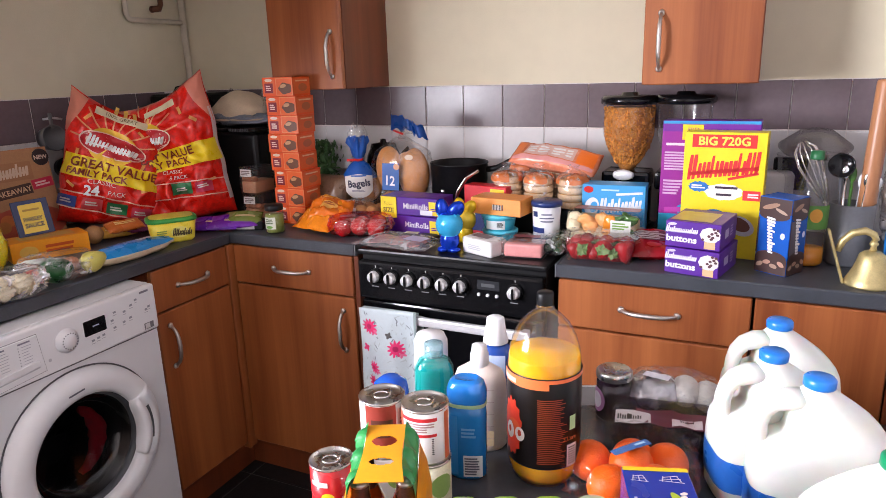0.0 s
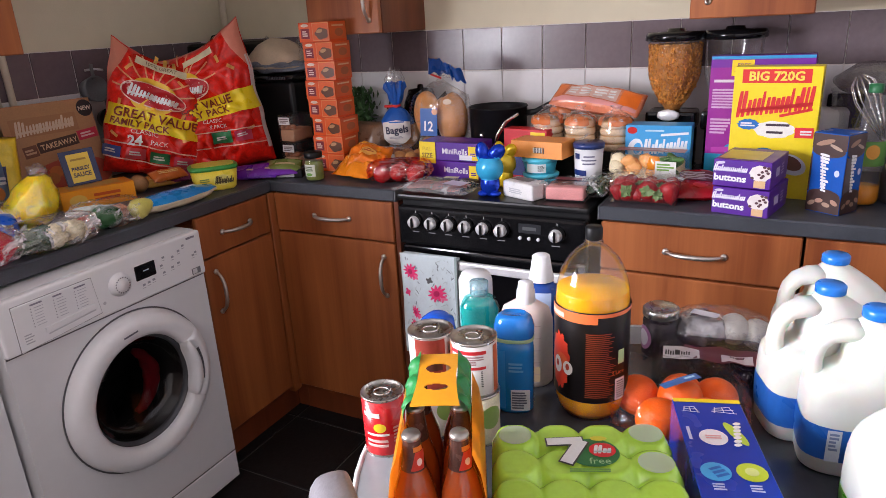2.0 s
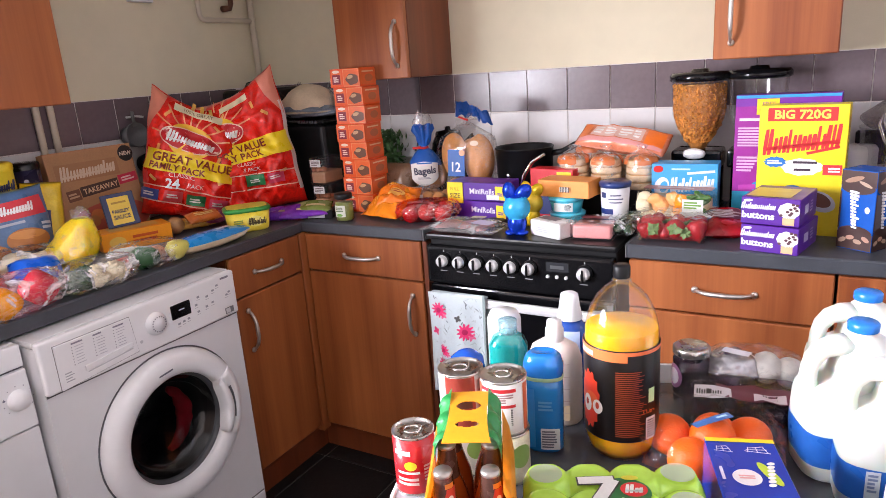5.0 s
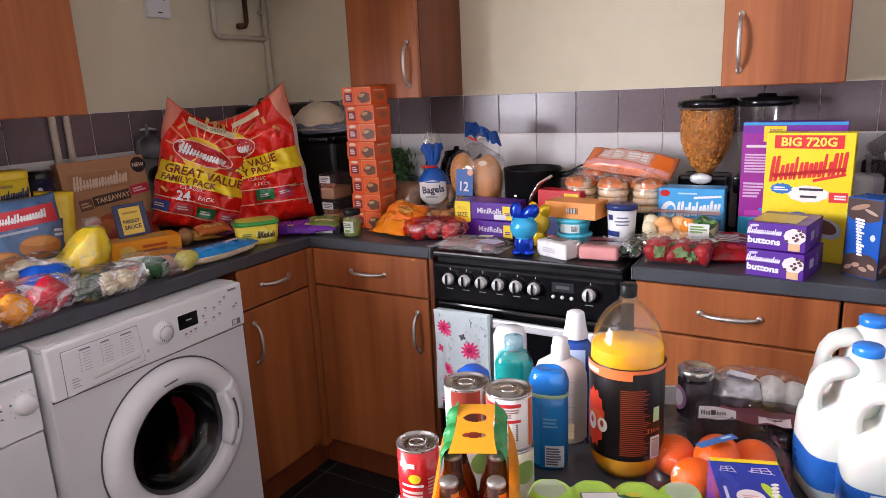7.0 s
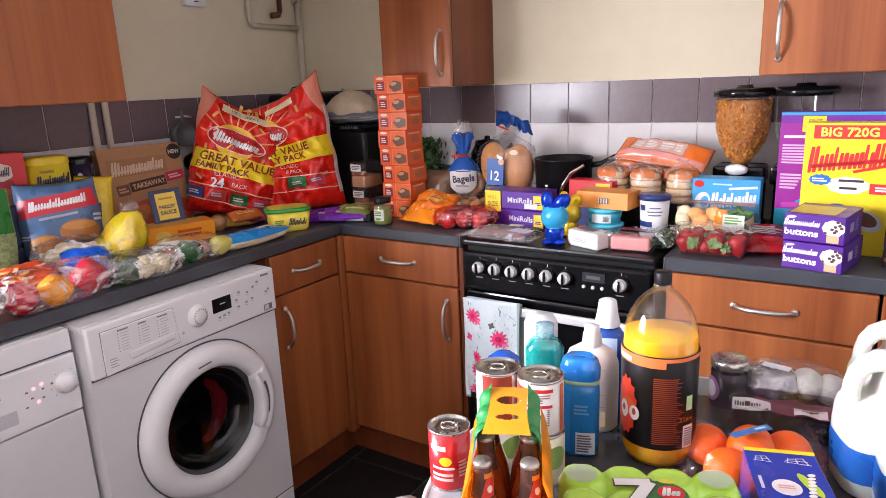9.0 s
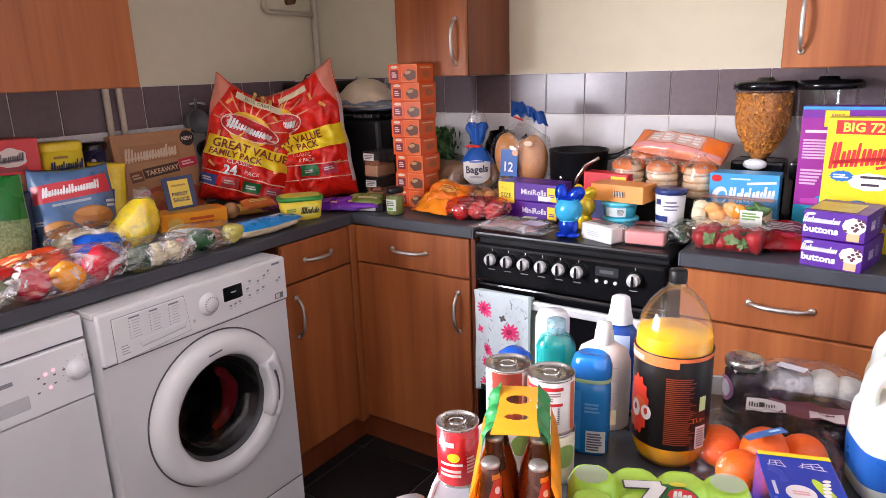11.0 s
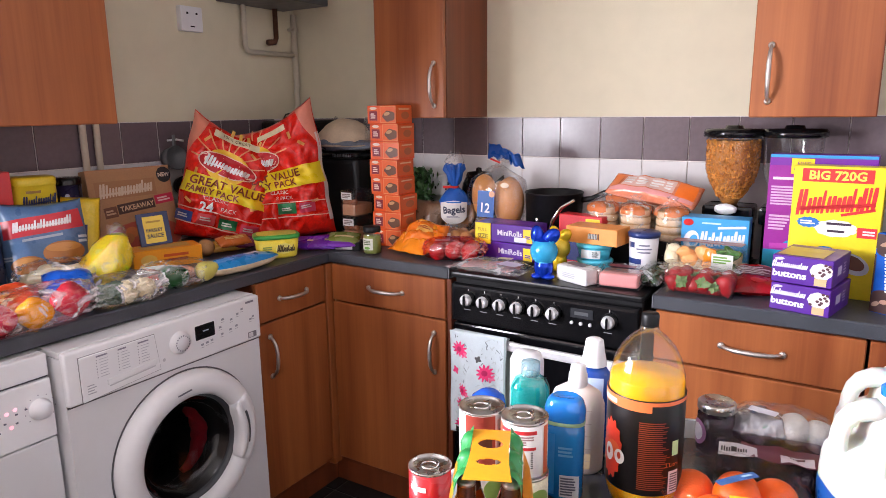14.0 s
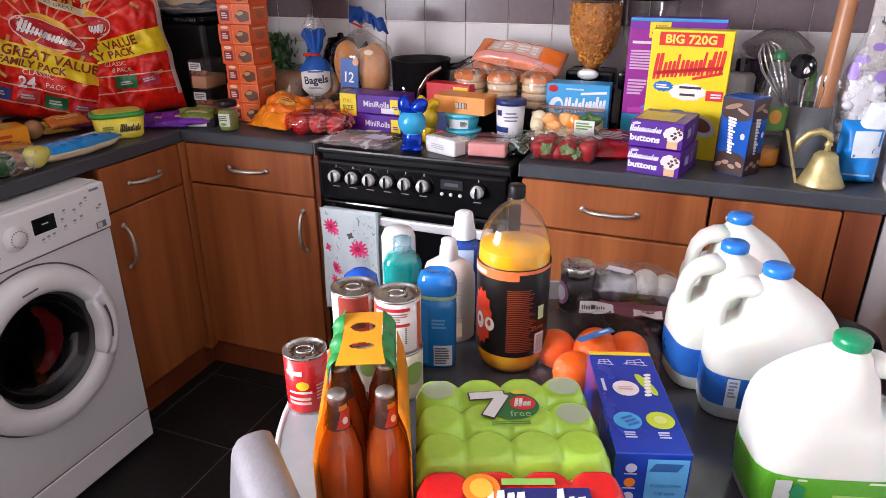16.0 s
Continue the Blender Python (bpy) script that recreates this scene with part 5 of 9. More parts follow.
figure(pose(1.400, -0.445, HOB, 0, 0, -8), 0.140, M("yellow_foil", (0.78, 0.52, 0.02), 0.2, 0.4, var=0.12, scale=30, bump=0.3, bscale=80), "small shiny yellow foil-wrapped rabbit figure", M("pale_yellow_foil", (0.80, 0.58, 0.05), 0.24, 0.3, var=0.1, scale=30, bump=0.2, bscale=80))

bu = thing("wrapped_block", pose(1.500, -0.535, HOB, 0, 0, -24), "white paper-wrapped block of cheese on the hob", "wrapped food")
b = box(-0.06, 0.06, -0.035, 0.035, 0, 0.046, 0.008, 3)
for v in b.verts:
    v.co += Vector((0, 0, 0.004 * noise.noise(v.co * 50)))
part("paper", b, M("white_wrap", (0.76, 0.75, 0.74), 0.3, var=0.08, scale=25, bump=0.6, bscale=60), bu, "", True)
pr(bu, top(0.0475), rect(-0.01, 0.004, 0.07, 0.035), ink(0.16, 0.12, 0.13))
pr(bu, front(-0.0362), bars(0.0, 0.022, 0.06, 0.016, 3, 3), ink(0.5, 0.5, 0.52))
bu = thing("meat_tray", pose(1.622, -0.525, HOB, 0, 0, 4), "clear tray holding a pink slab of meat on the hob", "meat pack")
part("slab", box(-0.054, 0.054, -0.04, 0.04, 0.004, 0.042, 0.008, 3), MEAT, bu, "", True)
part("tray", box(-0.061, 0.061, -0.047, 0.047, 0.0, 0.052, 0.008, 2), PET, bu)
part("film", box(-0.068, 0.068, -0.054, 0.054, 0.0522, 0.0535, 0.0005), FILM, bu)
pr(bu, top(0.0540), rect(0.0, 0.012, 0.075, 0.03), ink(0.22, 0.05, 0.07))

# pans
pn = thing("low_pan", pose(1.275, -0.19, HOB + 0.016), "shallow black pan on the burner with a curved steel handle", "pan")
part("bowl", lathe([(0, 0), (0.10, 0), (0.112, 0.01), (0.118, 0.075), (0.114, 0.075), (0.108, 0.012), (0, 0.008)], 40), BLACK_M, pn, "", True)
part("handle", tube([(0.02, -0.115, 0.060), (0.035, -0.125, 0.075), (0.05, -0.125, 0.12), (0.075, -0.12, 0.16), (0.115, -0.11, 0.186)], [0.006, 0.007, 0.008, 0.008, 0.006], 12, 0.6), CHROME, pn, "curved steel handle", True)
pn = thing("saucepan", pose(1.275, -0.19, HOB + 0.095), "black saucepan with a long black handle stacked on another pan", "pan")
part("bowl", lathe([(0, 0), (0.085, 0), (0.095, 0.01), (0.098, 0.112), (0.101, 0.114), (0.099, 0.118), (0.094, 0.112), (0.09, 0.014), (0, 0.008)], 40), BLACK_M, pn, "", True)
part("handle", tube([(0.092, 0.01, 0.092), (0.13, 0.02, 0.098), (0.17, 0.03, 0.118), (0.205, 0.04, 0.132)], [0.010, 0.010, 0.011, 0.008], 12), BLACK_M, pn, "long black handle", True)
part("rivet", moved(lathe([(0, 0), (0.008, 0), (0.006, 0.004), (0, 0.005)], 12), Matrix.Translation((-0.02, -0.097, 0.03)) @ Matrix.Rotation(radians(90), 4, "X")), CHROME, pn)

# red box, orange box on two blue tubs, yoghurt pot
rb = carton("snack_box", pose(1.425, -0.300, HOB, 0, 0, -8), 0.152, 0.055, 0.158, CARD_RE, "red snack box with a yellow band and navy corner", "snack box")
pr(rb, front(-0.0275), rect(-0.02, 0.05, 0.11, 0.08), NAVY_I)
pr(rb, front(-0.0275), rect(0.045, 0.135, 0.05, 0.03), YEL_I)
pr(rb, front(-0.0275), words("R", -0.045, 0.075, 0.04, 0, 1, 0.001), ink(0.8, 0.6, 0.1), 0.0014, "lettering")
TUB = M("cyan_plastic", (0.06, 0.50, 0.66), 0.3, var=0.04)


def tub(m):
    t = thing("dip_tub", m, "round blue plastic tub with a white label", "food tub", "two stacked blue tubs")
    part("pot", lathe([(0, 0), (0.044, 0), (0.051, 0.036), (0, 0.036)], 36), TUB, t, "", True)
    part("lid", lathe([(0, 0.0362), (0.054, 0.0362), (0.055, 0.044), (0.05, 0.047), (0, 0.047)], 36), M_TLID, t, "", True)
    pr(t, round_(0.0495), rect(-0.004, 0.019, 0.06, 0.026, 8, 1), ink(0.68, 0.75, 0.75))
    pr(t, round_(0.0500), bars(0.012, 0.019, 0.02, 0.016, 5, 1), BLACK_I, 0.0012)
    return t


M_TLID = M("cyan_lid", (0.10, 0.56, 0.72), 0.3, var=0.04)
tb_ = tub(pose(1.505, -0.415, HOB))
copy_thing(tb_, pose(1.503, -0.417, HOB + 0.0475, 0, 0, 9))
ob_ = carton("orange_carton", pose(1.510, -0.412, HOB + 0.0955, 0, 0, -7), 0.165, 0.09, 0.05, M("orange_box_card", (0.80, 0.30, 0.06), 0.4, var=0.05), "flat orange carton lying across two blue tubs", "food box")
pr(ob_, front(-0.045), bars(0.01, 0.024, 0.04, 0.024, 1, 3), ink(0.75, 0.68, 0.6))
for i in range(7):
    pr(ob_, front(-0.045), rect(-0.005 + 0.005 * i, 0.024, 0.0022, 0.018), BLACK_I, 0.0016)
yp = thing("yoghurt_pot", pose(1.647, -0.405, HOB), "large white yoghurt pot with navy bands and lid", "yoghurt pot")
part("pot", lathe([(0, 0), (0.036, 0), (0.0425, 0.125), (0, 0.125)], 40), PLASTIC_W, yp, "", True)
part("lid", lathe([(0, 0.1252), (0.0455, 0.1252), (0.0462, 0.136), (0.043, 0.140), (0, 0.139)], 40), M("navy_plastic", (0.02, 0.04, 0.16), 0.3), yp, "navy lid", True)
cone = lambda a, b, o: ((0.036 + 0.052 * b + o) * math.sin(a / 0.04), -(0.036 + 0.052 * b + o) * math.cos(a / 0.04), b)
for z, h, ww in ((0.022, 0.024, 0.22), (0.056, 0.016, 0.10)):
    pr(yp, cone, rect(0 if ww > 0.2 else -0.045, z, ww, h, 24, 1), ink(0.012, 0.03, 0.16), name="band")
pr(yp, cone, rect(-0.024, 0.104, 0.018, 0.016, 4, 1), ink(0.03, 0.05, 0.16))
for z, ww in ((0.104, 0.030), (0.093, 0.042), (0.083, 0.036)):
    pr(yp, cone, rect(0.012, z, ww, 0.004, 8, 1), ink(0.16, 0.16, 0.24), 0.0012)

# crumpets on a black roasting tin
rt_ = thing("roasting_tin", pose(1.585, -0.225, HOB + 0.016), "black roasting tin on the hob carrying packs of crumpets", "roasting tin")
part("tin", join(box(-0.165, 0.165, -0.10, 0.10, 0, 0.006), box(-0.165, -0.161, -0.10, 0.10, 0.006, 0.08), box(0.161, 0.165, -0.10, 0.10, 0.006, 0.08), box(-0.161, 0.161, -0.10, -0.096, 0.006, 0.08), box(-0.161, 0.161, 0.096, 0.10, 0.006, 0.08)), BLACK_M, rt_)
part("rack", box(-0.160, 0.160, -0.095, 0.095, 0.072, 0.078), BLACK_M, rt_)
CZ = HOB + 0.096
CRUMPET = M("crumpet_side", (0.74, 0.55, 0.36), 0.8, var=0.15, scale=40, bump=0.4, bscale=120)
CRTOP = M("crumpet_top", (0.62, 0.36, 0.14), 0.75, var=0.3, scale=60, bump=0.6, bscale=220)
ORFILM = clear("orange_print_film", 0.2, (1, 0.75, 0.6), 0.8, 40, 0.55, (0.82, 0.22, 0.06))


def crumpets(m, n, label):
    c = thing("crumpet_pack", m, label, "crumpets", "packs of crumpets")
    for k in range(n):
        rj = random.Random(k + n)
        dx, dy = rj.uniform(-0.003, 0.003), rj.uniform(-0.003, 0.003)
        cr = part("crumpet", moved(lathe([(0, 0), (0.042, 0), (0.046, 0.005), (0.046, 0.016), (0.043, 0.0205), (0, 0.021)], 26), Matrix.Translation((dx, dy, 0.0225 * k))), CRUMPET, c, "", True)
        part("crust", moved(lathe([(0.0435, 0.0207), (0.040, 0.0222), (0, 0.0222)], 26), Matrix.Translation((dx, dy, 0.0225 * k))), CRTOP, cr)
    w = lathe([(0.048, 0.0), (0.051, 0.004), (0.051, 0.0225 * n), (0.044, 0.0225 * n + 0.008), (0, 0.0225 * n + 0.012)], 30)
    for v in w.verts:
        v.co += v.co.xy.to_3d() * 0.08 * noise.noise(v.co * 60)
    part("film", w, FILM, c, "", True)
    cap = lathe([(0.0525, 0.0225 * n - 0.014), (0.0515, 0.0225 * n - 0.002), (0.044, 0.0225 * n + 0.009), (0, 0.0225 * n + 0.013)], 40)
    bmesh.ops.delete(cap, geom=[f for f in cap.faces if math.sin(3 * math.atan2(f.calc_center_median().y, f.calc_center_median().x) + n) > 0.62], context="FACES")
    for v in cap.verts:
        v.co.z += 0.003 * noise.noise(v.co * 70)
    part("printed_film", cap, ORFILM, c, "orange printed film", True)
    gather = lathe([(0.050, 0.0225 * n + 0.003), (0.030, 0.0225 * n + 0.017), (0.010, 0.0225 * n + 0.030), (0.018, 0.0225 * n + 0.040)], 40)
    for v in gather.verts:
        v.co += v.co.xy.to_3d() * 0.14 * math.sin(11 * math.atan2(v.co.y, v.co.x) + n)
    part("gathered_film", gather, FILM2, c, "clear gathered film", True)
    return c


for x, y, n, rz in ((1.475, -0.265, 4, 0), (1.582, -0.275, 4, 20), (1.692, -0.272, 4, 50), (1.50, -0.165, 5, 30), (1.62, -0.165, 5, 70)):
    crumpets(pose(x, y, CZ, 0, 0, rz), n, "stack of pale crumpets in clear film with an orange print")
SALMON = M("salmon_film", (0.72, 0.24, 0.13), 0.25, var=0.15, scale=25, bump=0.5, bscale=60)
cp, f = sack("crumpet_packet", pose(1.605, -0.232, CZ + 0.108, -58, 7, -5), 0.29, 0.105, 0.05, SALMON, 99, "flat pack of crumpets in orange and pink printed film", "crumpets", 0.006, group="packs of crumpets", heavy=0.0, fold=0.7)
pr(cp, f, rect(-0.015, 0.056, 0.165, 0.054, 14, 5), ink(0.70, 0.45, 0.38), 0.0015, "clear_panel")
for k, (x, w) in enumerate(((-0.075, 0.03), (-0.035, 0.038), (0.012, 0.04), (0.050, 0.025))):
    pr(cp, f, bars(x, 0.056, w, 0.036, 3, k), ink(0.80, 0.76, 0.74), 0.0028)
pr(cp, f, rect(0.105, 0.054, 0.058, 0.064, 6, 6), ink(0.82, 0.17, 0.02), 0.002, "orange_panel")
pr(cp, f, rect(0.0, 0.016, 0.27, 0.016, 18, 2), ink(0.70, 0.30, 0.28), 0.002)
pr(cp, f, rect(-0.122, 0.056, 0.03, 0.06, 4, 5), ink(0.78, 0.20, 0.05), 0.002)

# ---- right-hand worktop ----


def dispenser(m, r, full, label):
    d = thing("cereal_dispenser", m, label, "cereal dispenser", "pair of cereal dispensers")
    part("stand", join(box(-r * 0.9, r * 0.9, -r * 0.7, r * 0.9, 0, 0.018, 0.006, 2), box(-r * 0.85, r * 0.85, r * 0.45, r * 0.88, 0.018, 0.19, 0.006, 2), box(-r * 0.9, r * 0.9, -r * 0.55, r * 0.85, 0.135, 0.19, 0.01, 2)), BLACK, d)
    k = part("turning_knob", moved(lathe([(0, 0), (0.02, 0), (0.02, 0.012), (0.012, 0.02), (0, 0.022)], 20), Matrix.Translation((0, -r * 0.55, 0.180)) @ Matrix.Rotation(radians(90), 4, "X")), CHROME, d, "silver turning knob", True)
    part("wing", moved(blob(1, 2, 0.05, 2, (0.034, 0.008, 0.017)), Matrix.Translation((0, -r * 0.55 - 0.022, 0.184))), M("bright_silver", (0.78, 0.78, 0.78), 0.3, 0.3), k, "", True)
    prof = [(r * 0.28, 0.19), (r * 0.45, 0.215), (r * 0.8, 0.262), (r * 0.95, 0.30), (r * 0.98, 0.395)]
    part("hopper", lathe(prof, 40), PET, d, "clear hopper", True)
    part("lid", lathe([(r * 1.0, 0.395), (r * 1.08, 0.398), (r * 1.08, 0.412), (r * 1.0, 0.420), (r * 0.35, 0.421), (r * 0.30, 0.430), (0, 0.431)], 40), BLACK, d, "black lid", True)
    if full:
        inner = [(0, 0.192)] + [(a * 0.93, z + 0.002) for a, z in prof[:-1]] + [(r * 0.915, 0.385), (0, 0.388)]
        bm = lathe(inner, 48)
        bmesh.ops.subdivide_edges(bm, edges=bm.edges[:], cuts=1)
        for v in bm.verts:
            v.co += v.co.xy.to_3d() * 0.05 * noise.noise(v.co * 160)
        part("cereal", bm, FLAKE, d, "golden breakfast flakes", True)
        fl = bmesh.new()
        rj = random.Random(11)
        for i in range(2200):
            z = rj.uniform(0.215, 0.385)
            rr = np.interp(z, [p[1] for p in prof], [p[0] for p in prof]) * 0.915
            a = rj.uniform(0, 2 * math.pi)
            mm = Matrix.Translation((rr * math.cos(a), rr * math.sin(a), z)) @ Euler((rj.uniform(0, 6), rj.uniform(0, 6), rj.uniform(0, 6))).to_matrix().to_4x4()
            s = rj.uniform(0.004, 0.0075)
            q = [fl.verts.new(mm @ Vector(p)) for p in ((-s, -s * 0.6, 0), (s * 0.2, -s, s * 0.3), (s, 0, 0), (0.1 * s, s, s * 0.3))]
            fl.faces.new(q)
        tagged(part("flake_layer", fl, FLAKE2, d), kind="stuff")
    return d


# core under the loose flakes, darkened to paint in the shade of the gaps
FLAKE = M("flake_core_shaded", (0.42, 0.16, 0.025), 0.7, var=0.45, scale=70, bump=0.8, bscale=150)
FLAKE2 = M("corn_flake_light", (0.70, 0.30, 0.045), 0.65, var=0.35, scale=90, bump=0.3)
dispenser(pose(1.830, -0.135, WT), 0.081, True, "cereal dispenser full of golden flakes with a black lid")
dispenser(pose(1.99, -0.115, WT), 0.082, False, "empty clear cereal dispenser with a black lid")

# ice-cream box
ic = carton("ice_cream_box", pose(1.823, -0.285, WT, 0, 0, 2), 0.182, 0.075, 0.172, CARD_BL, "sky-blue box of ice-cream cones with white swirled print", "ice cream box")
f = front(-0.0375)
pr(ic, f, disc(-0.072, 0.157, 0.028, 0.02), RED_I)
pr(ic, f, bars(0.0, 0.157, 0.07, 0.008, 1, 1), ink(0.5, 0.72, 0.85))
pr(ic, f, disc(-0.062, 0.105, 0.042, 0.058, 22, 2, -15), ink(0.75, 0.8, 0.85))
pr(ic, f, disc(-0.056, 0.105, 0.022, 0.034, 16, 1, -15), ink(0.06, 0.36, 0.72), 0.0014)
pr(ic, f, strokes(0.022, 0.114, 0.12, 0.042, 6, 4, 7), ink(0.75, 0.8, 0.85))
pr(ic, f, rect(0.046, 0.148, 0.075, 0.007, turn=5), ink(0.75, 0.8, 0.85))
pr(ic, f, disc(0.045, 0.060, 0.06, 0.06, 22, 2, 0, 7, 0.3), ink(0.66, 0.55, 0.42))
pr(ic, f, disc(0.04, 0.064, 0.03, 0.026, 18, 1, 0, 5, 0.3), BRN_I, 0.0014)

# ready-to-eat vegetable tray and strawberries
PEACH = M("peach_chunks", (0.84, 0.40, 0.13), 0.4, var=0.15, scale=40)
vt = thing("vegetable_tray", pose(1.815, -0.375, WT, 0, 0, -3), "clear tray of chopped peppers and green beans with a printed band", "food tray")
part("tray", box(-0.1, 0.1, -0.055, 0.055, 0, 0.108, 0.01, 2), PET, vt)
rj = random.Random(3)
for k in range(30):
    if k < 11:
        c, x, z, sc = (PEACH, PEACH, ORFOOD, PEACH, CREAM)[k % 5], rj.uniform(-0.05, 0.025), rj.uniform(0.03, 0.09), (1.15, 0.55, 0.9)
    elif k < 16:
        c, x, z, sc = CREAM, rj.uniform(-0.085, -0.055), rj.uniform(0.02, 0.095), (1.0, 0.6, 0.9)
    else:
        c, x, z, sc = GRFOOD if k % 3 else PALEGR, rj.uniform(0.03, 0.08), rj.uniform(0.06, 0.098), (1.1, 0.5, 0.4)
    part("piece", moved(blob(0.021, k, 0.26, 3, sc), Matrix.Translation((x, rj.uniform(-0.042, -0.026), z)) @ Euler((0, rj.uniform(-0.6, 0.6), rj.uniform(-0.4, 0.4))).to_matrix().to_4x4()), c, vt, "", True)
part("food_bed", box(-0.090, 0.090, -0.028, 0.048, 0.004, 0.088, 0.01), CREAM, vt)
part("band", box(0.022, 0.1012, -0.0565, 0.0565, 0.006, 0.052, 0.001), ink(0.72, 0.71, 0.68), vt, "white printed band")
pr(vt, front(-0.0565), bars(0.055, 0.030, 0.05, 0.022, 3, 5), ink(0.3, 0.3, 0.3))
pr(vt, front(-0.0552), rect(0.056, 0.072, 0.056, 0.040), ink(0.72, 0.73, 0.68), name="label")
pr(vt, front(-0.0552), bars(0.056, 0.076, 0.046, 0.022, 3, 8), ink(0.16, 0.34, 0.05), 0.0014)
pr(vt, top(0.108), rect(0.0, 0.02, 0.19, 0.05), ink(0.42, 0.13, 0.08))
pr(vt, top(0.108), bars(0.0, 0.02, 0.12, 0.02, 2, 3), ink(0.66, 0.5, 0.42), 0.0014)
pu = thing("strawberry_punnet", pose(1.832, -0.510, WT, 0, 0, 1), "clear punnet of red strawberries with green leaves", "fruit punnet")
part("punnet", box(-0.087, 0.087, -0.05, 0.05, 0, 0.066, 0.01, 2), PET, pu)
pl_ = rect(0, 0, 0.20, 0.120, 30, 20)
for v in pl_.verts:
    v.co.z = 0.073 + 0.006 * noise.noise(v.co * 30) - 0.008 * abs(noise.noise(v.co * 60))
part("film", pl_, FILM2, pu, "", True)
part("base_pad", box(-0.080, 0.080, -0.036, 0.044, 0.003, 0.04, 0.008), M("berry_shade", (0.22, 0.008, 0.012), 0.4, var=0.3, scale=50), pu)
M_STRAW = M("strawberry", (0.30, 0.006, 0.010), 0.42, var=0.25, scale=50, bump=0.7, bscale=260)
CALYX = M("strawberry_leaf", (0.13, 0.20, 0.07), 0.6, var=0.4, scale=90)
for k in range(12):
    row = k // 6
    x, y, z = -0.066 + 0.0265 * (k % 6), -0.030 + 0.046 * row, 0.030 + 0.006 * (k % 2) + 0.008 * row
    tilt = Euler((radians(68) + rj.uniform(-0.3, 0.3), rj.uniform(-0.5, 0.5), 0)).to_matrix().to_4x4()
    if k in (0, 5):
        tilt = Euler((rj.uniform(-0.4, 0.4), rj.uniform(-0.5, 0.5), 0)).to_matrix().to_4x4()
    if row == 0 and k in (1, 2, 4):
        z -= 0.004
    place = Matrix.Translation((x, y, z)) @ tilt @ Matrix.Scale(1.25 if row == 0 and k % 2 else 1.0, 4)
    sb_ = part("strawberry", moved(lathe([(0, -0.030), (0.011, -0.019), (0.020, 0.0), (0.021, 0.010), (0.013, 0.017), (0, 0.019)], 16), place), M_STRAW, pu, "", True)
    if k not in (1, 3, 4, 8, 10):
        continue
    lf_ = bmesh.new()
    for q in range(8):
        a = q * math.pi / 4 + rj.uniform(-0.3, 0.3)
        L = rj.uniform(0.012, 0.019)
        u_, w_ = Vector((math.cos(a), math.sin(a), 0)), Vector((-math.sin(a), math.cos(a), 0))
        pts = [Vector((0, 0, 0.021)), u_ * L * 0.5 + w_ * 0.006 + Vector((0, 0, 0.023)), u_ * L + Vector((0, 0, rj.uniform(0.012, 0.024))), u_ * L * 0.5 - w_ * 0.006 + Vector((0, 0, 0.023))]
        lf_.faces.new([lf_.verts.new(p) for p in pts])
    part("leaf", moved(lf_, place), CALYX, sb_)
# courgettes in the gap by the hob
cu = thing("cucumber_pack", pose(1.708, -0.415, WT, 0, 0, -4), "dark green cucumbers in clear film beside the hob", "vegetable pack")
for dx in (0.012, -0.018):
    part("cucumber", tube([(dx, -0.12, 0.020), (dx + 0.002, -0.10, 0.021), (dx, 0.0, 0.022), (dx, 0.10, 0.021), (dx, 0.12, 0.020)], [0.006, 0.018, 0.02, 0.018, 0.006], 16), DKGREEN, cu, "", True)
wrap_over(cu, 0.085, 0.29, 0.055, 5.0)
# red chocolate packet
ch, f = sack("chocolate_packet", pose(1.972, -0.49, WT + 0.012, -78, 0, 16), 0.125, 0.15, 0.05, foil("red_foil", (0.42, 0.008, 0.015)), 51, "shiny dark red chocolate multipack lying flat", "chocolate", 0.005, heavy=0.0)
pr(ch, f, rect(0.0, 0.085, 0.10, 0.06, 8, 5), ink(0.10, 0.008, 0.012), 0.001)
pr(ch, f, bars(0.0, 0.085, 0.085, 0.05, 5, 8), ink(0.55, 0.5, 0.5), 0.0018)
pr(ch, f, disc(0.0, 0.03, 0.04, 0.02), ink(0.6, 0.02, 0.03), 0.0018)

# breakfast cereals
pc = carton("cereal_box", pose(2.078, -0.268, WT, 0, 0, -3), 0.252, 0.062, 0.358, CARD_MA, "large purple and blue cereal box seen from its printed back", "cereal box")
f = front(-0.031)
pr(pc, f, rect(-0.062, 0.21, 0.128, 0.235), ink(0.30, 0.02, 0.30))
pr(pc, f, rect(-0.062, 0.05, 0.128, 0.085, skew=0.0), ink(0.02, 0.33, 0.60))
pr(pc, f, disc(-0.02, 0.093, 0.12, 0.05, 24, 2, -18), ink(0.02, 0.33, 0.60), 0.0012)
pr(pc, f, rect(-0.045, 0.326, 0.055, 0.042), YEL_I, 0.0012)
pr(pc, f, words("FREE", -0.042, 0.333, 0.016), ink(0.2, 0.05, 0.2), 0.002, "lettering")
pr(pc, f, bars(-0.045, 0.318, 0.04, 0.008, 1, 2), ink(0.2, 0.05, 0.2), 0.002)
pr(pc, f, bars(-0.085, 0.292, 0.06, 0.012, 1, 2), ink(0.7, 0.6, 0.72), 0.0016)
pr(pc, f, bars(-0.08, 0.245, 0.075, 0.055, 7, 4), ink(0.62, 0.4, 0.66), 0.0016)
pr(pc, f, bars(-0.09, 0.17, 0.055, 0.045, 5, 6), ink(0.62, 0.4, 0.66), 0.0016)
pr(pc, f, rect(-0.088, 0.105, 0.045, 0.014, turn=4), ink(0.45, 0.05, 0.4), 0.0016)
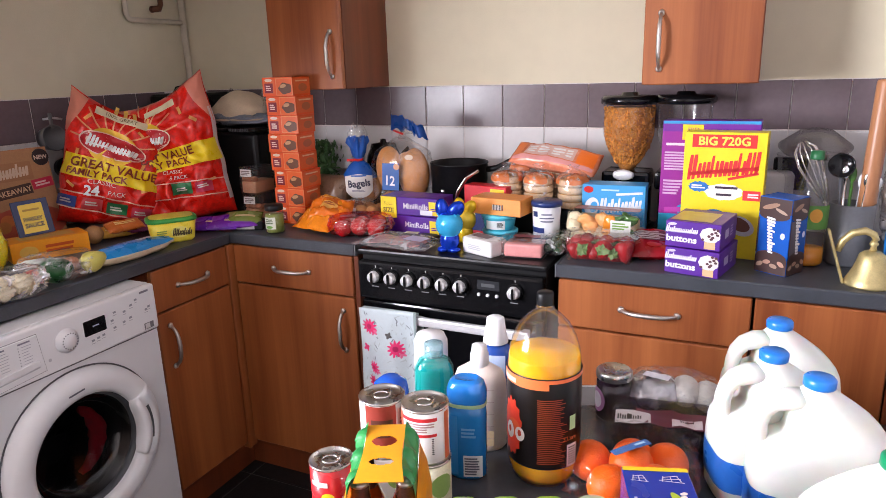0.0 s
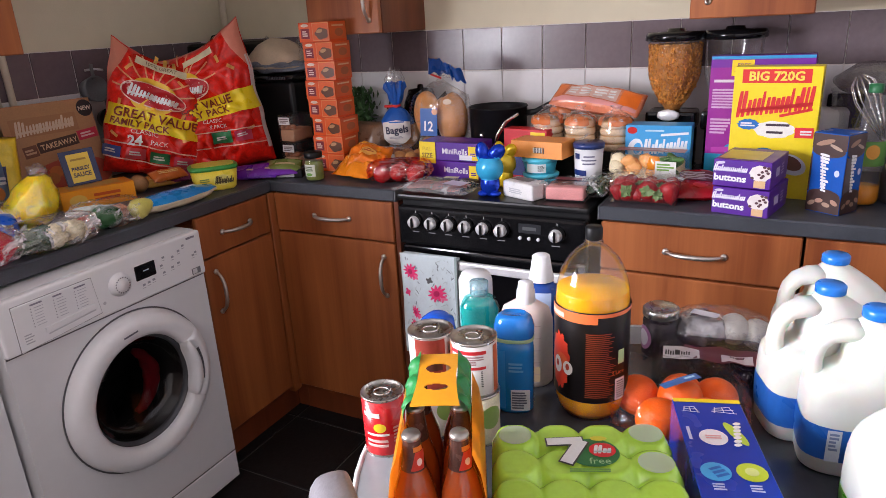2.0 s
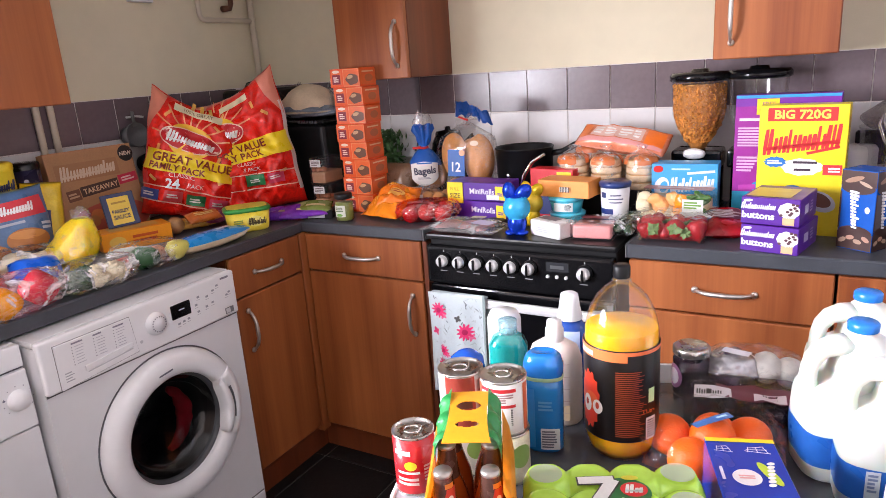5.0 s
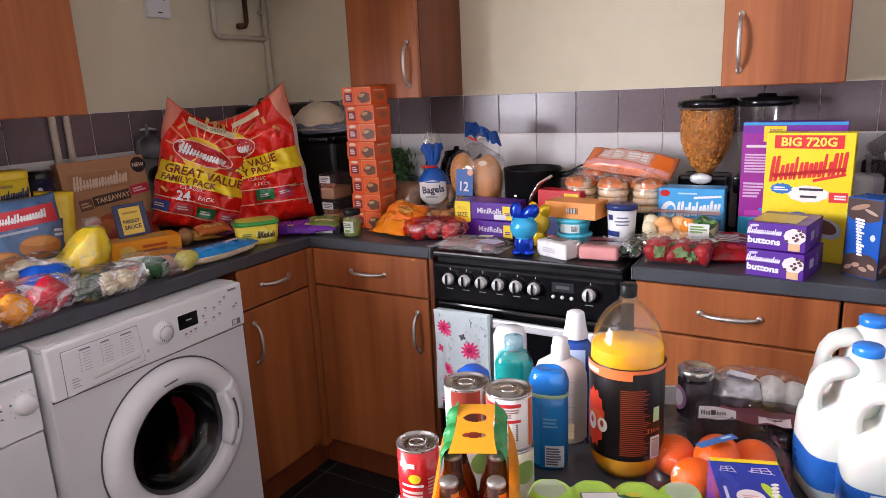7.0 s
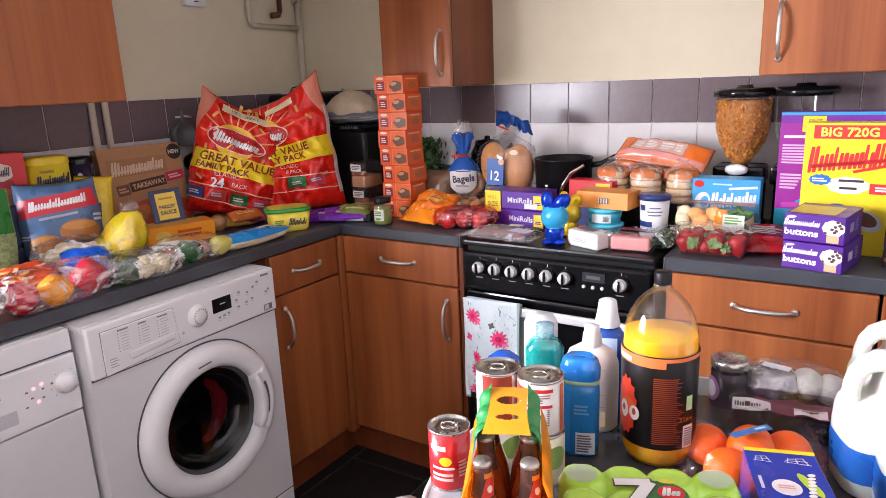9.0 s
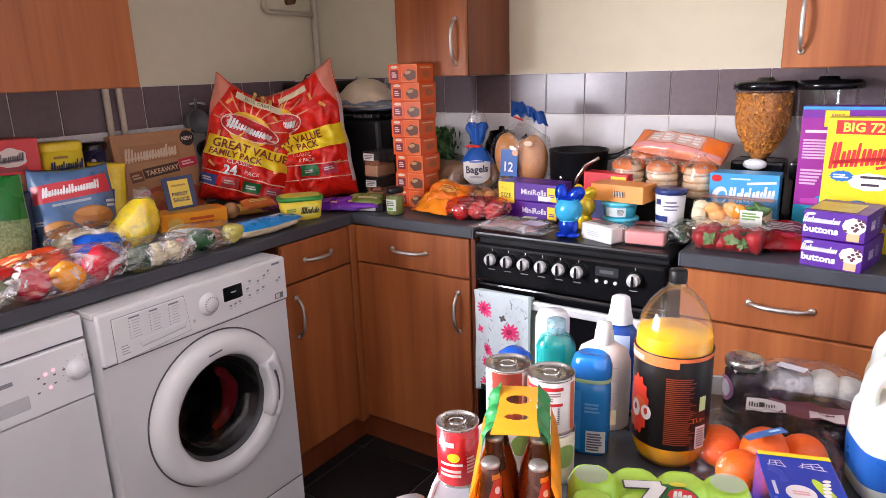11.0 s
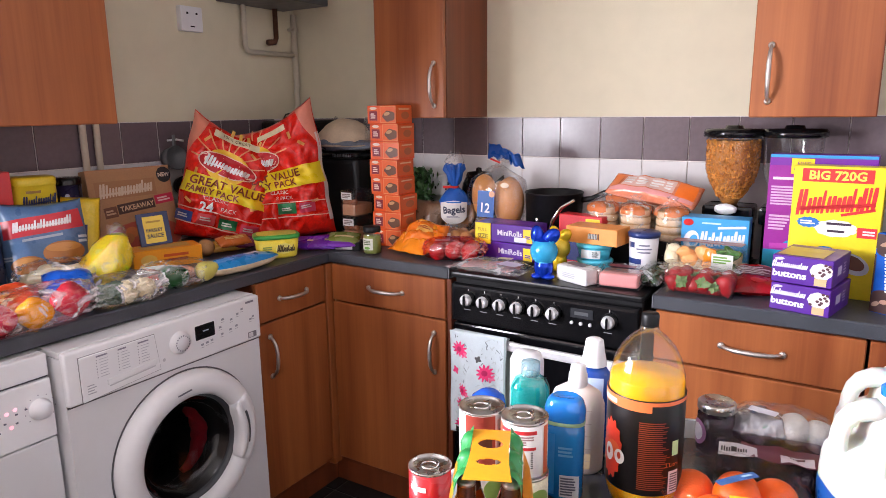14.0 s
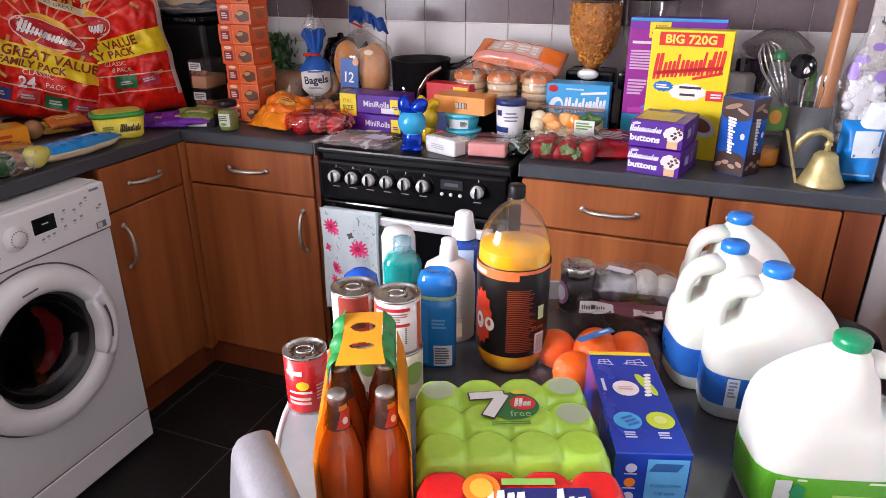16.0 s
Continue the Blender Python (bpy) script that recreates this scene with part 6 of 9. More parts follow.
pr(pc, f, bars(0.05, 0.325, 0.07, 0.02, 2, 9), ink(0.55, 0.3, 0.5), 0.0012)
pr(pc, f, rect(0.0, 0.353, 0.25, 0.008), ink(0.03, 0.3, 0.6), 0.0012)

cc = carton("cereal_box", pose(2.122, -0.352, WT, 0, 0, -5), 0.202, 0.068, 0.335, CARD_YE, "yellow chocolate cereal box with a red weight banner", "cereal box")
f = front(-0.034)
pr(cc, f, rect(-0.002, 0.312, 0.158, 0.034), ink(0.70, 0.03, 0.03))
pr(cc, f, words("BIG 720G", -0.002, 0.312, 0.031, 0, 1.02, 0.0010), ink(0.85, 0.68, 0.1), 0.0014, "lettering")
pr(cc, f, strokes(0.000, 0.248, 0.176, 0.060, 8, 11, 7), ink(0.68, 0.03, 0.035))
pr(cc, f, rect(0.05, 0.222, 0.075, 0.007, turn=14), ink(0.68, 0.03, 0.035))
pr(cc, f, disc(0.005, 0.178, 0.10, 0.046, 26, 2, 0, 9, 0.1), ink(0.82, 0.80, 0.74))
pr(cc, f, bars(0.012, 0.190, 0.056, 0.010, 1, 2), ink(0.05, 0.03, 0.05), 0.0016)
pr(cc, f, bars(0.012, 0.171, 0.050, 0.010, 1, 3), ink(0.05, 0.03, 0.05), 0.0016)
pr(cc, f, disc(-0.058, 0.190, 0.056, 0.030, 26, 2, 0, 11, 0.18), ink(0.02, 0.16, 0.5), 0.0012)
pr(cc, f, bars(-0.058, 0.190, 0.036, 0.012, 2, 1), WHITE_I, 0.002)
pr(cc, f, rect(0.074, 0.172, 0.042, 0.026), ink(0.75, 0.04, 0.05), 0.0012)
pr(cc, f, bars(0.078, 0.172, 0.026, 0.014, 2, 2), WHITE_I, 0.002)
pr(cc, f, disc(-0.045, 0.095, 0.085, 0.060, 26, 2, 10), ink(0.03, 0.13, 0.45), 0.0012)
pr(cc, f, disc(-0.010, 0.105, 0.07, 0.050, 26, 2, -12), ink(0.04, 0.17, 0.52), 0.0014)
pr(cc, f, disc(-0.038, 0.082, 0.05, 0.032, 22, 2), ink(0.62, 0.40, 0.22), 0.0018)
pr(cc, f, disc(0.052, 0.090, 0.075, 0.050, 22, 2, -25), ink(0.6, 0.62, 0.68), 0.0012)
pr(cc, f, disc(0.050, 0.094, 0.058, 0.034, 22, 2, -25), ink(0.16, 0.06, 0.04), 0.0018)
pr(cc, right(0.101), bars(0.0, 0.2, 0.03, 0.15, 9, 5), ink(0.55, 0.4, 0.05))
pr(cc, right(0.101), rect(0.0, 0.29, 0.05, 0.03), ink(0.6, 0.35, 0.02))

# two boxes of chocolate-button cones
def cone_box(m):
    t = carton("chocolate_cone_box", m, 0.132, 0.160, 0.066, CARD_PU, "purple box of chocolate cones with white lettering", "ice cream box", "two purple cone boxes")
    f = front(-0.080)
    pr(t, f, strokes(-0.026, 0.045, 0.078, 0.016, 9, 3, 0), ink(0.72, 0.68, 0.8), 0.001)
    pr(t, f, words("buttons", -0.026, 0.022, 0.022, -1, 1.1, 0.0009), ink(0.82, 0.81, 0.84), 0.001, "lettering")
    pr(t, f, disc(-0.05, 0.058, 0.022, 0.007, 14, 1, 5), ink(0.6, 0.55, 0.7))
    pr(t, f, disc(0.042, 0.038, 0.050, 0.040, 26, 2, 0, 9, 0.08), ink(0.74, 0.68, 0.66))
    pr(t, f, rect(0.042, 0.012, 0.026, 0.018, skew=0.0), ink(0.66, 0.42, 0.22))
    rj = random.Random(2)
    for k in range(9):
        pr(t, f, disc(0.042 + rj.uniform(-0.019, 0.019), 0.038 + rj.uniform(-0.014, 0.016), 0.008, 0.0065, 10, 1), ink(0.10, 0.04, 0.05), 0.0016)
    r_ = right(0.066)
    pr(t, r_, rect(-0.02, 0.034, 0.035, 0.022), ink(0.55, 0.5, 0.66))
    pr(t, r_, bars(0.03, 0.034, 0.03, 0.03, 4, 4), ink(0.4, 0.33, 0.55))
    pr(t, top(0.066), rect(-0.01, -0.01, 0.10, 0.11), ink(0.58, 0.44, 0.10))
    pr(t, top(0.066), disc(0.0, 0.01, 0.05, 0.035), ink(0.62, 0.5, 0.1), 0.0014)
    return t


cb = cone_box(pose(2.088, -0.508, WT, 0, 0, -13))
copy_thing(cb, pose(2.084, -0.505, WT + 0.0685, 0, 0, -11))

# upright ice-cream carton
vn = carton("ice_cream_carton", pose(2.268, -0.478, WT, 0, 0, -32), 0.083, 0.074, 0.192, M("royal_blue_card", (0.010, 0.09, 0.42), 0.24, var=0.06), "upright blue ice-cream carton with a brown top and white script", "ice cream box")
for f, s in ((front(-0.037), 0.083), (right(0.0415), 0.074)):
    pr(vn, f, rect(0.0, 0.172, s * 0.985, 0.036, 2, 1), ink(0.05, 0.022, 0.018))
    pr(vn, f, disc(0.0, 0.150, s * 0.94, 0.030, 30, 2), ink(0.05, 0.022, 0.018), 0.0011)
    pr(vn, f, disc(-s * 0.12, 0.170, s * 0.55, 0.012, 24, 1, 18), ink(0.34, 0.20, 0.13), 0.0016)
    pr(vn, f, disc(s * 0.2, 0.160, s * 0.4, 0.008, 24, 1, -22), ink(0.42, 0.30, 0.22), 0.0016)
    pr(vn, f, rect(0.0, 0.022, s * 0.985, 0.040, 2, 1), ink(0.05, 0.022, 0.018))
    pr(vn, f, disc(0.0, 0.044, s * 0.94, 0.030, 30, 2), ink(0.05, 0.022, 0.018), 0.0011)
    for k in range(4):
        pr(vn, f, disc(s * (-0.33 + 0.22 * k), 0.022 + 0.008 * (k % 2), s * 0.24, 0.011, 18, 1, 30 - 20 * k), ink(0.36 + 0.06 * (k % 2), 0.24, 0.17), 0.0016 + 0.0003 * k)
    pr(vn, f, strokes(-0.004, 0.098, 0.092, 0.020, 6, 5, -84), ink(0.80, 0.80, 0.82), 0.0018, "mark")
    pr(vn, f, disc(s * 0.30, 0.10, 0.012, 0.016), ink(0.55, 0.62, 0.8), 0.0012)
    pr(vn, f, rect(-s * 0.47, 0.095, 0.004, 0.09), ink(0.05, 0.022, 0.018), 0.0012)
pr(vn, right(0.0415), rect(-0.020, 0.095, 0.030, 0.085), ink(0.10, 0.085, 0.10), 0.001)

# squash bottle
bo_ = thing("squash_bottle", pose(2.334, -0.385, WT), "clear drink bottle with a green cap and a little orange squash", "bottle")
part("bottle", lathe([(0, 0), (0.034, 0), (0.039, 0.01), (0.039, 0.06), (0.036, 0.075), (0.039, 0.09), (0.039, 0.17), (0.030, 0.215), (0.014, 0.262), (0.013, 0.275)], 32), PET, bo_, "", True)
part("squash", lathe([(0, 0.003), (0.033, 0.003), (0.037, 0.011), (0.037, 0.045), (0, 0.045)], 28), M("orange_squash", (0.80, 0.30, 0.02), 0.2, var=0.05), bo_, "", True)
part("cap", lathe([(0.0155, 0.272), (0.016, 0.274), (0.016, 0.292), (0, 0.294)], 24), M("green_cap_plastic", (0.02, 0.14, 0.05), 0.35), bo_, "green cap", True)
pr(bo_, round_(0.0392), rect(0, 0.13, 0.12, 0.06, 16, 1), ink(0.12, 0.30, 0.06), name="label")
pr(bo_, round_(0.0392), disc(0.01, 0.135, 0.03, 0.035), ink(0.75, 0.35, 0.05), 0.0014)

# pot of utensils
up = thing("utensil_pot", pose(2.428, -0.345, WT), "dark grey pot full of kitchen utensils", "utensil pot")
part("pot", lathe([(0, 0), (0.046, 0), (0.052, 0.006), (0.052, 0.158), (0.048, 0.158), (0.046, 0.012), (0, 0.01)], 36), M("grey_ceramic", (0.135, 0.14, 0.155), 0.4, var=0.1), up, "", True)
wh = thing("whisk", pose(2.428, -0.322, WT + 0.02, -6, -24, 0), "steel balloon whisk leaning in the utensil pot", "whisk")
part("handle", tube([(0, 0, 0), (0, 0, 0.14)], 0.007, 10), CHROME, wh, "", True)
for k in range(6):
    a = math.pi * k / 6
    part("wire", tube([(math.cos(a) * s * w, math.sin(a) * s * w, z) for s, w, z in ((1, 0.004, 0.14), (1, 0.018, 0.19), (1, 0.03, 0.25), (1, 0.026, 0.29), (1, 0.01, 0.31), (-1, 0.01, 0.31), (-1, 0.026, 0.29), (-1, 0.03, 0.25), (-1, 0.018, 0.19), (-1, 0.004, 0.14))], 0.0016, 6), CHROME, wh, "", True)
la = thing("ladle", pose(2.412, -0.33, WT + 0.02, 4, -5, 0), "dark ladle standing in the utensil pot", "ladle")
part("handle", tube([(0, 0, 0), (0, 0, 0.21)], 0.005, 8), DARKGREY, la, "", True)
part("bowl", moved(lathe([(0, -0.02), (0.018, -0.015), (0.03, 0.0), (0.031, 0.003), (0.028, 0.0), (0, -0.016)], 24), Matrix.Translation((0, -0.008, 0.235)) @ Matrix.Rotation(radians(70), 4, "X")), BLACK, la, "", True)
for k, (dx, h, c) in enumerate(((0.02, 0.19, CHROME), (0.0, 0.2, GRFOOD), (0.012, 0.185, PLASTIC_W), (-0.012, 0.205, CHROME), (0.03, 0.18, CHROME))):
    solo("kitchen_utensil", join(tube([(0, 0, 0), (0.002 * k, 0, h)], 0.0035, 8), moved(blob(1, k, 0.05, 2, (0.009, 0.003, 0.02)), Matrix.Translation((0.002 * k, 0, h + 0.015)))), c, pose(2.418 + dx, -0.352 + 0.008 * (k % 3), WT + 0.015, 0, 4 * dx * 50, 0), "thin handled utensil standing in the grey pot", "utensil", "utensils in the pot", True)
solo("rolling_pin", lathe([(0, 0), (0.019, 0.002), (0.021, 0.008), (0.021, 0.440), (0.019, 0.447), (0, 0.449)], 28), wood("pale_beech", (0.50, 0.24, 0.115), (0.38, 0.16, 0.07)), pose(2.455, -0.340, WT + 0.013, -1, 1.5, 0), "plain wooden rolling pin standing in the utensil pot", "rolling pin", "", True)
# clear plastic tubs behind
gb = thing("clear_tub", pose(2.345, -0.12, WT + 0.001), "stack of clear plastic tubs and lids behind the utensils", "plastic tub")
part("tub", lathe([(0, 0), (0.08, 0), (0.088, 0.02), (0.092, 0.24), (0.096, 0.25)], 32), clear("scratched_plastic", 0.12, (0.9, 0.9, 0.92), 0.4, 30, 0.12, (0.55, 0.55, 0.58)), gb, "", True)
part("lid", moved(lathe([(0, 0), (0.085, 0.0), (0.095, 0.012), (0.085, 0.02), (0.05, 0.05), (0, 0.06)], 32), Matrix.Translation((0, 0, 0.262)) @ Matrix.Rotation(radians(14), 4, "X")), clear("smoky_plastic", 0.14, (0.7, 0.68, 0.68), 0.3, 30, 0.1, (0.5, 0.48, 0.47)), gb, "", True)
part("dark_lid", box(-0.10, -0.01, 0.02, 0.05, 0.14, 0.235, 0.006), BLACK_M, gb)
solo("storage_tin", lathe([(0, 0), (0.055, 0), (0.057, 0.005), (0.057, 0.19), (0.05, 0.20), (0, 0.2)], 30), M("white_tin", (0.60, 0.59, 0.56), 0.4, var=0.05), pose(2.245, -0.13, WT), "off-white round storage tin behind the cereal", "tin", "", True)

# brass bell on its bracket
BRASS = M("worn_brass", (0.56, 0.46, 0.22), 0.48, 0.75, var=0.22, scale=40, bump=0.2, bscale=120)
be = thing("brass_bell", pose(2.458, -0.525, WT), "worn brass bell with its curved bracket standing on the worktop", "bell")
part("bell", lathe([(0.047, 0.004), (0.052, 0.0), (0.053, 0.004), (0.046, 0.018), (0.037, 0.036), (0.031, 0.055), (0.027, 0.072), (0.018, 0.080), (0.0, 0.083)], 40), BRASS, be, "", True)
part("crown", lathe([(0, 0.082), (0.008, 0.083), (0.006, 0.092), (0.010, 0.098), (0.006, 0.106), (0, 0.108)], 16), BRASS, be, "", True)
part("arm", tube([(0.004, 0.0, 0.106), (-0.002, 0.0, 0.120), (-0.02, 0.0, 0.128), (-0.045, 0.002, 0.120), (-0.062, 0.004, 0.100), (-0.070, 0.004, 0.075)], [0.007, 0.008, 0.009, 0.009, 0.008, 0.007], 12, 1.0), BRASS, be, "curved brass arm", True)
part("back_plate", moved(box(-0.006, 0.0, -0.012, 0.012, 0.0, 0.135, 0.002), Matrix.Translation((-0.050, 0.0, 0.0)) @ Matrix.Rotation(radians(-18), 4, "Y")), BRASS, be)
part("clapper", lathe([(0, 0.003), (0.008, 0.008), (0.008, 0.016), (0.003, 0.022), (0, 0.06)], 12), BRASS, be, "", True)

# hanging clear bag of white lumps, blue bag of flour
wb = thing("hanging_bag", pose(2.545, -0.300, 0.938), "clear bag of white marshmallows hanging from a wall hook", "sweet bag")
rj = random.Random(8)
for k in range(46):
    z = rj.uniform(0.03, 0.20)
    s = np.interp(z, (0, 0.05, 0.14, 0.22), (0.012, 0.034, 0.044, 0.03))
    part("marshmallow", moved(blob(0.014, k, 0.15, 2), Matrix.Translation((rj.uniform(-s, s), rj.uniform(-s, 0.3 * s) * 0.6, z))), M_MM if k else M("white_sweet", (0.80, 0.79, 0.82), 0.7, var=0.03), wb, "", True)
    M_MM = bpy.data.materials["white_sweet"]
mass = lathe([(0, 0.006), (0.016, 0.012), (0.034, 0.05), (0.046, 0.10), (0.050, 0.15), (0.044, 0.19), (0.025, 0.212), (0, 0.218)], 40, 1, 0.6)
bmesh.ops.subdivide_edges(mass, edges=mass.edges[:], cuts=1, use_grid_fill=True)
for v in mass.verts:
    v.co += v.co.xy.to_3d() * (0.22 * noise.noise(v.co * 45) + 0.12 * noise.noise(v.co * 110))
part("sweets", mass, M_MM, wb, "heaped white sweets", True)
sk = lathe([(0, 0), (0.02, 0.006), (0.048, 0.06), (0.060, 0.15), (0.056, 0.20), (0.045, 0.25), (0.026, 0.30), (0.012, 0.335), (0.02, 0.345)], 30, 1, 0.62)
for v in sk.verts:
    v.co += v.co.xy.to_3d() * 0.18 * noise.noise(v.co * 26)
part("bag", sk, FILM2, wb, "", True)
for k, (x, z, w, h) in enumerate(((-0.035, 0.215, 0.03, 0.045), (0.03, 0.205, 0.035, 0.03), (-0.02, 0.245, 0.035, 0.022), (0.01, 0.275, 0.03, 0.02))):
    pr(wb, lambda a, b, o: (a, -0.036 + 0.25 * (b - 0.2) * 0.8 - o + 6 * a * a, b), disc(x, z, w, h, 18, 2), ink(0.33, 0.2, 0.6), name="violet_print")
part("hook", tube([(0.045, 0.05, 0.318), (0.03, 0.02, 0.322), (0.01, 0.0, 0.33), (0.004, -0.004, 0.345)], 0.0035, 8), CHROME, wb, "", True)
fb, f = sack("flour_bag", pose(2.535, -0.462, WT, 0, 0, -4), 0.092, 0.150, 0.085, foil("azure_film", (0.008, 0.20, 0.60), 0.32, 0.3), 61, "blue flour bag with a white label and folded white top", "food bag", 0.011)
pr(fb, f, rect(0.012, 0.098, 0.06, 0.062, 6, 6), ink(0.62, 0.68, 0.74), 0.0012, "label")
pr(fb, f, bars(0.0, 0.025, 0.08, 0.008, 1, 2), ink(0.3, 0.5, 0.75), 0.0012)
tpf = pillow(0.06, 0.075, 0.03, 62, 0.008)
bag(fb, lambda a, b, o: (tpf(a, b, o)[0] + 0.012 + 0.25 * b, tpf(a, b, o)[1] - 0.012, tpf(a, b, o)[2] + 0.118), 0.06, 0.075, M("white_bag_top", (0.72, 0.76, 0.80), 0.4, var=0.08, bump=0.4, bscale=60), "folded_top", 14)

# ---- left-hand worktop, from the corner towards the window ----
CR = M("red_crisp_film", (0.70, 0.014, 0.007), 0.27, var=0.32, scale=11, bump=0.5, bscale=45, spec=0.5)
YB = ink(0.88, 0.66, 0.02, 0.3)
FACE = 47


def crisps(m, w, h, seed, label, shift, slant, zs, zb, tr, ew):
    th, g = sack("crisp_multipack", m, w, h, 0.16, CR, seed, label, "crisp bag", 0.019, 0.035, "two crisp multipacks", slant=slant, fold=0.8, n=52)
    # orange-gold sun with rays, red emblem and yellow value band
    for k in range(9):
        t = radians(10 + 20 * k)
        if abs(shift + 0.115 * math.cos(t) * ew / 0.37) > w / 2 - 0.035:
            continue
        pr(th, g, rect(shift + 0.115 * math.cos(t) * ew / 0.37, zs + 0.10 * math.sin(t), 0.08, 0.005, 8, 1, turn=math.degrees(t)), ink(0.80, 0.34, 0.16), 0.0024, "ray")
    pr(th, g, disc(shift, zs, ew * 0.52, h * 0.30, 32, 10, -6), ink(0.85, 0.50, 0.03), 0.005, "sun")
    pr(th, g, disc(shift, zs, ew * 0.70, h * 0.200, 32, 8, turn=-8), ink(0.80, 0.55, 0.45), 0.0072, "emblem_rim")
    pr(th, g, disc(shift, zs, ew * 0.67, h * 0.182, 32, 8, turn=-8), ink(0.50, 0.010, 0.016), 0.0085, "emblem")
    pr(th, g, grow(strokes(shift, zs, ew * 0.52, h * 0.085, 7, 9, -8)), WHITE_I, 0.0115)
    pr(th, g, rect(0.0, zb, w * 0.97, 0.068, 34, 12, turn=tr), YB, 0.006, "value_band")
    for k, (x, z, t) in enumerate(((-0.10, 0.34, 50), (0.11, 0.33, -40), (-0.13, 0.23, 80), (0.12, 0.21, 70), (-0.05, 0.37, 60), (0.07, 0.37, 100), (0.13, 0.13, 20), (-0.14, 0.13, 140))):
        pr(th, g, rect(x * w / 0.37, z, 0.026, 0.010, 4, 2, turn=t), ink(0.78, 0.36, 0.10), 0.0024, "chip_print")
    for sx in (-1, 1):
        tri = bmesh.new()
        tri.faces.new([tri.verts.new((sx * w * x, h * z, 0)) for x, z in ((0.497, 0.995), (0.30, 0.985), (0.36, 0.86), (0.44, 0.76), (0.49, 0.70))])
        for _ in range(3):
            grow(tri)
        pr(th, g, tri, ink(0.72, 0.25, 0.17), 0.0024, "pale_corner")
    return th, g, tr


def grow(bm, n=2):
    """Finer faces, so that broad letters follow a bulging bag."""
    bmesh.ops.triangulate(bm, faces=bm.faces[:])
    for _ in range(n):
        bmesh.ops.subdivide_edges(bm, edges=[e for e in bm.edges if e.calc_length() > 0.009], cuts=1)
        bmesh.ops.triangulate(bm, faces=bm.faces[:])
    return bm


DKR = ink(0.22, 0.03, 0.015)
c1, g, tr = crisps(pose(0.190, -0.742, WT + 0.030, -9, 12, FACE), 0.300, 0.400, 71, "large red multipack bag of crisps with a yellow value band", 0, -0.22, 0.262, 0.178, -7, 0.300)
pr(c1, g, grow(words("GREAT VALUE", 0.012, 0.190, 0.040, tr, 1.05, 0.0008)), DKR, 0.0105, "lettering")
pr(c1, g, grow(words("FAMILY PACK", -0.035, 0.165, 0.030, tr, 1.0, 0.0008)), DKR, 0.0105, "lettering")
pr(c1, g, grow(words("CLASSIC", -0.02, 0.140, 0.022, -4)), ink(0.8, 0.66, 0.62), 0.0115, "lettering")
pr(c1, g, grow(words("24", -0.05, 0.112, 0.046, -3, 1, 0.0014)), WHITE_I, 0.0115, "lettering")
pr(c1, g, grow(words("PACK", 0.025, 0.108, 0.021, -5)), ink(0.8, 0.7, 0.66), 0.0115, "lettering")
for x, z, c in ((-0.125, 0.074, (0.03, 0.06, 0.25)), (-0.045, 0.068, (0.6, 0.05, 0.06)), (0.03, 0.060, (0.02, 0.18, 0.06)), (0.105, 0.052, (0.6, 0.05, 0.10))):
    pr(c1, g, rect(x, z, 0.062, 0.036, 8, 4, turn=-5), ink(*c), 0.0065, "flavour_badge")
    pr(c1, g, bars(x, z, 0.042, 0.016, 2, 3, -5), ink(0.65, 0.65, 0.6), 0.0085)
pr(c1, g, rect(0.0, 0.092, 0.31, 0.004, 22, 1, turn=-6), ink(0.75, 0.45, 0.35), 0.006)
pr(c1, g, rect(0.0, 0.040, 0.31, 0.004, 22, 1, turn=-6), ink(0.75, 0.45, 0.35), 0.006)
pr(c1, g, rect(0.02, 0.368, 0.17, 0.026, 16, 4, turn=-3), ink(0.72, 0.62, 0.42), 0.007, "ribbon")
pr(c1, g, grow(words("100% GREAT", 0.02, 0.369, 0.019, -3)), ink(0.15, 0.08, 0.03), 0.0095, "lettering")
for k, (x, z) in enumerate(((0.0, 0.400), (0.03, 0.396), (0.06, 0.39))):
    pr(c1, g, rect(x, z, 0.012, 0.030, 3, 4, turn=10 * k - 10), ink(0.75, 0.42, 0.06), 0.003, "chip_print")
c2, g, tr = crisps(pose(0.334, -0.514, WT + 0.012, -5, -7, 40), 0.340, 0.440, 72, "large red multipack bag of crisps tucked behind another", -0.076, 0.30, 0.305, 0.222, 3, 0.268)
pr(c2, g, grow(words("GREAT VALUE", -0.029, 0.235, 0.036, tr, 1.0, 0.0008)), DKR, 0.0105, "lettering")
pr(c2, g, grow(words("FAMILY PACK", -0.035, 0.206, 0.033, tr, 1.0, 0.0008)), DKR, 0.0105, "lettering")
pr(c2, g, grow(words("CLASSIC", -0.005, 0.178, 0.018, -3)), ink(0.75, 0.6, 0.58), 0.0115, "lettering")
pr(c2, g, grow(words("8 PACK", 0.012, 0.157, 0.018, -3)), ink(0.78, 0.66, 0.64), 0.0115, "lettering")
pr(c2, g, rect(0.014, 0.116, 0.066, 0.040, 8, 4, turn=-4), ink(0.02, 0.18, 0.06), 0.0065, "flavour_badge")
pr(c2, g, rect(0.088, 0.110, 0.058, 0.036, 8, 4, turn=-4), ink(0.52, 0.03, 0.08), 0.0065, "flavour_badge")
for x in (0.014, 0.088):
    pr(c2, g, bars(x, 0.114, 0.042, 0.014, 2, 3), ink(0.65, 0.62, 0.6), 0.0085)
for z in (0.140, 0.086):
    pr(c2, g, rect(0.0, z, 0.32, 0.0035, 18, 1, turn=-4), ink(0.75, 0.45, 0.35), 0.006)
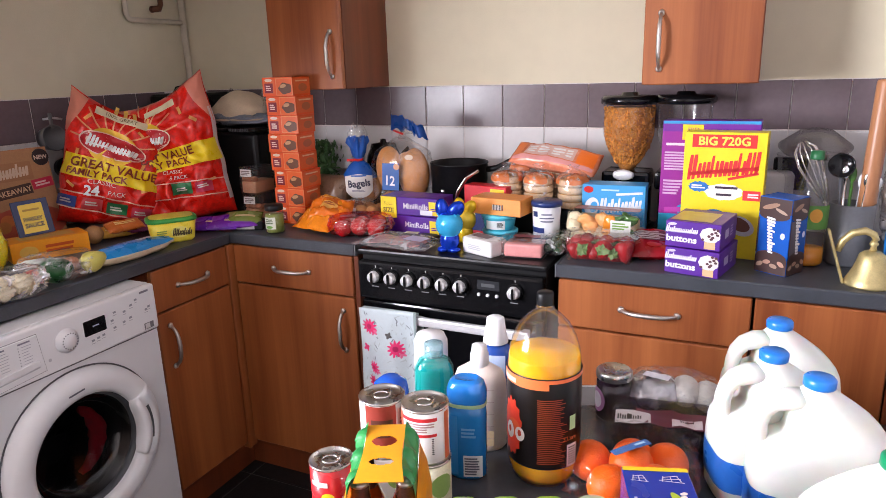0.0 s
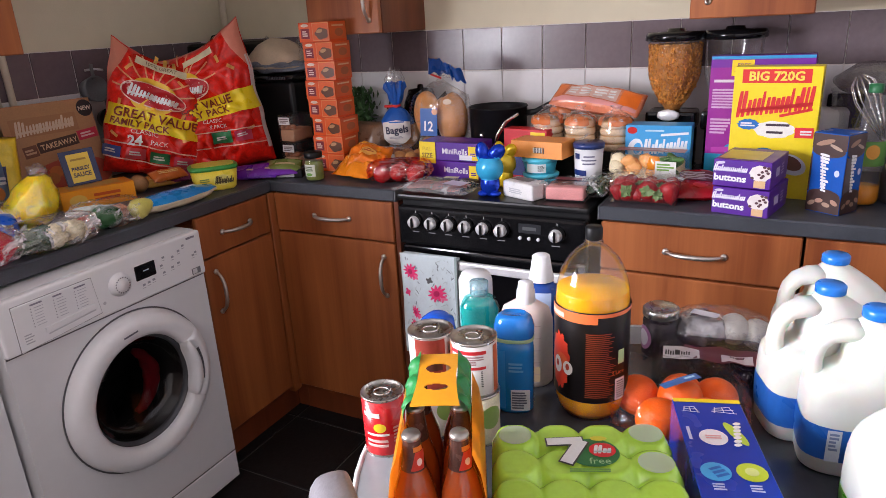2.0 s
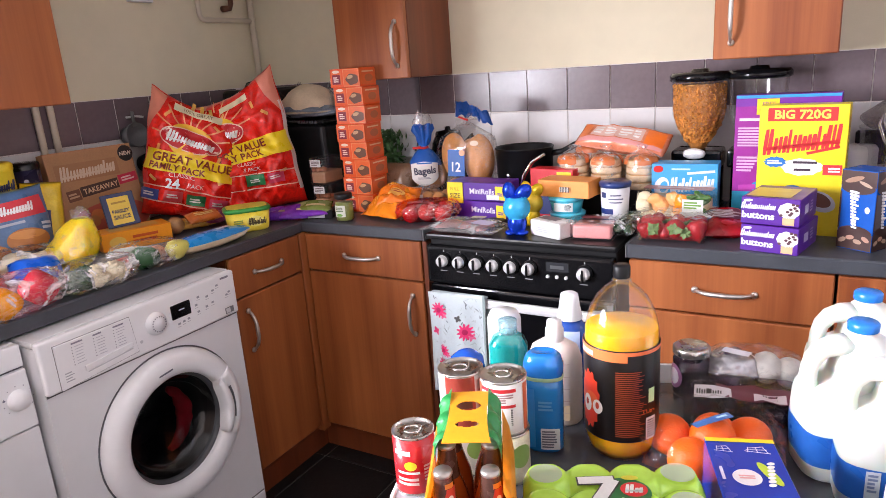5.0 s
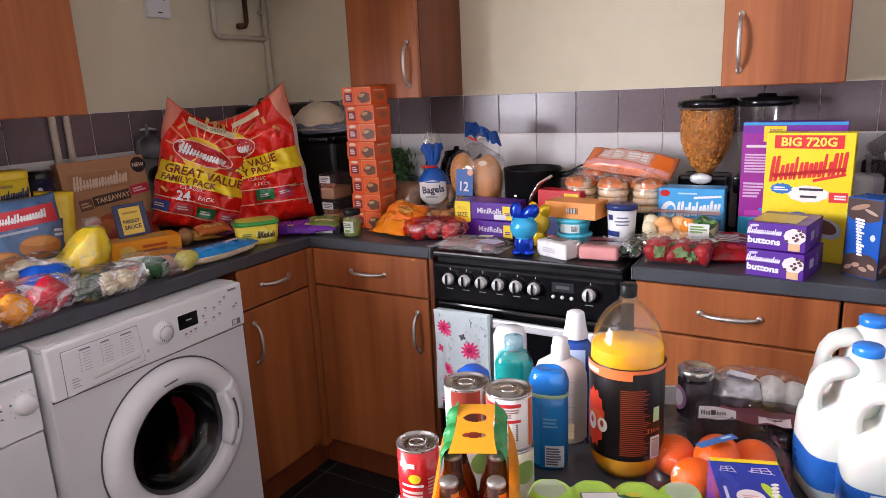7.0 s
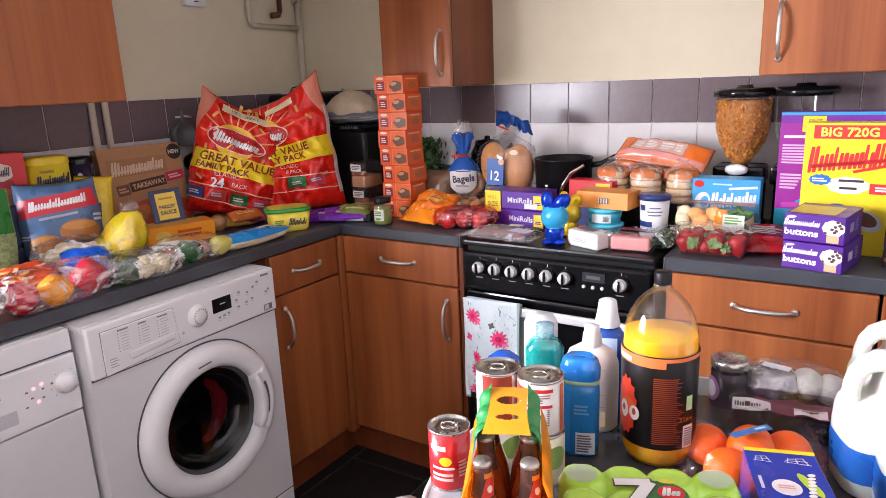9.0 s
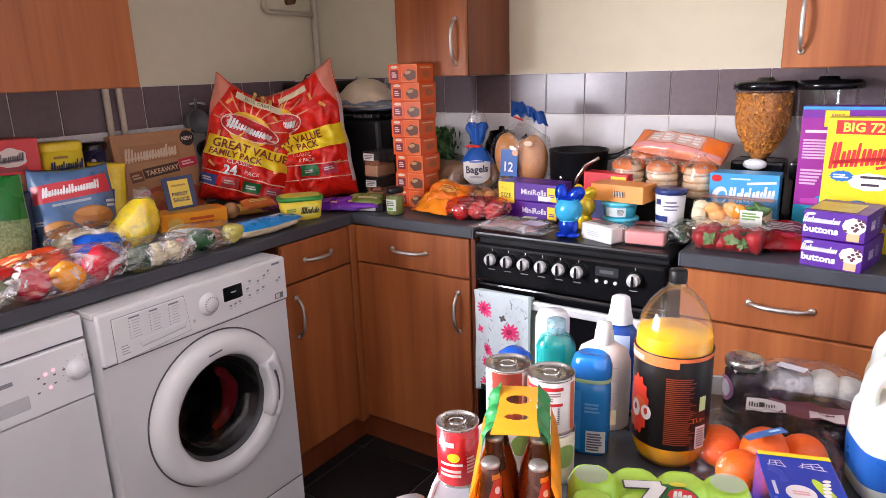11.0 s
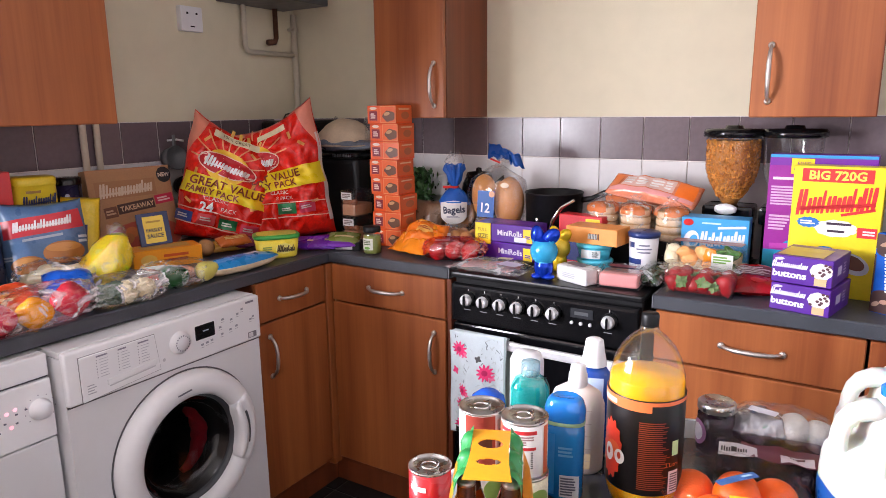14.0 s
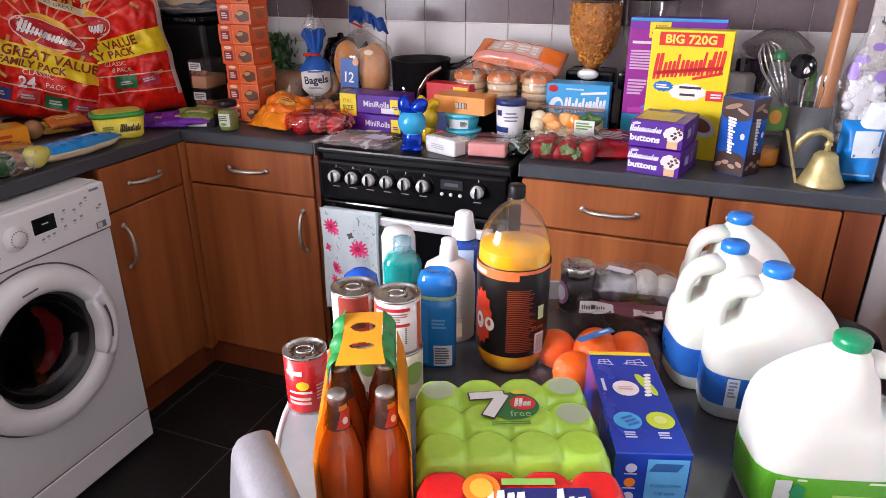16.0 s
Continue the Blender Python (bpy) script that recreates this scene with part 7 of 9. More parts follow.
pr(c2, g, rect(0.0, 0.40, 0.11, 0.022, 10, 4, turn=6), ink(0.70, 0.58, 0.38), 0.003, "ribbon")
pr(c2, g, rect(0.164, 0.20, 0.012, 0.30, 2, 20), ink(0.74, 0.62, 0.58), 0.003, "pale_seam")

# margarine tub
mt = thing("margarine_tub", pose(0.485, -0.735, WT, 0, 0, 52), "yellow margarine tub with a green-rimmed lid", "food tub")
part("tub", lathe([(0, 0), (0.060, 0), (0.066, 0.006), (0.074, 0.066), (0, 0.066)], 40, 1, 0.72, 4.0), M("yellow_tub", (0.80, 0.66, 0.06), 0.3, var=0.1, scale=30), mt, "", True)
part("lid", lathe([(0.0755, 0.0662), (0.078, 0.068), (0.078, 0.076), (0.072, 0.080), (0, 0.080)], 40, 1, 0.72, 4.0), M("green_lid", (0.04, 0.30, 0.05), 0.35), mt, "green lid", True)
part("lid_print", lathe([(0.066, 0.0802), (0.066, 0.0812), (0, 0.0812)], 40, 1, 0.72, 4.0), M("lid_yellow", (0.72, 0.62, 0.08), 0.35, var=0.2, scale=20), mt)
mtf = lambda a, b, o: (a, -0.047 - 0.09 * b - o, b)
pr(mt, mtf, disc(0.020, 0.034, 0.055, 0.036, 22, 2), ink(0.82, 0.74, 0.2))
pr(mt, mtf, strokes(0.026, 0.034, 0.058, 0.024, 6, 15, 0), ink(0.08, 0.06, 0.02), 0.0016)
pr(mt, mtf, bars(-0.035, 0.034, 0.03, 0.02, 3, 2), ink(0.25, 0.35, 0.08))

# chocolate bars, snack bars
for k, (x, y, rz, col) in enumerate(((0.545, -0.605, 24, (0.10, 0.012, 0.30)), (0.605, -0.572, 34, (0.16, 0.02, 0.36)), (0.625, -0.545, 30, (0.17, 0.22, 0.05)))):
    th, f = sack("chocolate_bar", pose(x, y - 0.02, WT + 0.012 + 0.006 * k, -72, 0, rz), 0.17 if k < 2 else 0.13, 0.078, 0.028, foil("bar_wrapper", col), 80 + k, "shiny wrapped chocolate bar lying on the worktop", "chocolate bar", 0.003, group="loose chocolate bars", heavy=0.0)
    pr(th, f, bars(0.01, 0.03, 0.07, 0.018, 1, k), ink(0.55, 0.42, 0.25), 0.001)
for k, (x, y, rz, col) in enumerate(((0.31, -0.80, 58, (0.62, 0.33, 0.06)), (0.335, -0.775, 40, (0.22, 0.03, 0.12)), (0.36, -0.80, 75, (0.55, 0.14, 0.03)))):
    th, f = sack("snack_bar", pose(x, y, WT + 0.014 + 0.012 * k, -62, 0, rz), 0.12, 0.05, 0.03, foil("snack_wrapper", col), 84 + k, "small crinkled snack bar wrapper in gold and plum", "snack bar", 0.005, group="heap of snack bars", heavy=0.0)
    pr(th, f, bars(0, 0.026, 0.07, 0.016, 2, k), ink(0.7, 0.5, 0.2), 0.001)
# onion behind the snack bars
solo("onion", blob(0.030, 5, 0.08, 3), M("onion_skin", (0.42, 0.22, 0.09), 0.4, var=0.2, scale=40), pose(0.265, -0.855, WT + 0.028), "brown onion lying behind the snack bars", "onion", "", True)

# measuring cups on the wall
mc = thing("measuring_cups", pose(WX + 0.012, -0.70, 1.06, 0, 0, 90), "grey measuring cups hanging from a hook on the tiles", "measuring cups")
GREYCUP = M("grey_cup_plastic", (0.15, 0.16, 0.17), 0.4, var=0.1)
for k, (dx, z, r) in enumerate(((-0.02, 0.165, 0.046), (0.012, 0.06, 0.040), (0.03, 0.0, 0.04))):
    part("cup", moved(lathe([(0, 0), (r * 0.8, 0), (r, 0.05), (r * 0.93, 0.05), (r * 0.75, 0.006), (0, 0.006)], 28), Matrix.Translation((dx, -0.012 * k, z)) @ Matrix.Rotation(radians(82), 4, "X")), GREYCUP if k != 1 else BLACK_M, mc, "", True)
    part("handle", box(dx - 0.006 + 0.01, dx + 0.006 + 0.01, -0.03, -0.022, z + r * 0.8, z + r + 0.045, 0.002), GREYCUP, mc)
part("hook", tube([(-0.02, 0.0, 0.235), (0.0, -0.03, 0.238), (0.03, -0.03, 0.232)], 0.004, 8), PLASTIC_W, mc, "", True)

# pizza box against the wall
pz = carton("pizza_box", pose(0.055, -0.962, WT, -9, 0, 86), 0.300, 0.042, 0.305, KRAFT, "brown card pizza box leaning on the wall", "pizza box")
f = front(-0.021)
pr(pz, f, rect(-0.02, 0.235, 0.215, 0.058), ink(0.36, 0.17, 0.075))
pr(pz, f, strokes(-0.02, 0.235, 0.19, 0.044, 9, 7, 3), ink(0.66, 0.52, 0.40), 0.0014)
pr(pz, f, disc(0.125, 0.272, 0.055, 0.055), BLACK_I)
pr(pz, f, words("NEW", 0.125, 0.272, 0.019, 0, 1, 0.0006), ink(0.7, 0.6, 0.5), 0.0016, "lettering")
pr(pz, f, rect(0.005, 0.172, 0.135, 0.034, turn=5), ink(0.055, 0.022, 0.015))
pr(pz, f, words("TAKEAWAY", 0.008, 0.172, 0.024, 5, 0.95, 0.0005), ink(0.66, 0.45, 0.28), 0.0016, "lettering")
pr(pz, f, rect(-0.087, 0.160, 0.045, 0.036, turn=5), ink(0.16, 0.06, 0.03))
pr(pz, f, bars(-0.087, 0.160, 0.035, 0.02, 2, 1, 5), ink(0.5, 0.32, 0.2), 0.0016)
pr(pz, f, rect(0.110, 0.188, 0.07, 0.032, turn=5), ink(0.55, 0.02, 0.06))
pr(pz, f, bars(0.110, 0.188, 0.05, 0.018, 2, 1, 5), ink(0.75, 0.5, 0.5), 0.0016)
pr(pz, f, disc(0.02, 0.062, 0.28, 0.12, 30, 2), ink(0.42, 0.07, 0.04))
rj = random.Random(6)
for k in range(11):
    pr(pz, f, disc(rj.uniform(-0.09, 0.13), rj.uniform(0.025, 0.10), 0.045, 0.038, 18, 1), ink(0.45 + 0.1 * (k % 2), 0.06 + 0.05 * (k % 3), 0.04), 0.0014 + 0.0003 * k)
# sauce sachet, orange carton
ps = carton("sauce_sachet", pose(0.225, -1.012, WT + 0.062, -14, -3, 66), 0.098, 0.010, 0.108, M("navy_sachet", (0.012, 0.022, 0.09), 0.35, var=0.1), "navy and yellow packet of parsley sauce mix", "sauce packet")
pr(ps, front(-0.005), rect(0.0, 0.052, 0.064, 0.088), ink(0.80, 0.56, 0.05))
pr(ps, front(-0.005), words("PARSLEY", 0.0, 0.050, 0.0155, 0, 0.85, 0.0006), ink(0.03, 0.03, 0.05), 0.0016, "lettering")
pr(ps, front(-0.005), words("SAUCE", 0.0, 0.031, 0.0185, 0, 0.9, 0.0006), ink(0.03, 0.03, 0.05), 0.0016, "lettering")
pr(ps, front(-0.005), bars(0.0, 0.078, 0.045, 0.010, 1, 2), ink(0.45, 0.25, 0.02), 0.0016)
oc = carton("orange_carton", pose(0.250, -1.005, WT, 0, 0, 68), 0.212, 0.10, 0.060, M("amber_card", (0.88, 0.33, 0.012), 0.36, var=0.06), "flat orange food carton lying on the worktop", "food box")
pr(oc, front(-0.05), bars(0.035, 0.030, 0.10, 0.03, 2, 4), ink(0.62, 0.08, 0.01))
pr(oc, front(-0.05), disc(-0.06, 0.028, 0.05, 0.035), ink(0.82, 0.5, 0.1))
pr(oc, top(0.060), rect(0.0, 0.0, 0.15, 0.06), ink(0.75, 0.42, 0.12))

# frozen and dry goods along the wall
carton("grocery_carton", pose(0.035, -1.450, WT, 0, 0, 84), 0.175, 0.11, 0.205, KRAFT, "plain brown grocery carton under a cake box", "carton")
kp = carton("cake_box", pose(0.035, -1.448, WT + 0.2055, 0, 0, 80), 0.172, 0.10, 0.122, M("bright_red_card", (0.60, 0.018, 0.022), 0.35, var=0.05), "red cake box with a cream shield badge", "cake box")
f = front(-0.05)
pr(kp, f, disc(0.012, 0.070, 0.085, 0.060, 30, 2, 0, 6, 0.12), ink(0.68, 0.56, 0.50))
pr(kp, f, strokes(0.012, 0.070, 0.064, 0.026, 7, 8, 4), ink(0.08, 0.05, 0.06), 0.0016)
pr(kp, f, rect(0.012, 0.038, 0.075, 0.014), ink(0.28, 0.02, 0.03), 0.0012)
pr(kp, f, disc(0.0, 0.012, 0.15, 0.022, 22, 1), ink(0.45, 0.18, 0.10))
pr(kp, lambda a, b, o: (-0.086 - o, a, b), disc(0.0, 0.06, 0.05, 0.055, 22, 1), ink(0.62, 0.5, 0.48))
nq = thing("cocoa_tub", pose(0.045, -1.290, WT, 0, 0, 78), "tall yellow cocoa powder tub with navy lettering marks", "food tub")
part("tub", lathe([(0, 0), (0.058, 0), (0.060, 0.006), (0.060, 0.28), (0, 0.28)], 36, 1, 0.8, 4.0), M("cocoa_yellow", (0.83, 0.65, 0.04), 0.35, var=0.05), nq, "", True)
part("lid", lathe([(0.061, 0.2805), (0.062, 0.283), (0.062, 0.300), (0.057, 0.305), (0, 0.305)], 36, 1, 0.8, 4.0), M("lid_gold", (0.80, 0.60, 0.03), 0.35), nq, "yellow lid", True)
pr(nq, front(-0.0485), strokes(0.004, 0.236, 0.09, 0.030, 7, 12, 6), ink(0.02, 0.03, 0.10), 0.001)
pr(nq, front(-0.0485), rect(-0.01, 0.262, 0.04, 0.008), ink(0.35, 0.2, 0.03))
pr(nq, front(-0.0485), disc(0.0, 0.185, 0.09, 0.05, 22, 1), ink(0.55, 0.22, 0.06))
cnv = thing("drink_canister", pose(0.035, -1.180, WT), "dark navy drinks canister with a black lid", "canister")
part("can", lathe([(0, 0), (0.042, 0), (0.042, 0.27), (0, 0.27)], 32), M("navy_tin", (0.018, 0.016, 0.05), 0.3, var=0.15), cnv, "", True)
part("lid", lathe([(0.0435, 0.2702), (0.0435, 0.288), (0.04, 0.292), (0, 0.292)], 32), BLACK, cnv, "", True)
pr(cnv, round_(0.042, radians(60)), disc(0, 0.235, 0.014, 0.018, 12, 1), ink(0.5, 0.5, 0.6))

be_, f = sack("pudding_bag", pose(0.200, -1.352, WT, -10, 0, 64), 0.215, 0.240, 0.10, foil("slate_blue_film", (0.085, 0.16, 0.30), 0.3, 0.3), 91, "slate-blue bag of frozen batter puddings with a red banner", "frozen food bag", 0.007, 0.01)
pr(be_, f, rect(0.0, 0.178, 0.20, 0.052, 14, 6, turn=6), ink(0.55, 0.025, 0.04), 0.0015, "banner")
pr(be_, f, grow(strokes(0.0, 0.180, 0.15, 0.026, 10, 13, 6)), ink(0.76, 0.72, 0.72), 0.003)
pr(be_, f, bars(0.012, 0.142, 0.13, 0.012, 1, 3, 6), ink(0.35, 0.40, 0.48), 0.002)
for x, z, w in ((0.045, 0.094, 0.105), (-0.045, 0.064, 0.088)):
    pr(be_, f, disc(x, z, w, w * 0.62, 24, 4), ink(0.40, 0.15, 0.035), 0.002, "pudding_print")
    pr(be_, f, disc(x, z + w * 0.14, w * 0.85, w * 0.24, 24, 3), ink(0.55, 0.24, 0.06), 0.003, "pudding_print")
pr(be_, f, bars(-0.09, 0.088, 0.035, 0.016, 2, 4), ink(0.55, 0.62, 0.7), 0.002)
pr(be_, f, bars(0.10, 0.128, 0.03, 0.026, 2, 4), ink(0.6, 0.66, 0.72), 0.002)
yp_, f = sack("snack_packet", pose(0.115, -1.215, WT, -8, 6, 60), 0.11, 0.235, 0.05, foil("navy_yellow_film", (0.80, 0.56, 0.03), 0.3), 93, "tall yellow and navy food packet between other bags", "food packet", 0.007)
pr(yp_, f, rect(-0.01, 0.11, 0.06, 0.08, 6, 6), ink(0.02, 0.03, 0.12), 0.001)
sack("snack_packet", pose(0.155, -1.51, WT, -8, 0, 66), 0.12, 0.19, 0.05, foil("navy_film", (0.012, 0.022, 0.07), 0.3), 94, "dark navy food packet between the frozen bags", "food packet", 0.007)
pe, f = sack("herb_bag", pose(0.250, -1.640, WT, -10, 0, 64), 0.250, 0.255, 0.11, M("pale_green_herb", (0.24, 0.33, 0.15), 0.5, var=0.75, scale=120, bump=1.0, bscale=190), 95, "clear bag of chopped green herbs with a green top", "frozen food bag", 0.006, 0.0)
pr(pe, f, rect(0.0, 0.195, 0.246, 0.115, 22, 10), M("green_bag_film", (0.012, 0.16, 0.025), 0.28, var=0.12, bump=0.3, bscale=60), 0.006, "green_top")
pr(pe, f, rect(-0.01, 0.128, 0.095, 0.072, 10, 8, turn=10), ink(0.55, 0.60, 0.55), 0.008, "label")
pr(pe, f, bars(-0.01, 0.138, 0.06, 0.026, 2, 2, 10), ink(0.16, 0.25, 0.2), 0.0095)
pr(pe, f, rect(-0.01, 0.106, 0.09, 0.005, 8, 1, turn=10), ink(0.1, 0.35, 0.25), 0.0095)
pt_ = thing("pink_bottle", pose(0.02, -1.60, WT), "slim pink bottle standing at the back of the worktop", "bottle")
part("bottle", lathe([(0, 0), (0.03, 0), (0.033, 0.01), (0.033, 0.18), (0.014, 0.22), (0.014, 0.25), (0, 0.25)], 28), M("pink_plastic", (0.55, 0.32, 0.33), 0.35), pt_, "", True)

# fruit and vegetables along the front edge
yb = thing("knotted_bag", pose(0.325, -1.285, WT, 0, 0, 40), "knotted clear bag of yellow potatoes", "vegetable bag")
YFOOD = M("yellow_film_food", (0.95, 0.72, 0.03), 0.25, var=0.2, scale=22, bump=0.4, bscale=60, sss=0.5)
kb = lathe([(0, 0), (0.052, 0.0), (0.066, 0.015), (0.071, 0.035), (0.069, 0.055), (0.062, 0.08), (0.053, 0.10), (0.043, 0.12), (0.032, 0.138), (0.018, 0.15)], 72)
for v in kb.verts:
    v.co += v.co.xy.to_3d() * (0.22 * noise.noise(v.co * 22) + 0.14 - 0.34 * abs(noise.noise(Vector((v.co.x * 19, v.co.y * 19, v.co.z * 24)))))
    v.co.x += 0.42 * v.co.z
kf = kb.copy()
for v in kf.verts:
    v.co += v.co.xy.to_3d() * (0.03 + 0.06 * noise.noise(v.co * 30)) + Vector((0, 0, 0.002))
part("bag", kb, YFOOD, yb, "", True)
part("film", kf, CLEARER, yb, "clear crinkled film", True)
kn = blob(1, 6, 0.5, 3, (0.024, 0.018, 0.022), 3)
part("knot", moved(kn, Matrix.Translation((0.068, 0.0, 0.158))), FILM2, yb, "", True)
cw = thing("cheese_bag", pose(0.300, -1.372, WT, 0, 0, 58), "clear bag of pale grated cheese lying flat", "cheese bag")
part("cheese", moved(blob(1, 7, 0.30, 4, (0.095, 0.052, 0.040), 3), Matrix.Translation((0, 0, 0.038))), CREAM, cw, "", True)
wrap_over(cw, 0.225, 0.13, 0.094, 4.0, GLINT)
sn_, f = sack("snack_bag", pose(0.430, -1.585, WT + 0.014, -74, 0, 70), 0.17, 0.12, 0.05, foil("red_snack_film", (0.55, 0.07, 0.02), 0.3), 97, "red and orange snack bag lying on the worktop", "snack bag", 0.006, heavy=0.0)
for k in range(18):
    pr(sn_, f, disc(random.Random(k).uniform(-0.07, 0.07), random.Random(k + 50).uniform(0.015, 0.10), 0.030, 0.016, 16, 2, 40 * k, 3 + k % 3, 0.4), ink(0.66, (0.06, 0.26, 0.45)[k % 3], (0.02, 0.05, 0.30)[k % 3]), 0.001 + 0.0002 * k)
sack("snack_bag", pose(0.435, -1.420, WT + 0.012, -62, 0, 66), 0.12, 0.11, 0.045, foil("bright_blue_film", (0.01, 0.10, 0.55), 0.3), 98, "bright blue snack bag lying on the worktop", "snack bag", 0.006, heavy=0.0)


def pepper(material, parent, x, y, r, seed):
    bm = bmesh.new()
    bmesh.ops.create_uvsphere(bm, u_segments=28, v_segments=18, radius=1)
    for v in bm.verts:
        a = math.atan2(v.co.y, v.co.x)
        k = (1 + 0.09 * math.cos(4 * a + seed)) * (1 + 0.05 * noise.noise(v.co * 2 + Vector((seed, 0, 0))))
        v.co = Vector((v.co.x * r * k, v.co.y * r * k, r * (v.co.z * 0.95 - 0.18 * math.exp(-6 * (v.co.x ** 2 + v.co.y ** 2)) * (v.co.z > 0))))
    p = part("pepper", moved(bm, Matrix.Translation((x, y, r * 0.95)) @ Euler((0.4 * seed, 0.8, seed)).to_matrix().to_4x4()), material, parent, "", True)
    return p


PK_RED = M("pepper_red", (0.50, 0.012, 0.035), 0.17, var=0.15, scale=14)
PK_OR = M("pepper_orange", (0.85, 0.33, 0.006), 0.17, var=0.1, scale=14)
pp = thing("pepper_pack", pose(0.560, -1.572, WT, 0, 0, 72), "clear wrapped pack of red and orange peppers", "vegetable pack")
pepper(PK_RED, pp, -0.080, -0.037, 0.040, 1)
pepper(PK_OR, pp, -0.006, -0.014, 0.038, 2)
pepper(PK_RED, pp, 0.082, 0.042, 0.043, 3)
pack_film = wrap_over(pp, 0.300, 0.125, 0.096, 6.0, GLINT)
pack_film.matrix_basis = Matrix.Rotation(radians(26), 4, "Z")
br = thing("broccoli_pack", pose(0.558, -1.352, WT, 0, 0, 80), "clear wrapped pack of broccoli and cauliflower florets", "vegetable pack")
rj = random.Random(9)
for k in range(9):
    x = -0.062 + 0.0155 * k
    fl = blob(0.026, k + 20, 0.45, 4, (1, 0.9, 0.9), 6)
    part("floret", moved(fl, Matrix.Translation((x, rj.uniform(-0.02, 0.012), 0.030 + 0.006 * (k % 2)))), BROC if k and k < 4 else (M("broccoli_green", (0.05, 0.10, 0.05), 0.8, var=0.4, scale=70, bump=1.0, bscale=200) if k == 0 else CREAM), br, "", True)
    BROC = bpy.data.materials["broccoli_green"]
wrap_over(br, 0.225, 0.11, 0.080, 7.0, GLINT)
vm = thing("vegetable_mix", pose(0.530, -1.172, WT, 0, 0, 66), "clear pack with an avocado, pear and salad pieces", "vegetable pack")
part("avocado", moved(blob(0.035, 2, 0.06, 3, (1.2, 0.95, 0.95)), Matrix.Translation((-0.01, -0.025, 0.033))), M("avocado_skin", (0.012, 0.07, 0.018), 0.3, var=0.3, scale=40, bump=0.5, bscale=120), vm, "", True)
part("pear", moved(lathe([(0, 0), (0.018, 0.003), (0.029, 0.02), (0.028, 0.036), (0.018, 0.055), (0.008, 0.066), (0, 0.068)], 24), Matrix.Translation((0.052, -0.02, 0.028)) @ Matrix.Rotation(radians(70), 4, "Y")), M("pear_skin", (0.50, 0.45, 0.10), 0.35, var=0.15, scale=40), vm, "", True)
part("radish", moved(blob(0.026, 3, 0.2, 3, (1.3, 1, 0.8)), Matrix.Translation((-0.055, -0.012, 0.024))), M("radish_skin", (0.58, 0.10, 0.08), 0.35, var=0.3, scale=40), vm, "", True)
part("salad_leaf", moved(blob(0.032, 5, 0.4, 3, (1.5, 0.9, 0.5), 3), Matrix.Translation((0.02, 0.025, 0.03))), M("peach_flesh", (0.62, 0.28, 0.16), 0.5, var=0.25, scale=40), vm, "", True)
part("leaf", moved(blob(0.03, 6, 0.4, 3, (1.6, 0.7, 0.3), 3), Matrix.Translation((-0.045, 0.03, 0.05))), M("pale_leaf_white", (0.62, 0.66, 0.58), 0.5, var=0.15), vm, "", True)
wrap_over(vm, 0.195, 0.11, 0.078, 9.0)
fp = thing("rice_packet", pose(0.535, -0.950, WT, 0, 0, 87), "flat blue printed packet with pale food showing at its edge", "food packet")
part("food", moved(blob(1, 17, 0.12, 4, (0.150, 0.052, 0.024), 3), Matrix.Translation((0, 0, 0.022))), M("pale_oat", (0.64, 0.54, 0.36), 0.7, var=0.15, scale=50, bump=0.4), fp, "", True)
sh_ = blob(1, 17, 0.12, 4, (0.152, 0.0535, 0.0255), 3)
bmesh.ops.bisect_plane(sh_, geom=sh_.verts[:] + sh_.edges[:] + sh_.faces[:], plane_co=(0, 0, 0.002), plane_no=(0, 0.05, 1), clear_inner=True)
part("blue_film", moved(sh_, Matrix.Translation((0, 0, 0.0225))), foil("azure_packet", (0.015, 0.22, 0.55), 0.28, 0.3), fp, "", True)
pr(fp, top(0.0485), rect(0.05, -0.005, 0.05, 0.018, turn=3), ink(0.55, 0.68, 0.78))
pr(fp, top(0.0485), rect(-0.03, 0.002, 0.03, 0.012, turn=3), ink(0.02, 0.12, 0.4))
lf = thing("salad_bag", pose(0.525, -1.790, WT, 0, 0, 75), "clear bag of pale green salad leaves with a red band", "salad bag")
for k in range(7):
    part("leaf", moved(blob(0.045, k + 40, 0.5, 3, (1.3, 0.8, 0.4), 3), Matrix.Translation((rj.uniform(-0.07, 0.07), rj.uniform(-0.03, 0.03), rj.uniform(0.02, 0.06))) @ Matrix.Rotation(rj.uniform(-0.6, 0.6), 4, "X")), PALEGR, lf, "", True)
part("band", moved(blob(1, 50, 0.2, 3, (0.085, 0.055, 0.014), 3), Matrix.Translation((0.03, -0.01, 0.078))), RED_I, lf, "red printed band", True)
wrap_over(lf, 0.22, 0.14, 0.10, 11.0, GLINT)

# ---- on the table ----


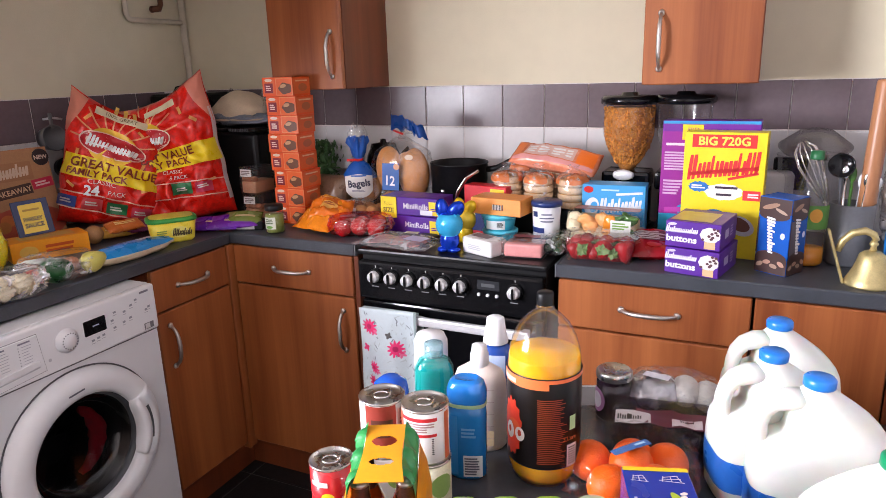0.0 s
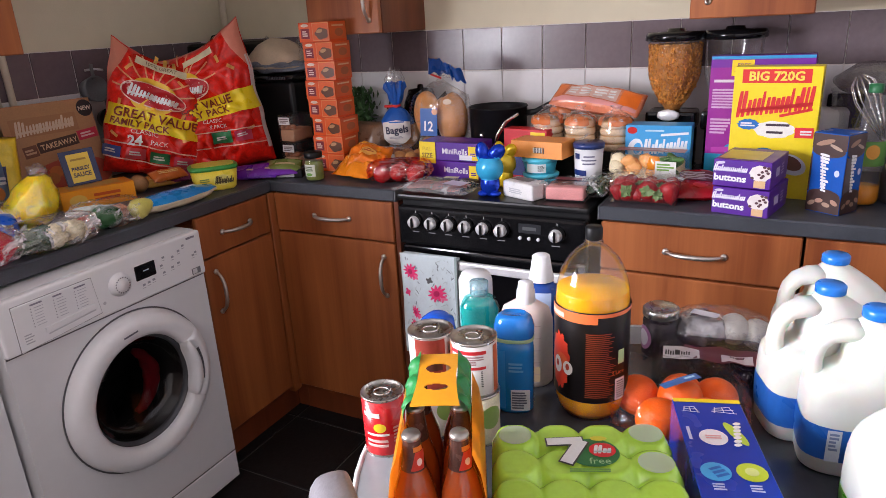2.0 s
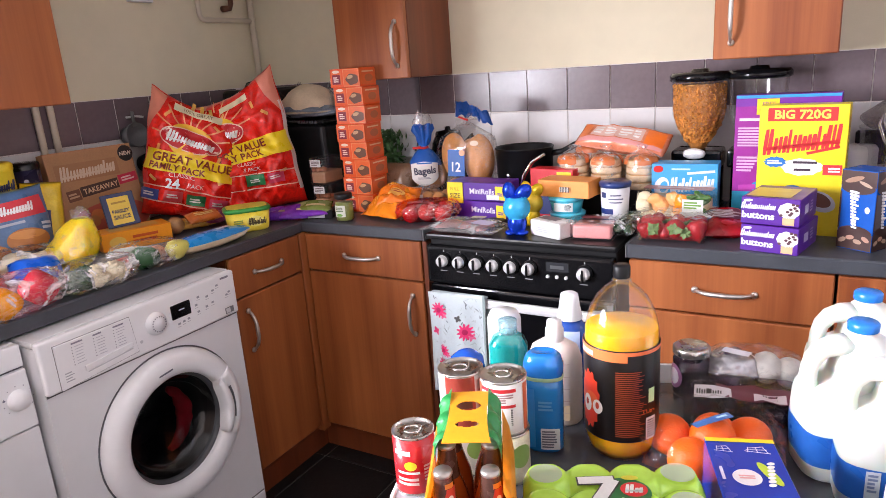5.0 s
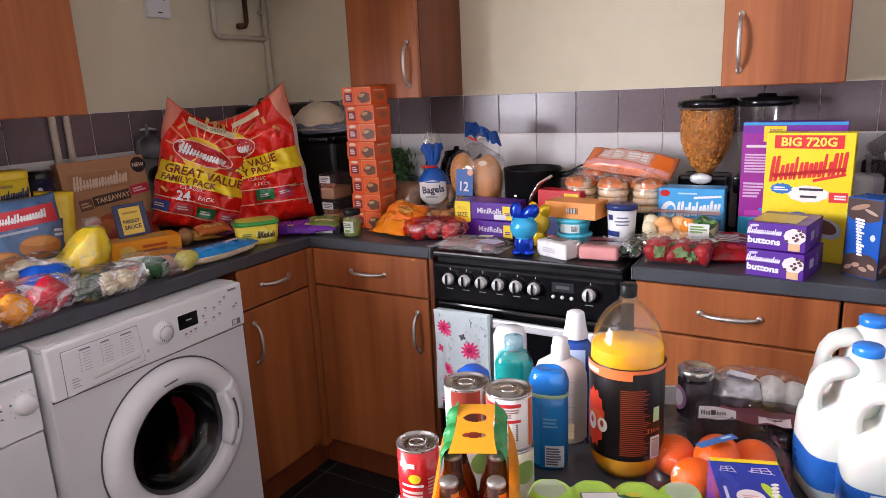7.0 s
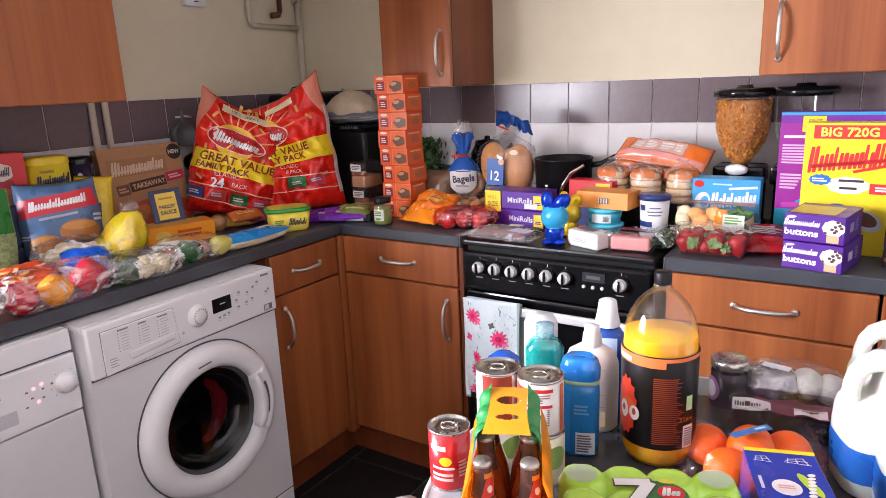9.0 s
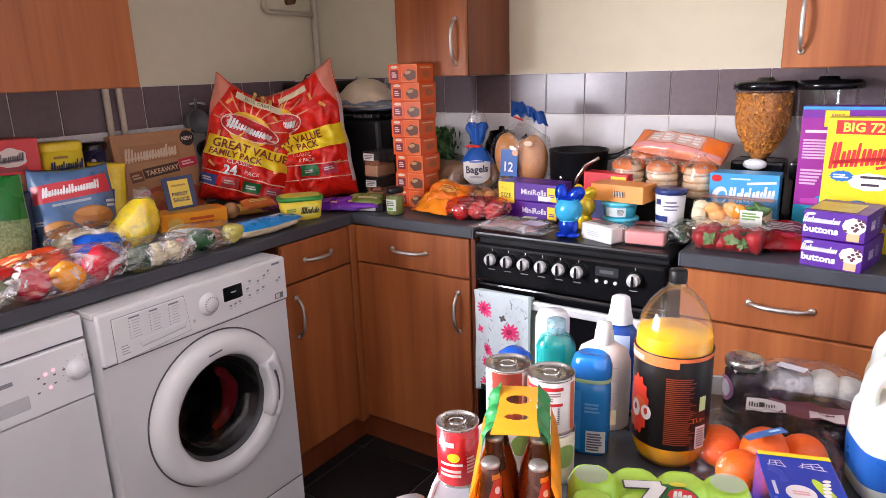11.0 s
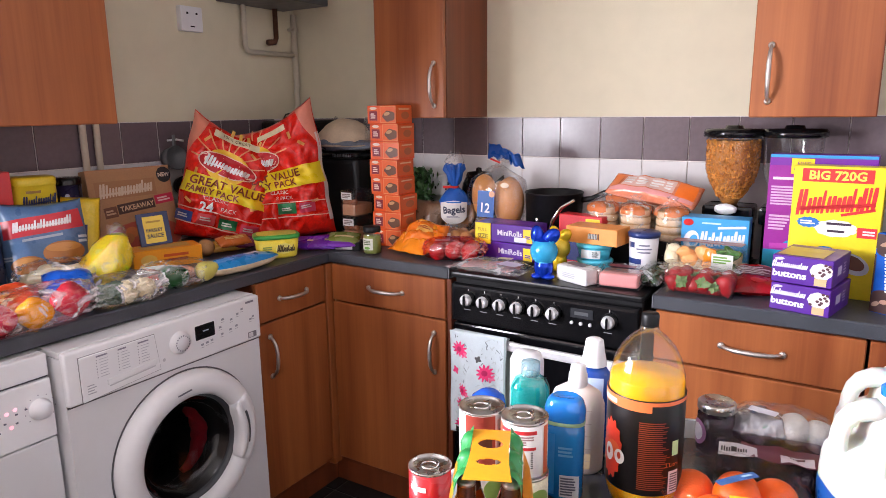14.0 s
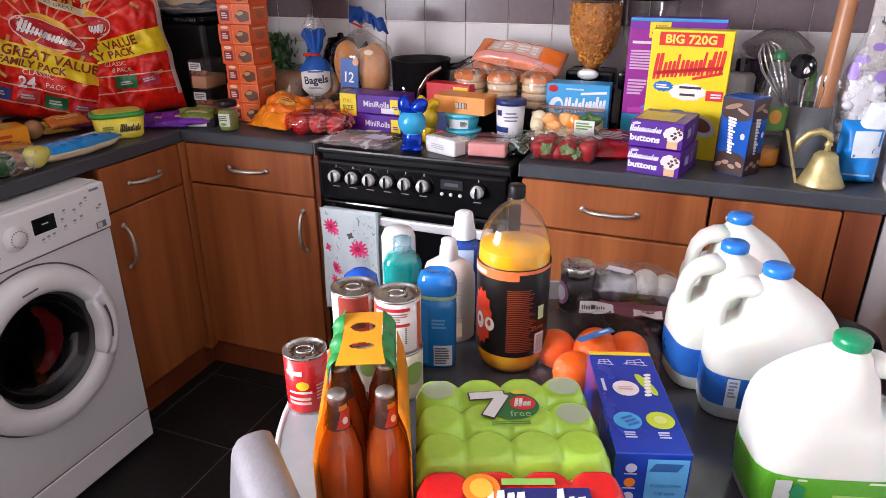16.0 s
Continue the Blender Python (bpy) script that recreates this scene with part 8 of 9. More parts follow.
def tin(m, r, h, body, label, cat="food tin", group=""):
    t = thing("food_tin", m, label, cat, group)
    part("can", lathe([(0, 0.002), (r * 0.95, 0.0), (r, 0.003), (r, h - 0.004), (0, h - 0.004)], 40), body, t, "", True)
    part("rim", lathe([(r * 0.99, h - 0.0042), (r * 1.02, h - 0.003), (r * 1.02, h), (r * 0.96, h), (r * 0.95, h - 0.003), (r * 0.6, h - 0.0035), (0, h - 0.0035)], 40), STEEL, t, "steel lid with raised rim", True)
    part("foot_rim", lathe([(r * 1.0, 0.0), (r * 1.015, 0.001), (r * 1.015, 0.003), (r * 1.0005, 0.0042)], 40), STEEL, t, "", True)
    part("ring_pull", tube([(0.013 * math.cos(k / 16 * 2 * math.pi), -0.004 + 0.011 * math.sin(k / 16 * 2 * math.pi), h + 0.0005) for k in range(17)] + [(0.013, 0.010, h), (0.0, 0.016, h - 0.001)], 0.0016, 8), CHROME, t, "steel ring pull", True)
    return t


t = tin(pose(1.636, -1.538, TZ, 0, 0, 20), 0.0335, 0.102, M("red_tin_label", (0.58, 0.012, 0.018), 0.28, var=0.06, coat=0.3), "small red food tin with a ring-pull lid")
f = round_(0.0335)
pr(t, f, bars(-0.008, 0.076, 0.038, 0.014, 1, 1), ink(0.75, 0.70, 0.68))
pr(t, f, disc(0.000, 0.054, 0.020, 0.016), YEL_I)
pr(t, f, rect(-0.004, 0.042, 0.036, 0.004, 6, 1), WHITE_I, 0.0014)
pr(t, f, bars(-0.006, 0.026, 0.036, 0.016, 2, 2), ink(0.72, 0.5, 0.45))
pr(t, f, bars(0.030, 0.04, 0.018, 0.03, 5, 3), ink(0.7, 0.35, 0.33))

WL = M("white_tin_label", (0.70, 0.68, 0.66), 0.35, var=0.05)
for k, (x, y) in enumerate(((1.684, -1.456), (1.758, -1.452))):
    low = tin(pose(x + 0.002, y, TZ, 0, 0, 30), 0.0365, 0.088, M("cream_tin_label", (0.62, 0.60, 0.42), 0.35, var=0.2, scale=40) if k else WL, "cream-labelled food tin under another tin", group="stacked tins")
    up_ = tin(pose(x, y, TZ + 0.0885, 0, 0, 18 - 10 * k), 0.0365, 0.092, WL, "white and red labelled food tin with a ring-pull lid", group="stacked tins")
    f = round_(0.0365)
    if k == 0:
        pr(up_, f, rect(0.004, 0.045, 0.05, 0.086, 12, 1), ink(0.30, 0.045, 0.03))
        pr(up_, f, rect(0.006, 0.05, 0.034, 0.03, 8, 1), ink(0.10, 0.03, 0.02), 0.0014)
        pr(up_, f, rect(0.048, 0.045, 0.03, 0.07, 6, 1), ink(0.62, 0.5, 0.48))
        pr(up_, f, bars(0.048, 0.04, 0.024, 0.05, 8, 2), ink(0.5, 0.05, 0.06), 0.0014)
    else:
        pr(up_, f, rect(0.0, 0.078, 0.06, 0.006, 12, 1), ink(0.6, 0.03, 0.04))
        pr(up_, f, rect(0.004, 0.052, 0.05, 0.005, 12, 1), ink(0.6, 0.03, 0.04))
        pr(up_, f, bars(0.004, 0.065, 0.044, 0.016, 4, 2), ink(0.35, 0.2, 0.2))
        for i in range(9):
            pr(up_, f, rect(0.012, 0.020 + 0.0032 * i, 0.024, 0.0017), BLACK_I)
        pr(up_, f, bars(-0.012, 0.030, 0.016, 0.03, 6, 2), ink(0.4, 0.3, 0.3))
        pr(up_, f, rect(0.05, 0.045, 0.012, 0.08, 4, 1), ink(0.5, 0.12, 0.05))
        pr(up_, f, rect(-0.04, 0.045, 0.02, 0.08, 4, 1), ink(0.5, 0.10, 0.05))
    pr(low, f, disc(0.02, 0.05, 0.04, 0.04), ink(0.25, 0.4, 0.10))

# six-pack of amber bottles in an orange carrier
ck6 = thing("bottle_pack", pose(1.829, -1.704, TZ, 0, 0, 25), "six-pack of amber cider bottles in an orange and green card carrier", "bottle pack")
AMBER = bpy.data.materials.new("amber_glass")
AMBER.use_nodes = True
b = AMBER.node_tree.nodes["Principled BSDF"]
b.inputs["Base Color"].default_value = (0.42, 0.075, 0.012, 1)
b.inputs["Roughness"].default_value = 0.06
b.inputs["Coat Weight"].default_value = 0.5
b.inputs["Transmission Weight"].default_value = 0.25
CAPB = M("silver_cap", (0.40, 0.37, 0.34), 0.3, 0.8, var=0.1)
for r in range(3):
    for c in range(2):
        x, y = -0.0265 + 0.053 * c, -0.057 + 0.056 * r
        bt_ = part("bottle", moved(lathe([(0, 0), (0.024, 0), (0.0265, 0.004), (0.0268, 0.112), (0.0262, 0.130), (0.0235, 0.148), (0.0175, 0.166), (0.0130, 0.180), (0.0110, 0.205)], 28), Matrix.Translation((x, y, 0))), AMBER, ck6, "amber bottle", True)
        part("neck_label", moved(lathe([(0.0146, 0.1765), (0.0132, 0.184), (0.0116, 0.200), (0.0106, 0.2135)], 20), Matrix.Translation((x, y, 0))), M("brown_neck_label", (0.085, 0.040, 0.030), 0.25, 0.1, var=0.3, scale=60) if not (r or c) else bpy.data.materials["brown_neck_label"], bt_, "grey-brown neck label", True)
        part("cap", moved(lathe([(0.0108, 0.2138), (0.0112, 0.216), (0.0098, 0.2195), (0, 0.220)], 20), Matrix.Translation((x, y, 0))), CAPB, bt_, "silver crown cap", True)
        if r == 0:
            nf = lambda a, b_, o, x=x, y=y: (x + (0.0112 + 0.10 * (0.2065 - b_) + o) * math.sin(a / 0.012), y - (0.0112 + 0.10 * (0.2065 - b_) + o) * math.cos(a / 0.012), b_)
            pr(bt_, nf, rect(0.0085, 0.190, 0.014, 0.022, 8, 3, 0.25), ink(0.48, 0.035, 0.015), 0.0006)
            pr(bt_, nf, rect(0.0085, 0.2045, 0.012, 0.006, 8, 1), ink(0.60, 0.18, 0.02), 0.0006)
            pr(bt_, nf, disc(0.0080, 0.189, 0.006, 0.009, 14, 1), ink(0.66, 0.55, 0.5), 0.0012)
ORC = M("orange_carrier_card", (0.83, 0.36, 0.02), 0.35, var=0.06)
GRC = M("green_carrier_card", (0.02, 0.20, 0.05), 0.35, var=0.1)


def carrier_f(a, b, o):
    """Over the top of the carrier: a across, b along."""
    return (a, b, 0.232 + 0.012 * math.cos(b * 14) + o - 0.9 * a * a)


def holed(w, d, holes):
    bm = rect(0, 0, w, d, 30, 72)
    for cx, cy, rx, ry in holes:
        gone = [fc for fc in bm.faces if ((fc.calc_center_median().x - cx) / rx) ** 2 + ((fc.calc_center_median().y - cy) / ry) ** 2 < 1]
        bmesh.ops.delete(bm, geom=gone, context="FACES")
    return bm


tp_ = lay(moved(holed(0.046, 0.135, [(0.0, 0.018, 0.015, 0.014), (0.0, -0.03, 0.014, 0.007)]), Matrix.Translation((0, 0.028, 0))), carrier_f, 0)
for v in tp_.verts:
    w_ = 1 + 0.22 * ((v.co.y - 0.028) / 0.068) ** 2
    v.co.x *= w_
bmesh.ops.solidify(tp_, geom=tp_.faces[:], thickness=0.0008)
part("handle_panel", tp_, ORC, ck6, "orange handle panel with finger holes")
for s in (-1, 1):
    side = bmesh.new()
    pts = [(0.0405, 0.210), (0.0490, 0.185), (0.0540, 0.150), (0.0550, 0.06), (0.0550, 0.003)]
    n = 14
    g_ = [[side.verts.new((s * x, -0.086 + 0.178 * j / n, z)) for j in range(n + 1)] for x, z in pts]
    for a_, b_ in zip(g_, g_[1:]):
        for j in range(n):
            side.faces.new((a_[j], a_[j + 1], b_[j + 1], b_[j]))
    bmesh.ops.solidify(side, geom=side.faces[:], thickness=0.0008)
    part("side_panel", side, ORC, ck6)
    gr = bmesh.new()
    n = 24
    g_ = []
    for k in range(6):
        q = k / 5
        row = []
        for j in range(n + 1):
            y = -0.026 + 0.120 * j / n
            lump = max(0.0, math.cos((y - 0.028) / 0.045 * 2 * math.pi)) ** 0.5
            x = 0.024 + 0.0155 * q + 0.006 * lump * math.sin(q * math.pi)
            z = 0.241 - 0.032 * q ** 1.3 + 0.007 * lump * math.sin(q * math.pi)
            row.append(gr.verts.new((s * x, y, z)))
        g_.append(row)
    for a_, b_ in zip(g_, g_[1:]):
        for j in range(n):
            gr.faces.new((a_[j], a_[j + 1], b_[j + 1], b_[j]))
    part("green_shoulder", gr, GRC, ck6, "green printed shoulder with bottle-cap bumps", True)
    for j in (-1, 0, 1):
        part("cap_print", moved(lathe([(0, 0), (0.0075, 0.0), (0.0065, 0.002), (0, 0.0025)], 16), Matrix.Translation((s * 0.0355, 0.028 + 0.045 * j, 0.2312)) @ Matrix.Rotation(radians(s * 58), 4, "Y")), ink(0.03, 0.25, 0.07), ck6, "", True)
fr6 = bmesh.new()
ys = -0.0865
for a_, b_, c_, d_ in (((-0.0550, 0.003), (-0.0535, 0.003), (-0.0525, 0.150), (-0.0540, 0.150)), ((0.0550, 0.003), (0.0535, 0.003), (0.0525, 0.150), (0.0540, 0.150))):
    fr6.faces.new([fr6.verts.new((p[0], ys, p[1])) for p in (a_, b_, c_, d_)])
bmesh.ops.solidify(fr6, geom=fr6.faces[:], thickness=0.0008)
part("front_panel", fr6, ORC, ck6)

# toiletries and cleaning bottles at the back
sg = thing("shower_gel", pose(1.786, -1.352, TZ, 0, 0, 14), "blue shower gel bottle with a shiny blue domed cap", "bottle")
part("bottle", lathe([(0, 0), (0.029, 0.0), (0.033, 0.006), (0.033, 0.115), (0.031, 0.140), (0, 0.140)], 36, 1, 0.72, 2.6), M("blue_bottle", (0.012, 0.17, 0.46), 0.22, var=0.06, coat=0.3), sg, "", True)
part("cap", lathe([(0.0325, 0.1405), (0.034, 0.145), (0.034, 0.160), (0.029, 0.174), (0.020, 0.181), (0.018, 0.179), (0, 0.1785)], 36, 1, 0.72, 2.6), M("shiny_blue_cap", (0.015, 0.20, 0.66), 0.1, 0.2, var=0.05, coat=0.6), sg, "shiny blue cap", True)
part("collar", lathe([(0.0335, 0.134), (0.0338, 0.1395), (0.0325, 0.1402)], 36, 1, 0.72, 2.6), M("lime_band", (0.22, 0.36, 0.20), 0.3), sg, "", True)
sgf = lambda a, b, o: (a, -0.0243 - o + 5.5 * a * a, b)
pr(sg, sgf, rect(0.012, 0.028, 0.032, 0.04, 6, 1), ink(0.62, 0.64, 0.66), 0.001, "label")
pr(sg, sgf, bars(0.012, 0.028, 0.028, 0.034, 7, 3), ink(0.1, 0.1, 0.14), 0.0018)
pr(sg, sgf, bars(0.008, 0.09, 0.030, 0.02, 3, 4), ink(0.10, 0.30, 0.55), 0.001)
pr(sg, sgf, rect(-0.02, 0.065, 0.014, 0.11, 4, 1), ink(0.02, 0.20, 0.50), 0.001)
lo = thing("lotion_bottle", pose(1.772, -1.258, TZ, 0, 0, 14), "pale pink lotion bottle with a white spout cap", "bottle")
part("bottle", lathe([(0, 0), (0.043, 0), (0.048, 0.006), (0.049, 0.10), (0.048, 0.130), (0.041, 0.150), (0.022, 0.162), (0, 0.163)], 36, 1, 0.66), M("pale_pink_plastic", (0.74, 0.63, 0.58), 0.3, var=0.04, sss=0.1), lo, "", True)
part("cap", lathe([(0.017, 0.158), (0.0175, 0.162), (0.0165, 0.182), (0.0145, 0.186), (0.0135, 0.198), (0, 0.20)], 24), PLASTIC_W, lo, "white spout cap", True)
lof = lambda a, b, o: (a, -0.0328 - o + 4.5 * a * a, b)
pr(lo, lof, words("1L", 0.008, 0.052, 0.014), ink(0.2, 0.2, 0.25), 0.0008, "lettering")
for k in range(5):
    pr(lo, lof, rect(0.004, 0.030 + 0.024 * k, 0.05, 0.0012, 8, 1), ink(0.55, 0.40, 0.36), 0.0008)
pr(lo, lof, rect(0.004, 0.030, 0.048, 0.030, 8, 1), ink(0.66, 0.50, 0.30), 0.0006)
cl = thing("cleaner_bottle", pose(1.772, -1.175, TZ, 0, 0, 14), "white and blue cleaning liquid bottle with a tall white cap", "bottle")
part("bottle", lathe([(0, 0), (0.036, 0), (0.040, 0.008), (0.040, 0.12), (0.034, 0.152), (0.020, 0.172), (0, 0.174)], 36, 1, 0.7), M("navy_bottle", (0.012, 0.06, 0.30), 0.25, var=0.06), cl, "", True)
part("cap", lathe([(0.024, 0.172), (0.024, 0.176), (0.020, 0.195), (0.0165, 0.220), (0.012, 0.223), (0, 0.224)], 28), PLASTIC_W, cl, "tall white cap", True)
pr(cl, lambda a, b, o: (a, -0.0282 - o + 4.5 * a * a, b), rect(-0.004, 0.13, 0.05, 0.05, 6, 2), ink(0.45, 0.55, 0.75), 0.001)
mw = thing("mouthwash_bottle", pose(1.664, -1.225, TZ, 0, 0, 22), "clear bottle of turquoise mouthwash with a ribbed cap", "bottle")
part("bottle", lathe([(0, 0), (0.034, 0), (0.038, 0.006), (0.038, 0.120), (0.030, 0.138), (0.017, 0.146), (0.017, 0.15)], 32, 1, 0.7, 3.0), clear("teal_plastic", 0.12, (0.45, 0.9, 0.88)), mw, "", True)
part("liquid", lathe([(0, 0.004), (0.032, 0.004), (0.036, 0.008), (0.036, 0.119), (0.026, 0.135), (0, 0.136)], 32, 1, 0.68, 3.0), liquid("teal_liquid", (0.03, 0.58, 0.56)), mw, "", True)
part("cap", lathe([(0.017, 0.146), (0.018, 0.148), (0.018, 0.172), (0, 0.174)], 28), clear("cap_plastic", 0.25, (0.6, 0.82, 0.86), 0.0, 10, 0.3, (0.45, 0.62, 0.68)), mw, "clear ribbed cap", True)
sp = thing("spray_bottle", pose(1.632, -1.172, TZ), "white plastic bottle standing behind the mouthwash", "bottle")
part("bottle", lathe([(0, 0), (0.033, 0), (0.034, 0.006), (0.034, 0.152), (0.028, 0.166), (0.0, 0.168)], 32), PLASTIC_W, sp, "", True)
bc = thing("capped_bottle", pose(1.640, -1.352, TZ), "small white bottle with a bright blue rounded cap", "bottle")
part("bottle", lathe([(0, 0), (0.03, 0), (0.032, 0.006), (0.032, 0.12), (0, 0.122)], 28), PLASTIC_W, bc, "", True)
part("cap", lathe([(0.031, 0.1222), (0.032, 0.125), (0.029, 0.145), (0.016, 0.155), (0, 0.157)], 28), M("bright_blue_plastic", (0.015, 0.09, 0.50), 0.25), bc, "bright blue cap", True)

# large bottle of orange fizz
FIZZ = clear("drink_bottle_plastic", 0.07, (0.97, 0.97, 0.96), bump=0.15, bscale=14, haze=0.015, hazecol=(0.85, 0.85, 0.83), edge=0.5)
fz = thing("fizzy_drink_bottle", pose(1.905, -1.303, TZ, 0, 0, 12) @ Matrix.Diagonal((0.985, 0.985, 1.035, 1.0)), "three-litre bottle of orange fizzy drink with a black label", "bottle")
part("bottle", lathe([(0.0, 0.012), (0.020, 0.006), (0.044, 0.0), (0.056, 0.014), (0.0615, 0.034), (0.0615, 0.180), (0.0612, 0.200), (0.0590, 0.222), (0.0525, 0.246), (0.0415, 0.266), (0.027, 0.281), (0.0155, 0.289), (0.0125, 0.300)], 48), FIZZ, fz, "clear plastic bottle", True)
part("drink", lathe([(0.0, 0.015), (0.020, 0.009), (0.043, 0.003), (0.0545, 0.016), (0.0600, 0.035), (0.0600, 0.180), (0.0598, 0.200), (0.0587, 0.216), (0.0577, 0.2185), (0, 0.2185)], 48), M("orange_drink", (0.92, 0.43, 0.001), 0.2, var=0.05, scale=10, sss=0.3, spec=0.25), fz, "bright orange drink", True)
part("cap", lathe([(0.0135, 0.297), (0.0140, 0.299), (0.0140, 0.314), (0.0125, 0.317), (0, 0.317)], 28), BLACK_M, fz, "black cap", True)
part("neck_ring", lathe([(0.0135, 0.291), (0.0160, 0.293), (0.0135, 0.295)], 24), PET, fz)
part("label", lathe([(0.0619, 0.042), (0.0624, 0.043), (0.0624, 0.196), (0.0619, 0.197)], 56), M("black_label", (0.007, 0.005, 0.005), 0.34, var=0.2, spec=0.3), fz, "black wraparound label", True)
f = round_(0.0625)
pr(fz, f, rect(0.0, 0.1925, 0.38, 0.006, 60, 1), ink(0.75, 0.17, 0.05), name="orange_band")
pr(fz, f, rect(-0.045, 0.1845, 0.115, 0.011, 24, 1), ink(0.75, 0.17, 0.05), name="orange_band")
pr(fz, f, rect(-0.062, 0.186, 0.034, 0.008, 8, 1), ink(0.75, 0.50, 0.42), 0.0014, name="pale_flash")
pr(fz, f, disc(-0.056, 0.105, 0.050, 0.105, 44, 4, 0, 13, 0.16), ink(0.72, 0.05, 0.02), 0.0012, "splash")
pr(fz, f, disc(-0.050, 0.105, 0.030, 0.030, 24, 2), ink(0.75, 0.12, 0.03), 0.0018)
for k in range(2):
    pr(fz, f, disc(-0.058 + 0.022 * k, 0.098, 0.019, 0.030 if not k else 0.024, 18, 2), ink(0.78, 0.76, 0.74), 0.0024)
    pr(fz, f, disc(-0.058 + 0.022 * k, 0.100, 0.007, 0.012, 12, 1), ink(0.5, 0.05, 0.02), 0.003)
pr(fz, f, bars(0.020, 0.108, 0.052, 0.112, 34, 7, fill=0.5), ink(0.26, 0.045, 0.018), 0.0012)
pr(fz, f, rect(0.055, 0.120, 0.013, 0.024, 3, 1), ink(0.4, 0.6, 0.3), 0.002)
pr(fz, f, words("3 Litre", 0.050, 0.094, 0.010), ink(0.6, 0.15, 0.05), 0.002, "lettering")
pr(fz, f, rect(0.054, 0.064, 0.020, 0.038, 4, 1), ink(0.72, 0.68, 0.66), 0.002)
for i in range(8):
    pr(fz, f, rect(0.054, 0.050 + 0.004 * i, 0.015, 0.0018, 2, 1), BLACK_I, 0.0026)

# jam jar, grapes, rolls, oranges
jj = thing("jam_jar", pose(1.978, -1.068, TZ), "jar of dark jam with a silver lid", "jar")
part("glass", lathe([(0, 0), (0.031, 0), (0.0345, 0.006), (0.0345, 0.075), (0.029, 0.086)], 32), clear("jar_glass", 0.03, edge=0.25), jj, "", True)
part("jam", lathe([(0, 0.004), (0.030, 0.004), (0.033, 0.008), (0.033, 0.076), (0, 0.078)], 32), M("dark_jam", (0.018, 0.006, 0.014), 0.2), jj, "", True)
part("lid", lathe([(0.033, 0.086), (0.0345, 0.088), (0.0345, 0.100), (0.031, 0.103), (0.029, 0.102), (0, 0.102)], 32), STEEL, jj, "silver screw lid", True)
pr(jj, round_(0.0346), disc(-0.03, 0.045, 0.04, 0.05, 20, 2), ink(0.35, 0.15, 0.3), name="label")
pr(jj, round_(0.0346), disc(-0.03, 0.045, 0.026, 0.034, 20, 2), ink(0.7, 0.66, 0.7), 0.0014)
gp = thing("grape_tray", pose(2.074, -1.150, TZ, 0, 0, 8), "clear tray of dark grapes with white labels on its film", "fruit punnet")
part("tray", box(-0.092, 0.092, -0.065, 0.065, 0, 0.066, 0.012, 2), clear("tray_plastic", 0.02, (0.75, 0.72, 0.74), 0.05, 20, edge=0.15), gp)
rj = random.Random(12)
GRAPE = M("dark_grape", (0.022, 0.010, 0.022), 0.25, var=0.4, scale=60, coat=0.3)
for k in range(60):
    part("grape", moved(blob(0.012, k % 5, 0.05, 2, (1, 1, 1.2)), Matrix.Translation((rj.uniform(-0.075, 0.075), rj.uniform(-0.05, 0.05), rj.uniform(0.013, 0.052)))), GRAPE, gp, "", True)
lid_ = rect(0, 0, 0.198, 0.145, 20, 14)
for v in lid_.verts:
    v.co.z = 0.072 + 0.006 * noise.noise(v.co * 32)
part("film", lid_, THINFILM, gp, "", True)
gf = lambda a, b, o: (a, b, 0.074 + o + 0.006 * noise.noise(Vector((a, b, 0)) * 32))
pr(gp, gf, rect(0.02, -0.028, 0.12, 0.055, 6, 4), ink(0.10, 0.010, 0.03), 0.0005, "label")
pr(gp, gf, rect(-0.045, -0.034, 0.060, 0.046, 4, 3), ink(0.66, 0.64, 0.66), 0.0012, "label")
pr(gp, gf, rect(0.045, -0.040, 0.05, 0.026, 4, 3), ink(0.62, 0.55, 0.58), 0.0014, "label")
for x in (-0.06, -0.042, 0.045):
    pr(gp, gf, bars(x, -0.036, 0.014, 0.024, 6, 2, 90), BLACK_I, 0.0018)
rr_ = thing("wrapped_rolls", pose(2.082, -1.020, TZ, 0, 0, 8), "clear and silver pack of white finger rolls", "bread")
for k in range(4):
    part("roll", moved(blob(0.036, k + 2, 0.06, 3, (0.8, 1.3, 0.72)), Matrix.Translation((-0.06 + 0.042 * k, 0.0, 0.046 + 0.01 * math.sin(k)))), M("white_roll", (0.68, 0.66, 0.62), 0.7, var=0.08) if not k else bpy.data.materials["white_roll"], rr_, "", True)
part("tray", box(-0.09, 0.09, -0.055, 0.055, 0, 0.03, 0.006), clear("grey_tray", 0.15, (0.8, 0.8, 0.8), 0, 10, 0.3, (0.5, 0.5, 0.52)), rr_)
wrap_over(rr_, 0.185, 0.13, 0.088, 13.0, CLEARER)
pr(rr_, lambda a, b, o: (a, b, 0.090 + o), rect(-0.03, -0.02, 0.05, 0.022, 4, 2, turn=-20), ink(0.6, 0.6, 0.64))
part("silver_sleeve", moved(blob(1, 31, 0.2, 4, (0.055, 0.056, 0.036), 4), Matrix.Translation((-0.036, -0.006, 0.050))), M("silver_film", (0.52, 0.51, 0.54), 0.25, 0.7, var=0.25, scale=20, bump=0.8, bscale=50), rr_, "", True)
on = thing("orange_net", pose(2.045, -1.296, TZ, 0, 0, 18), "clear bag of bright oranges with a blue label strip", "fruit bag")
PEEL = M("orange_peel", (0.82, 0.105, 0.001), 0.45, var=0.1, scale=20, bump=0.6, bscale=320, spec=0.35)
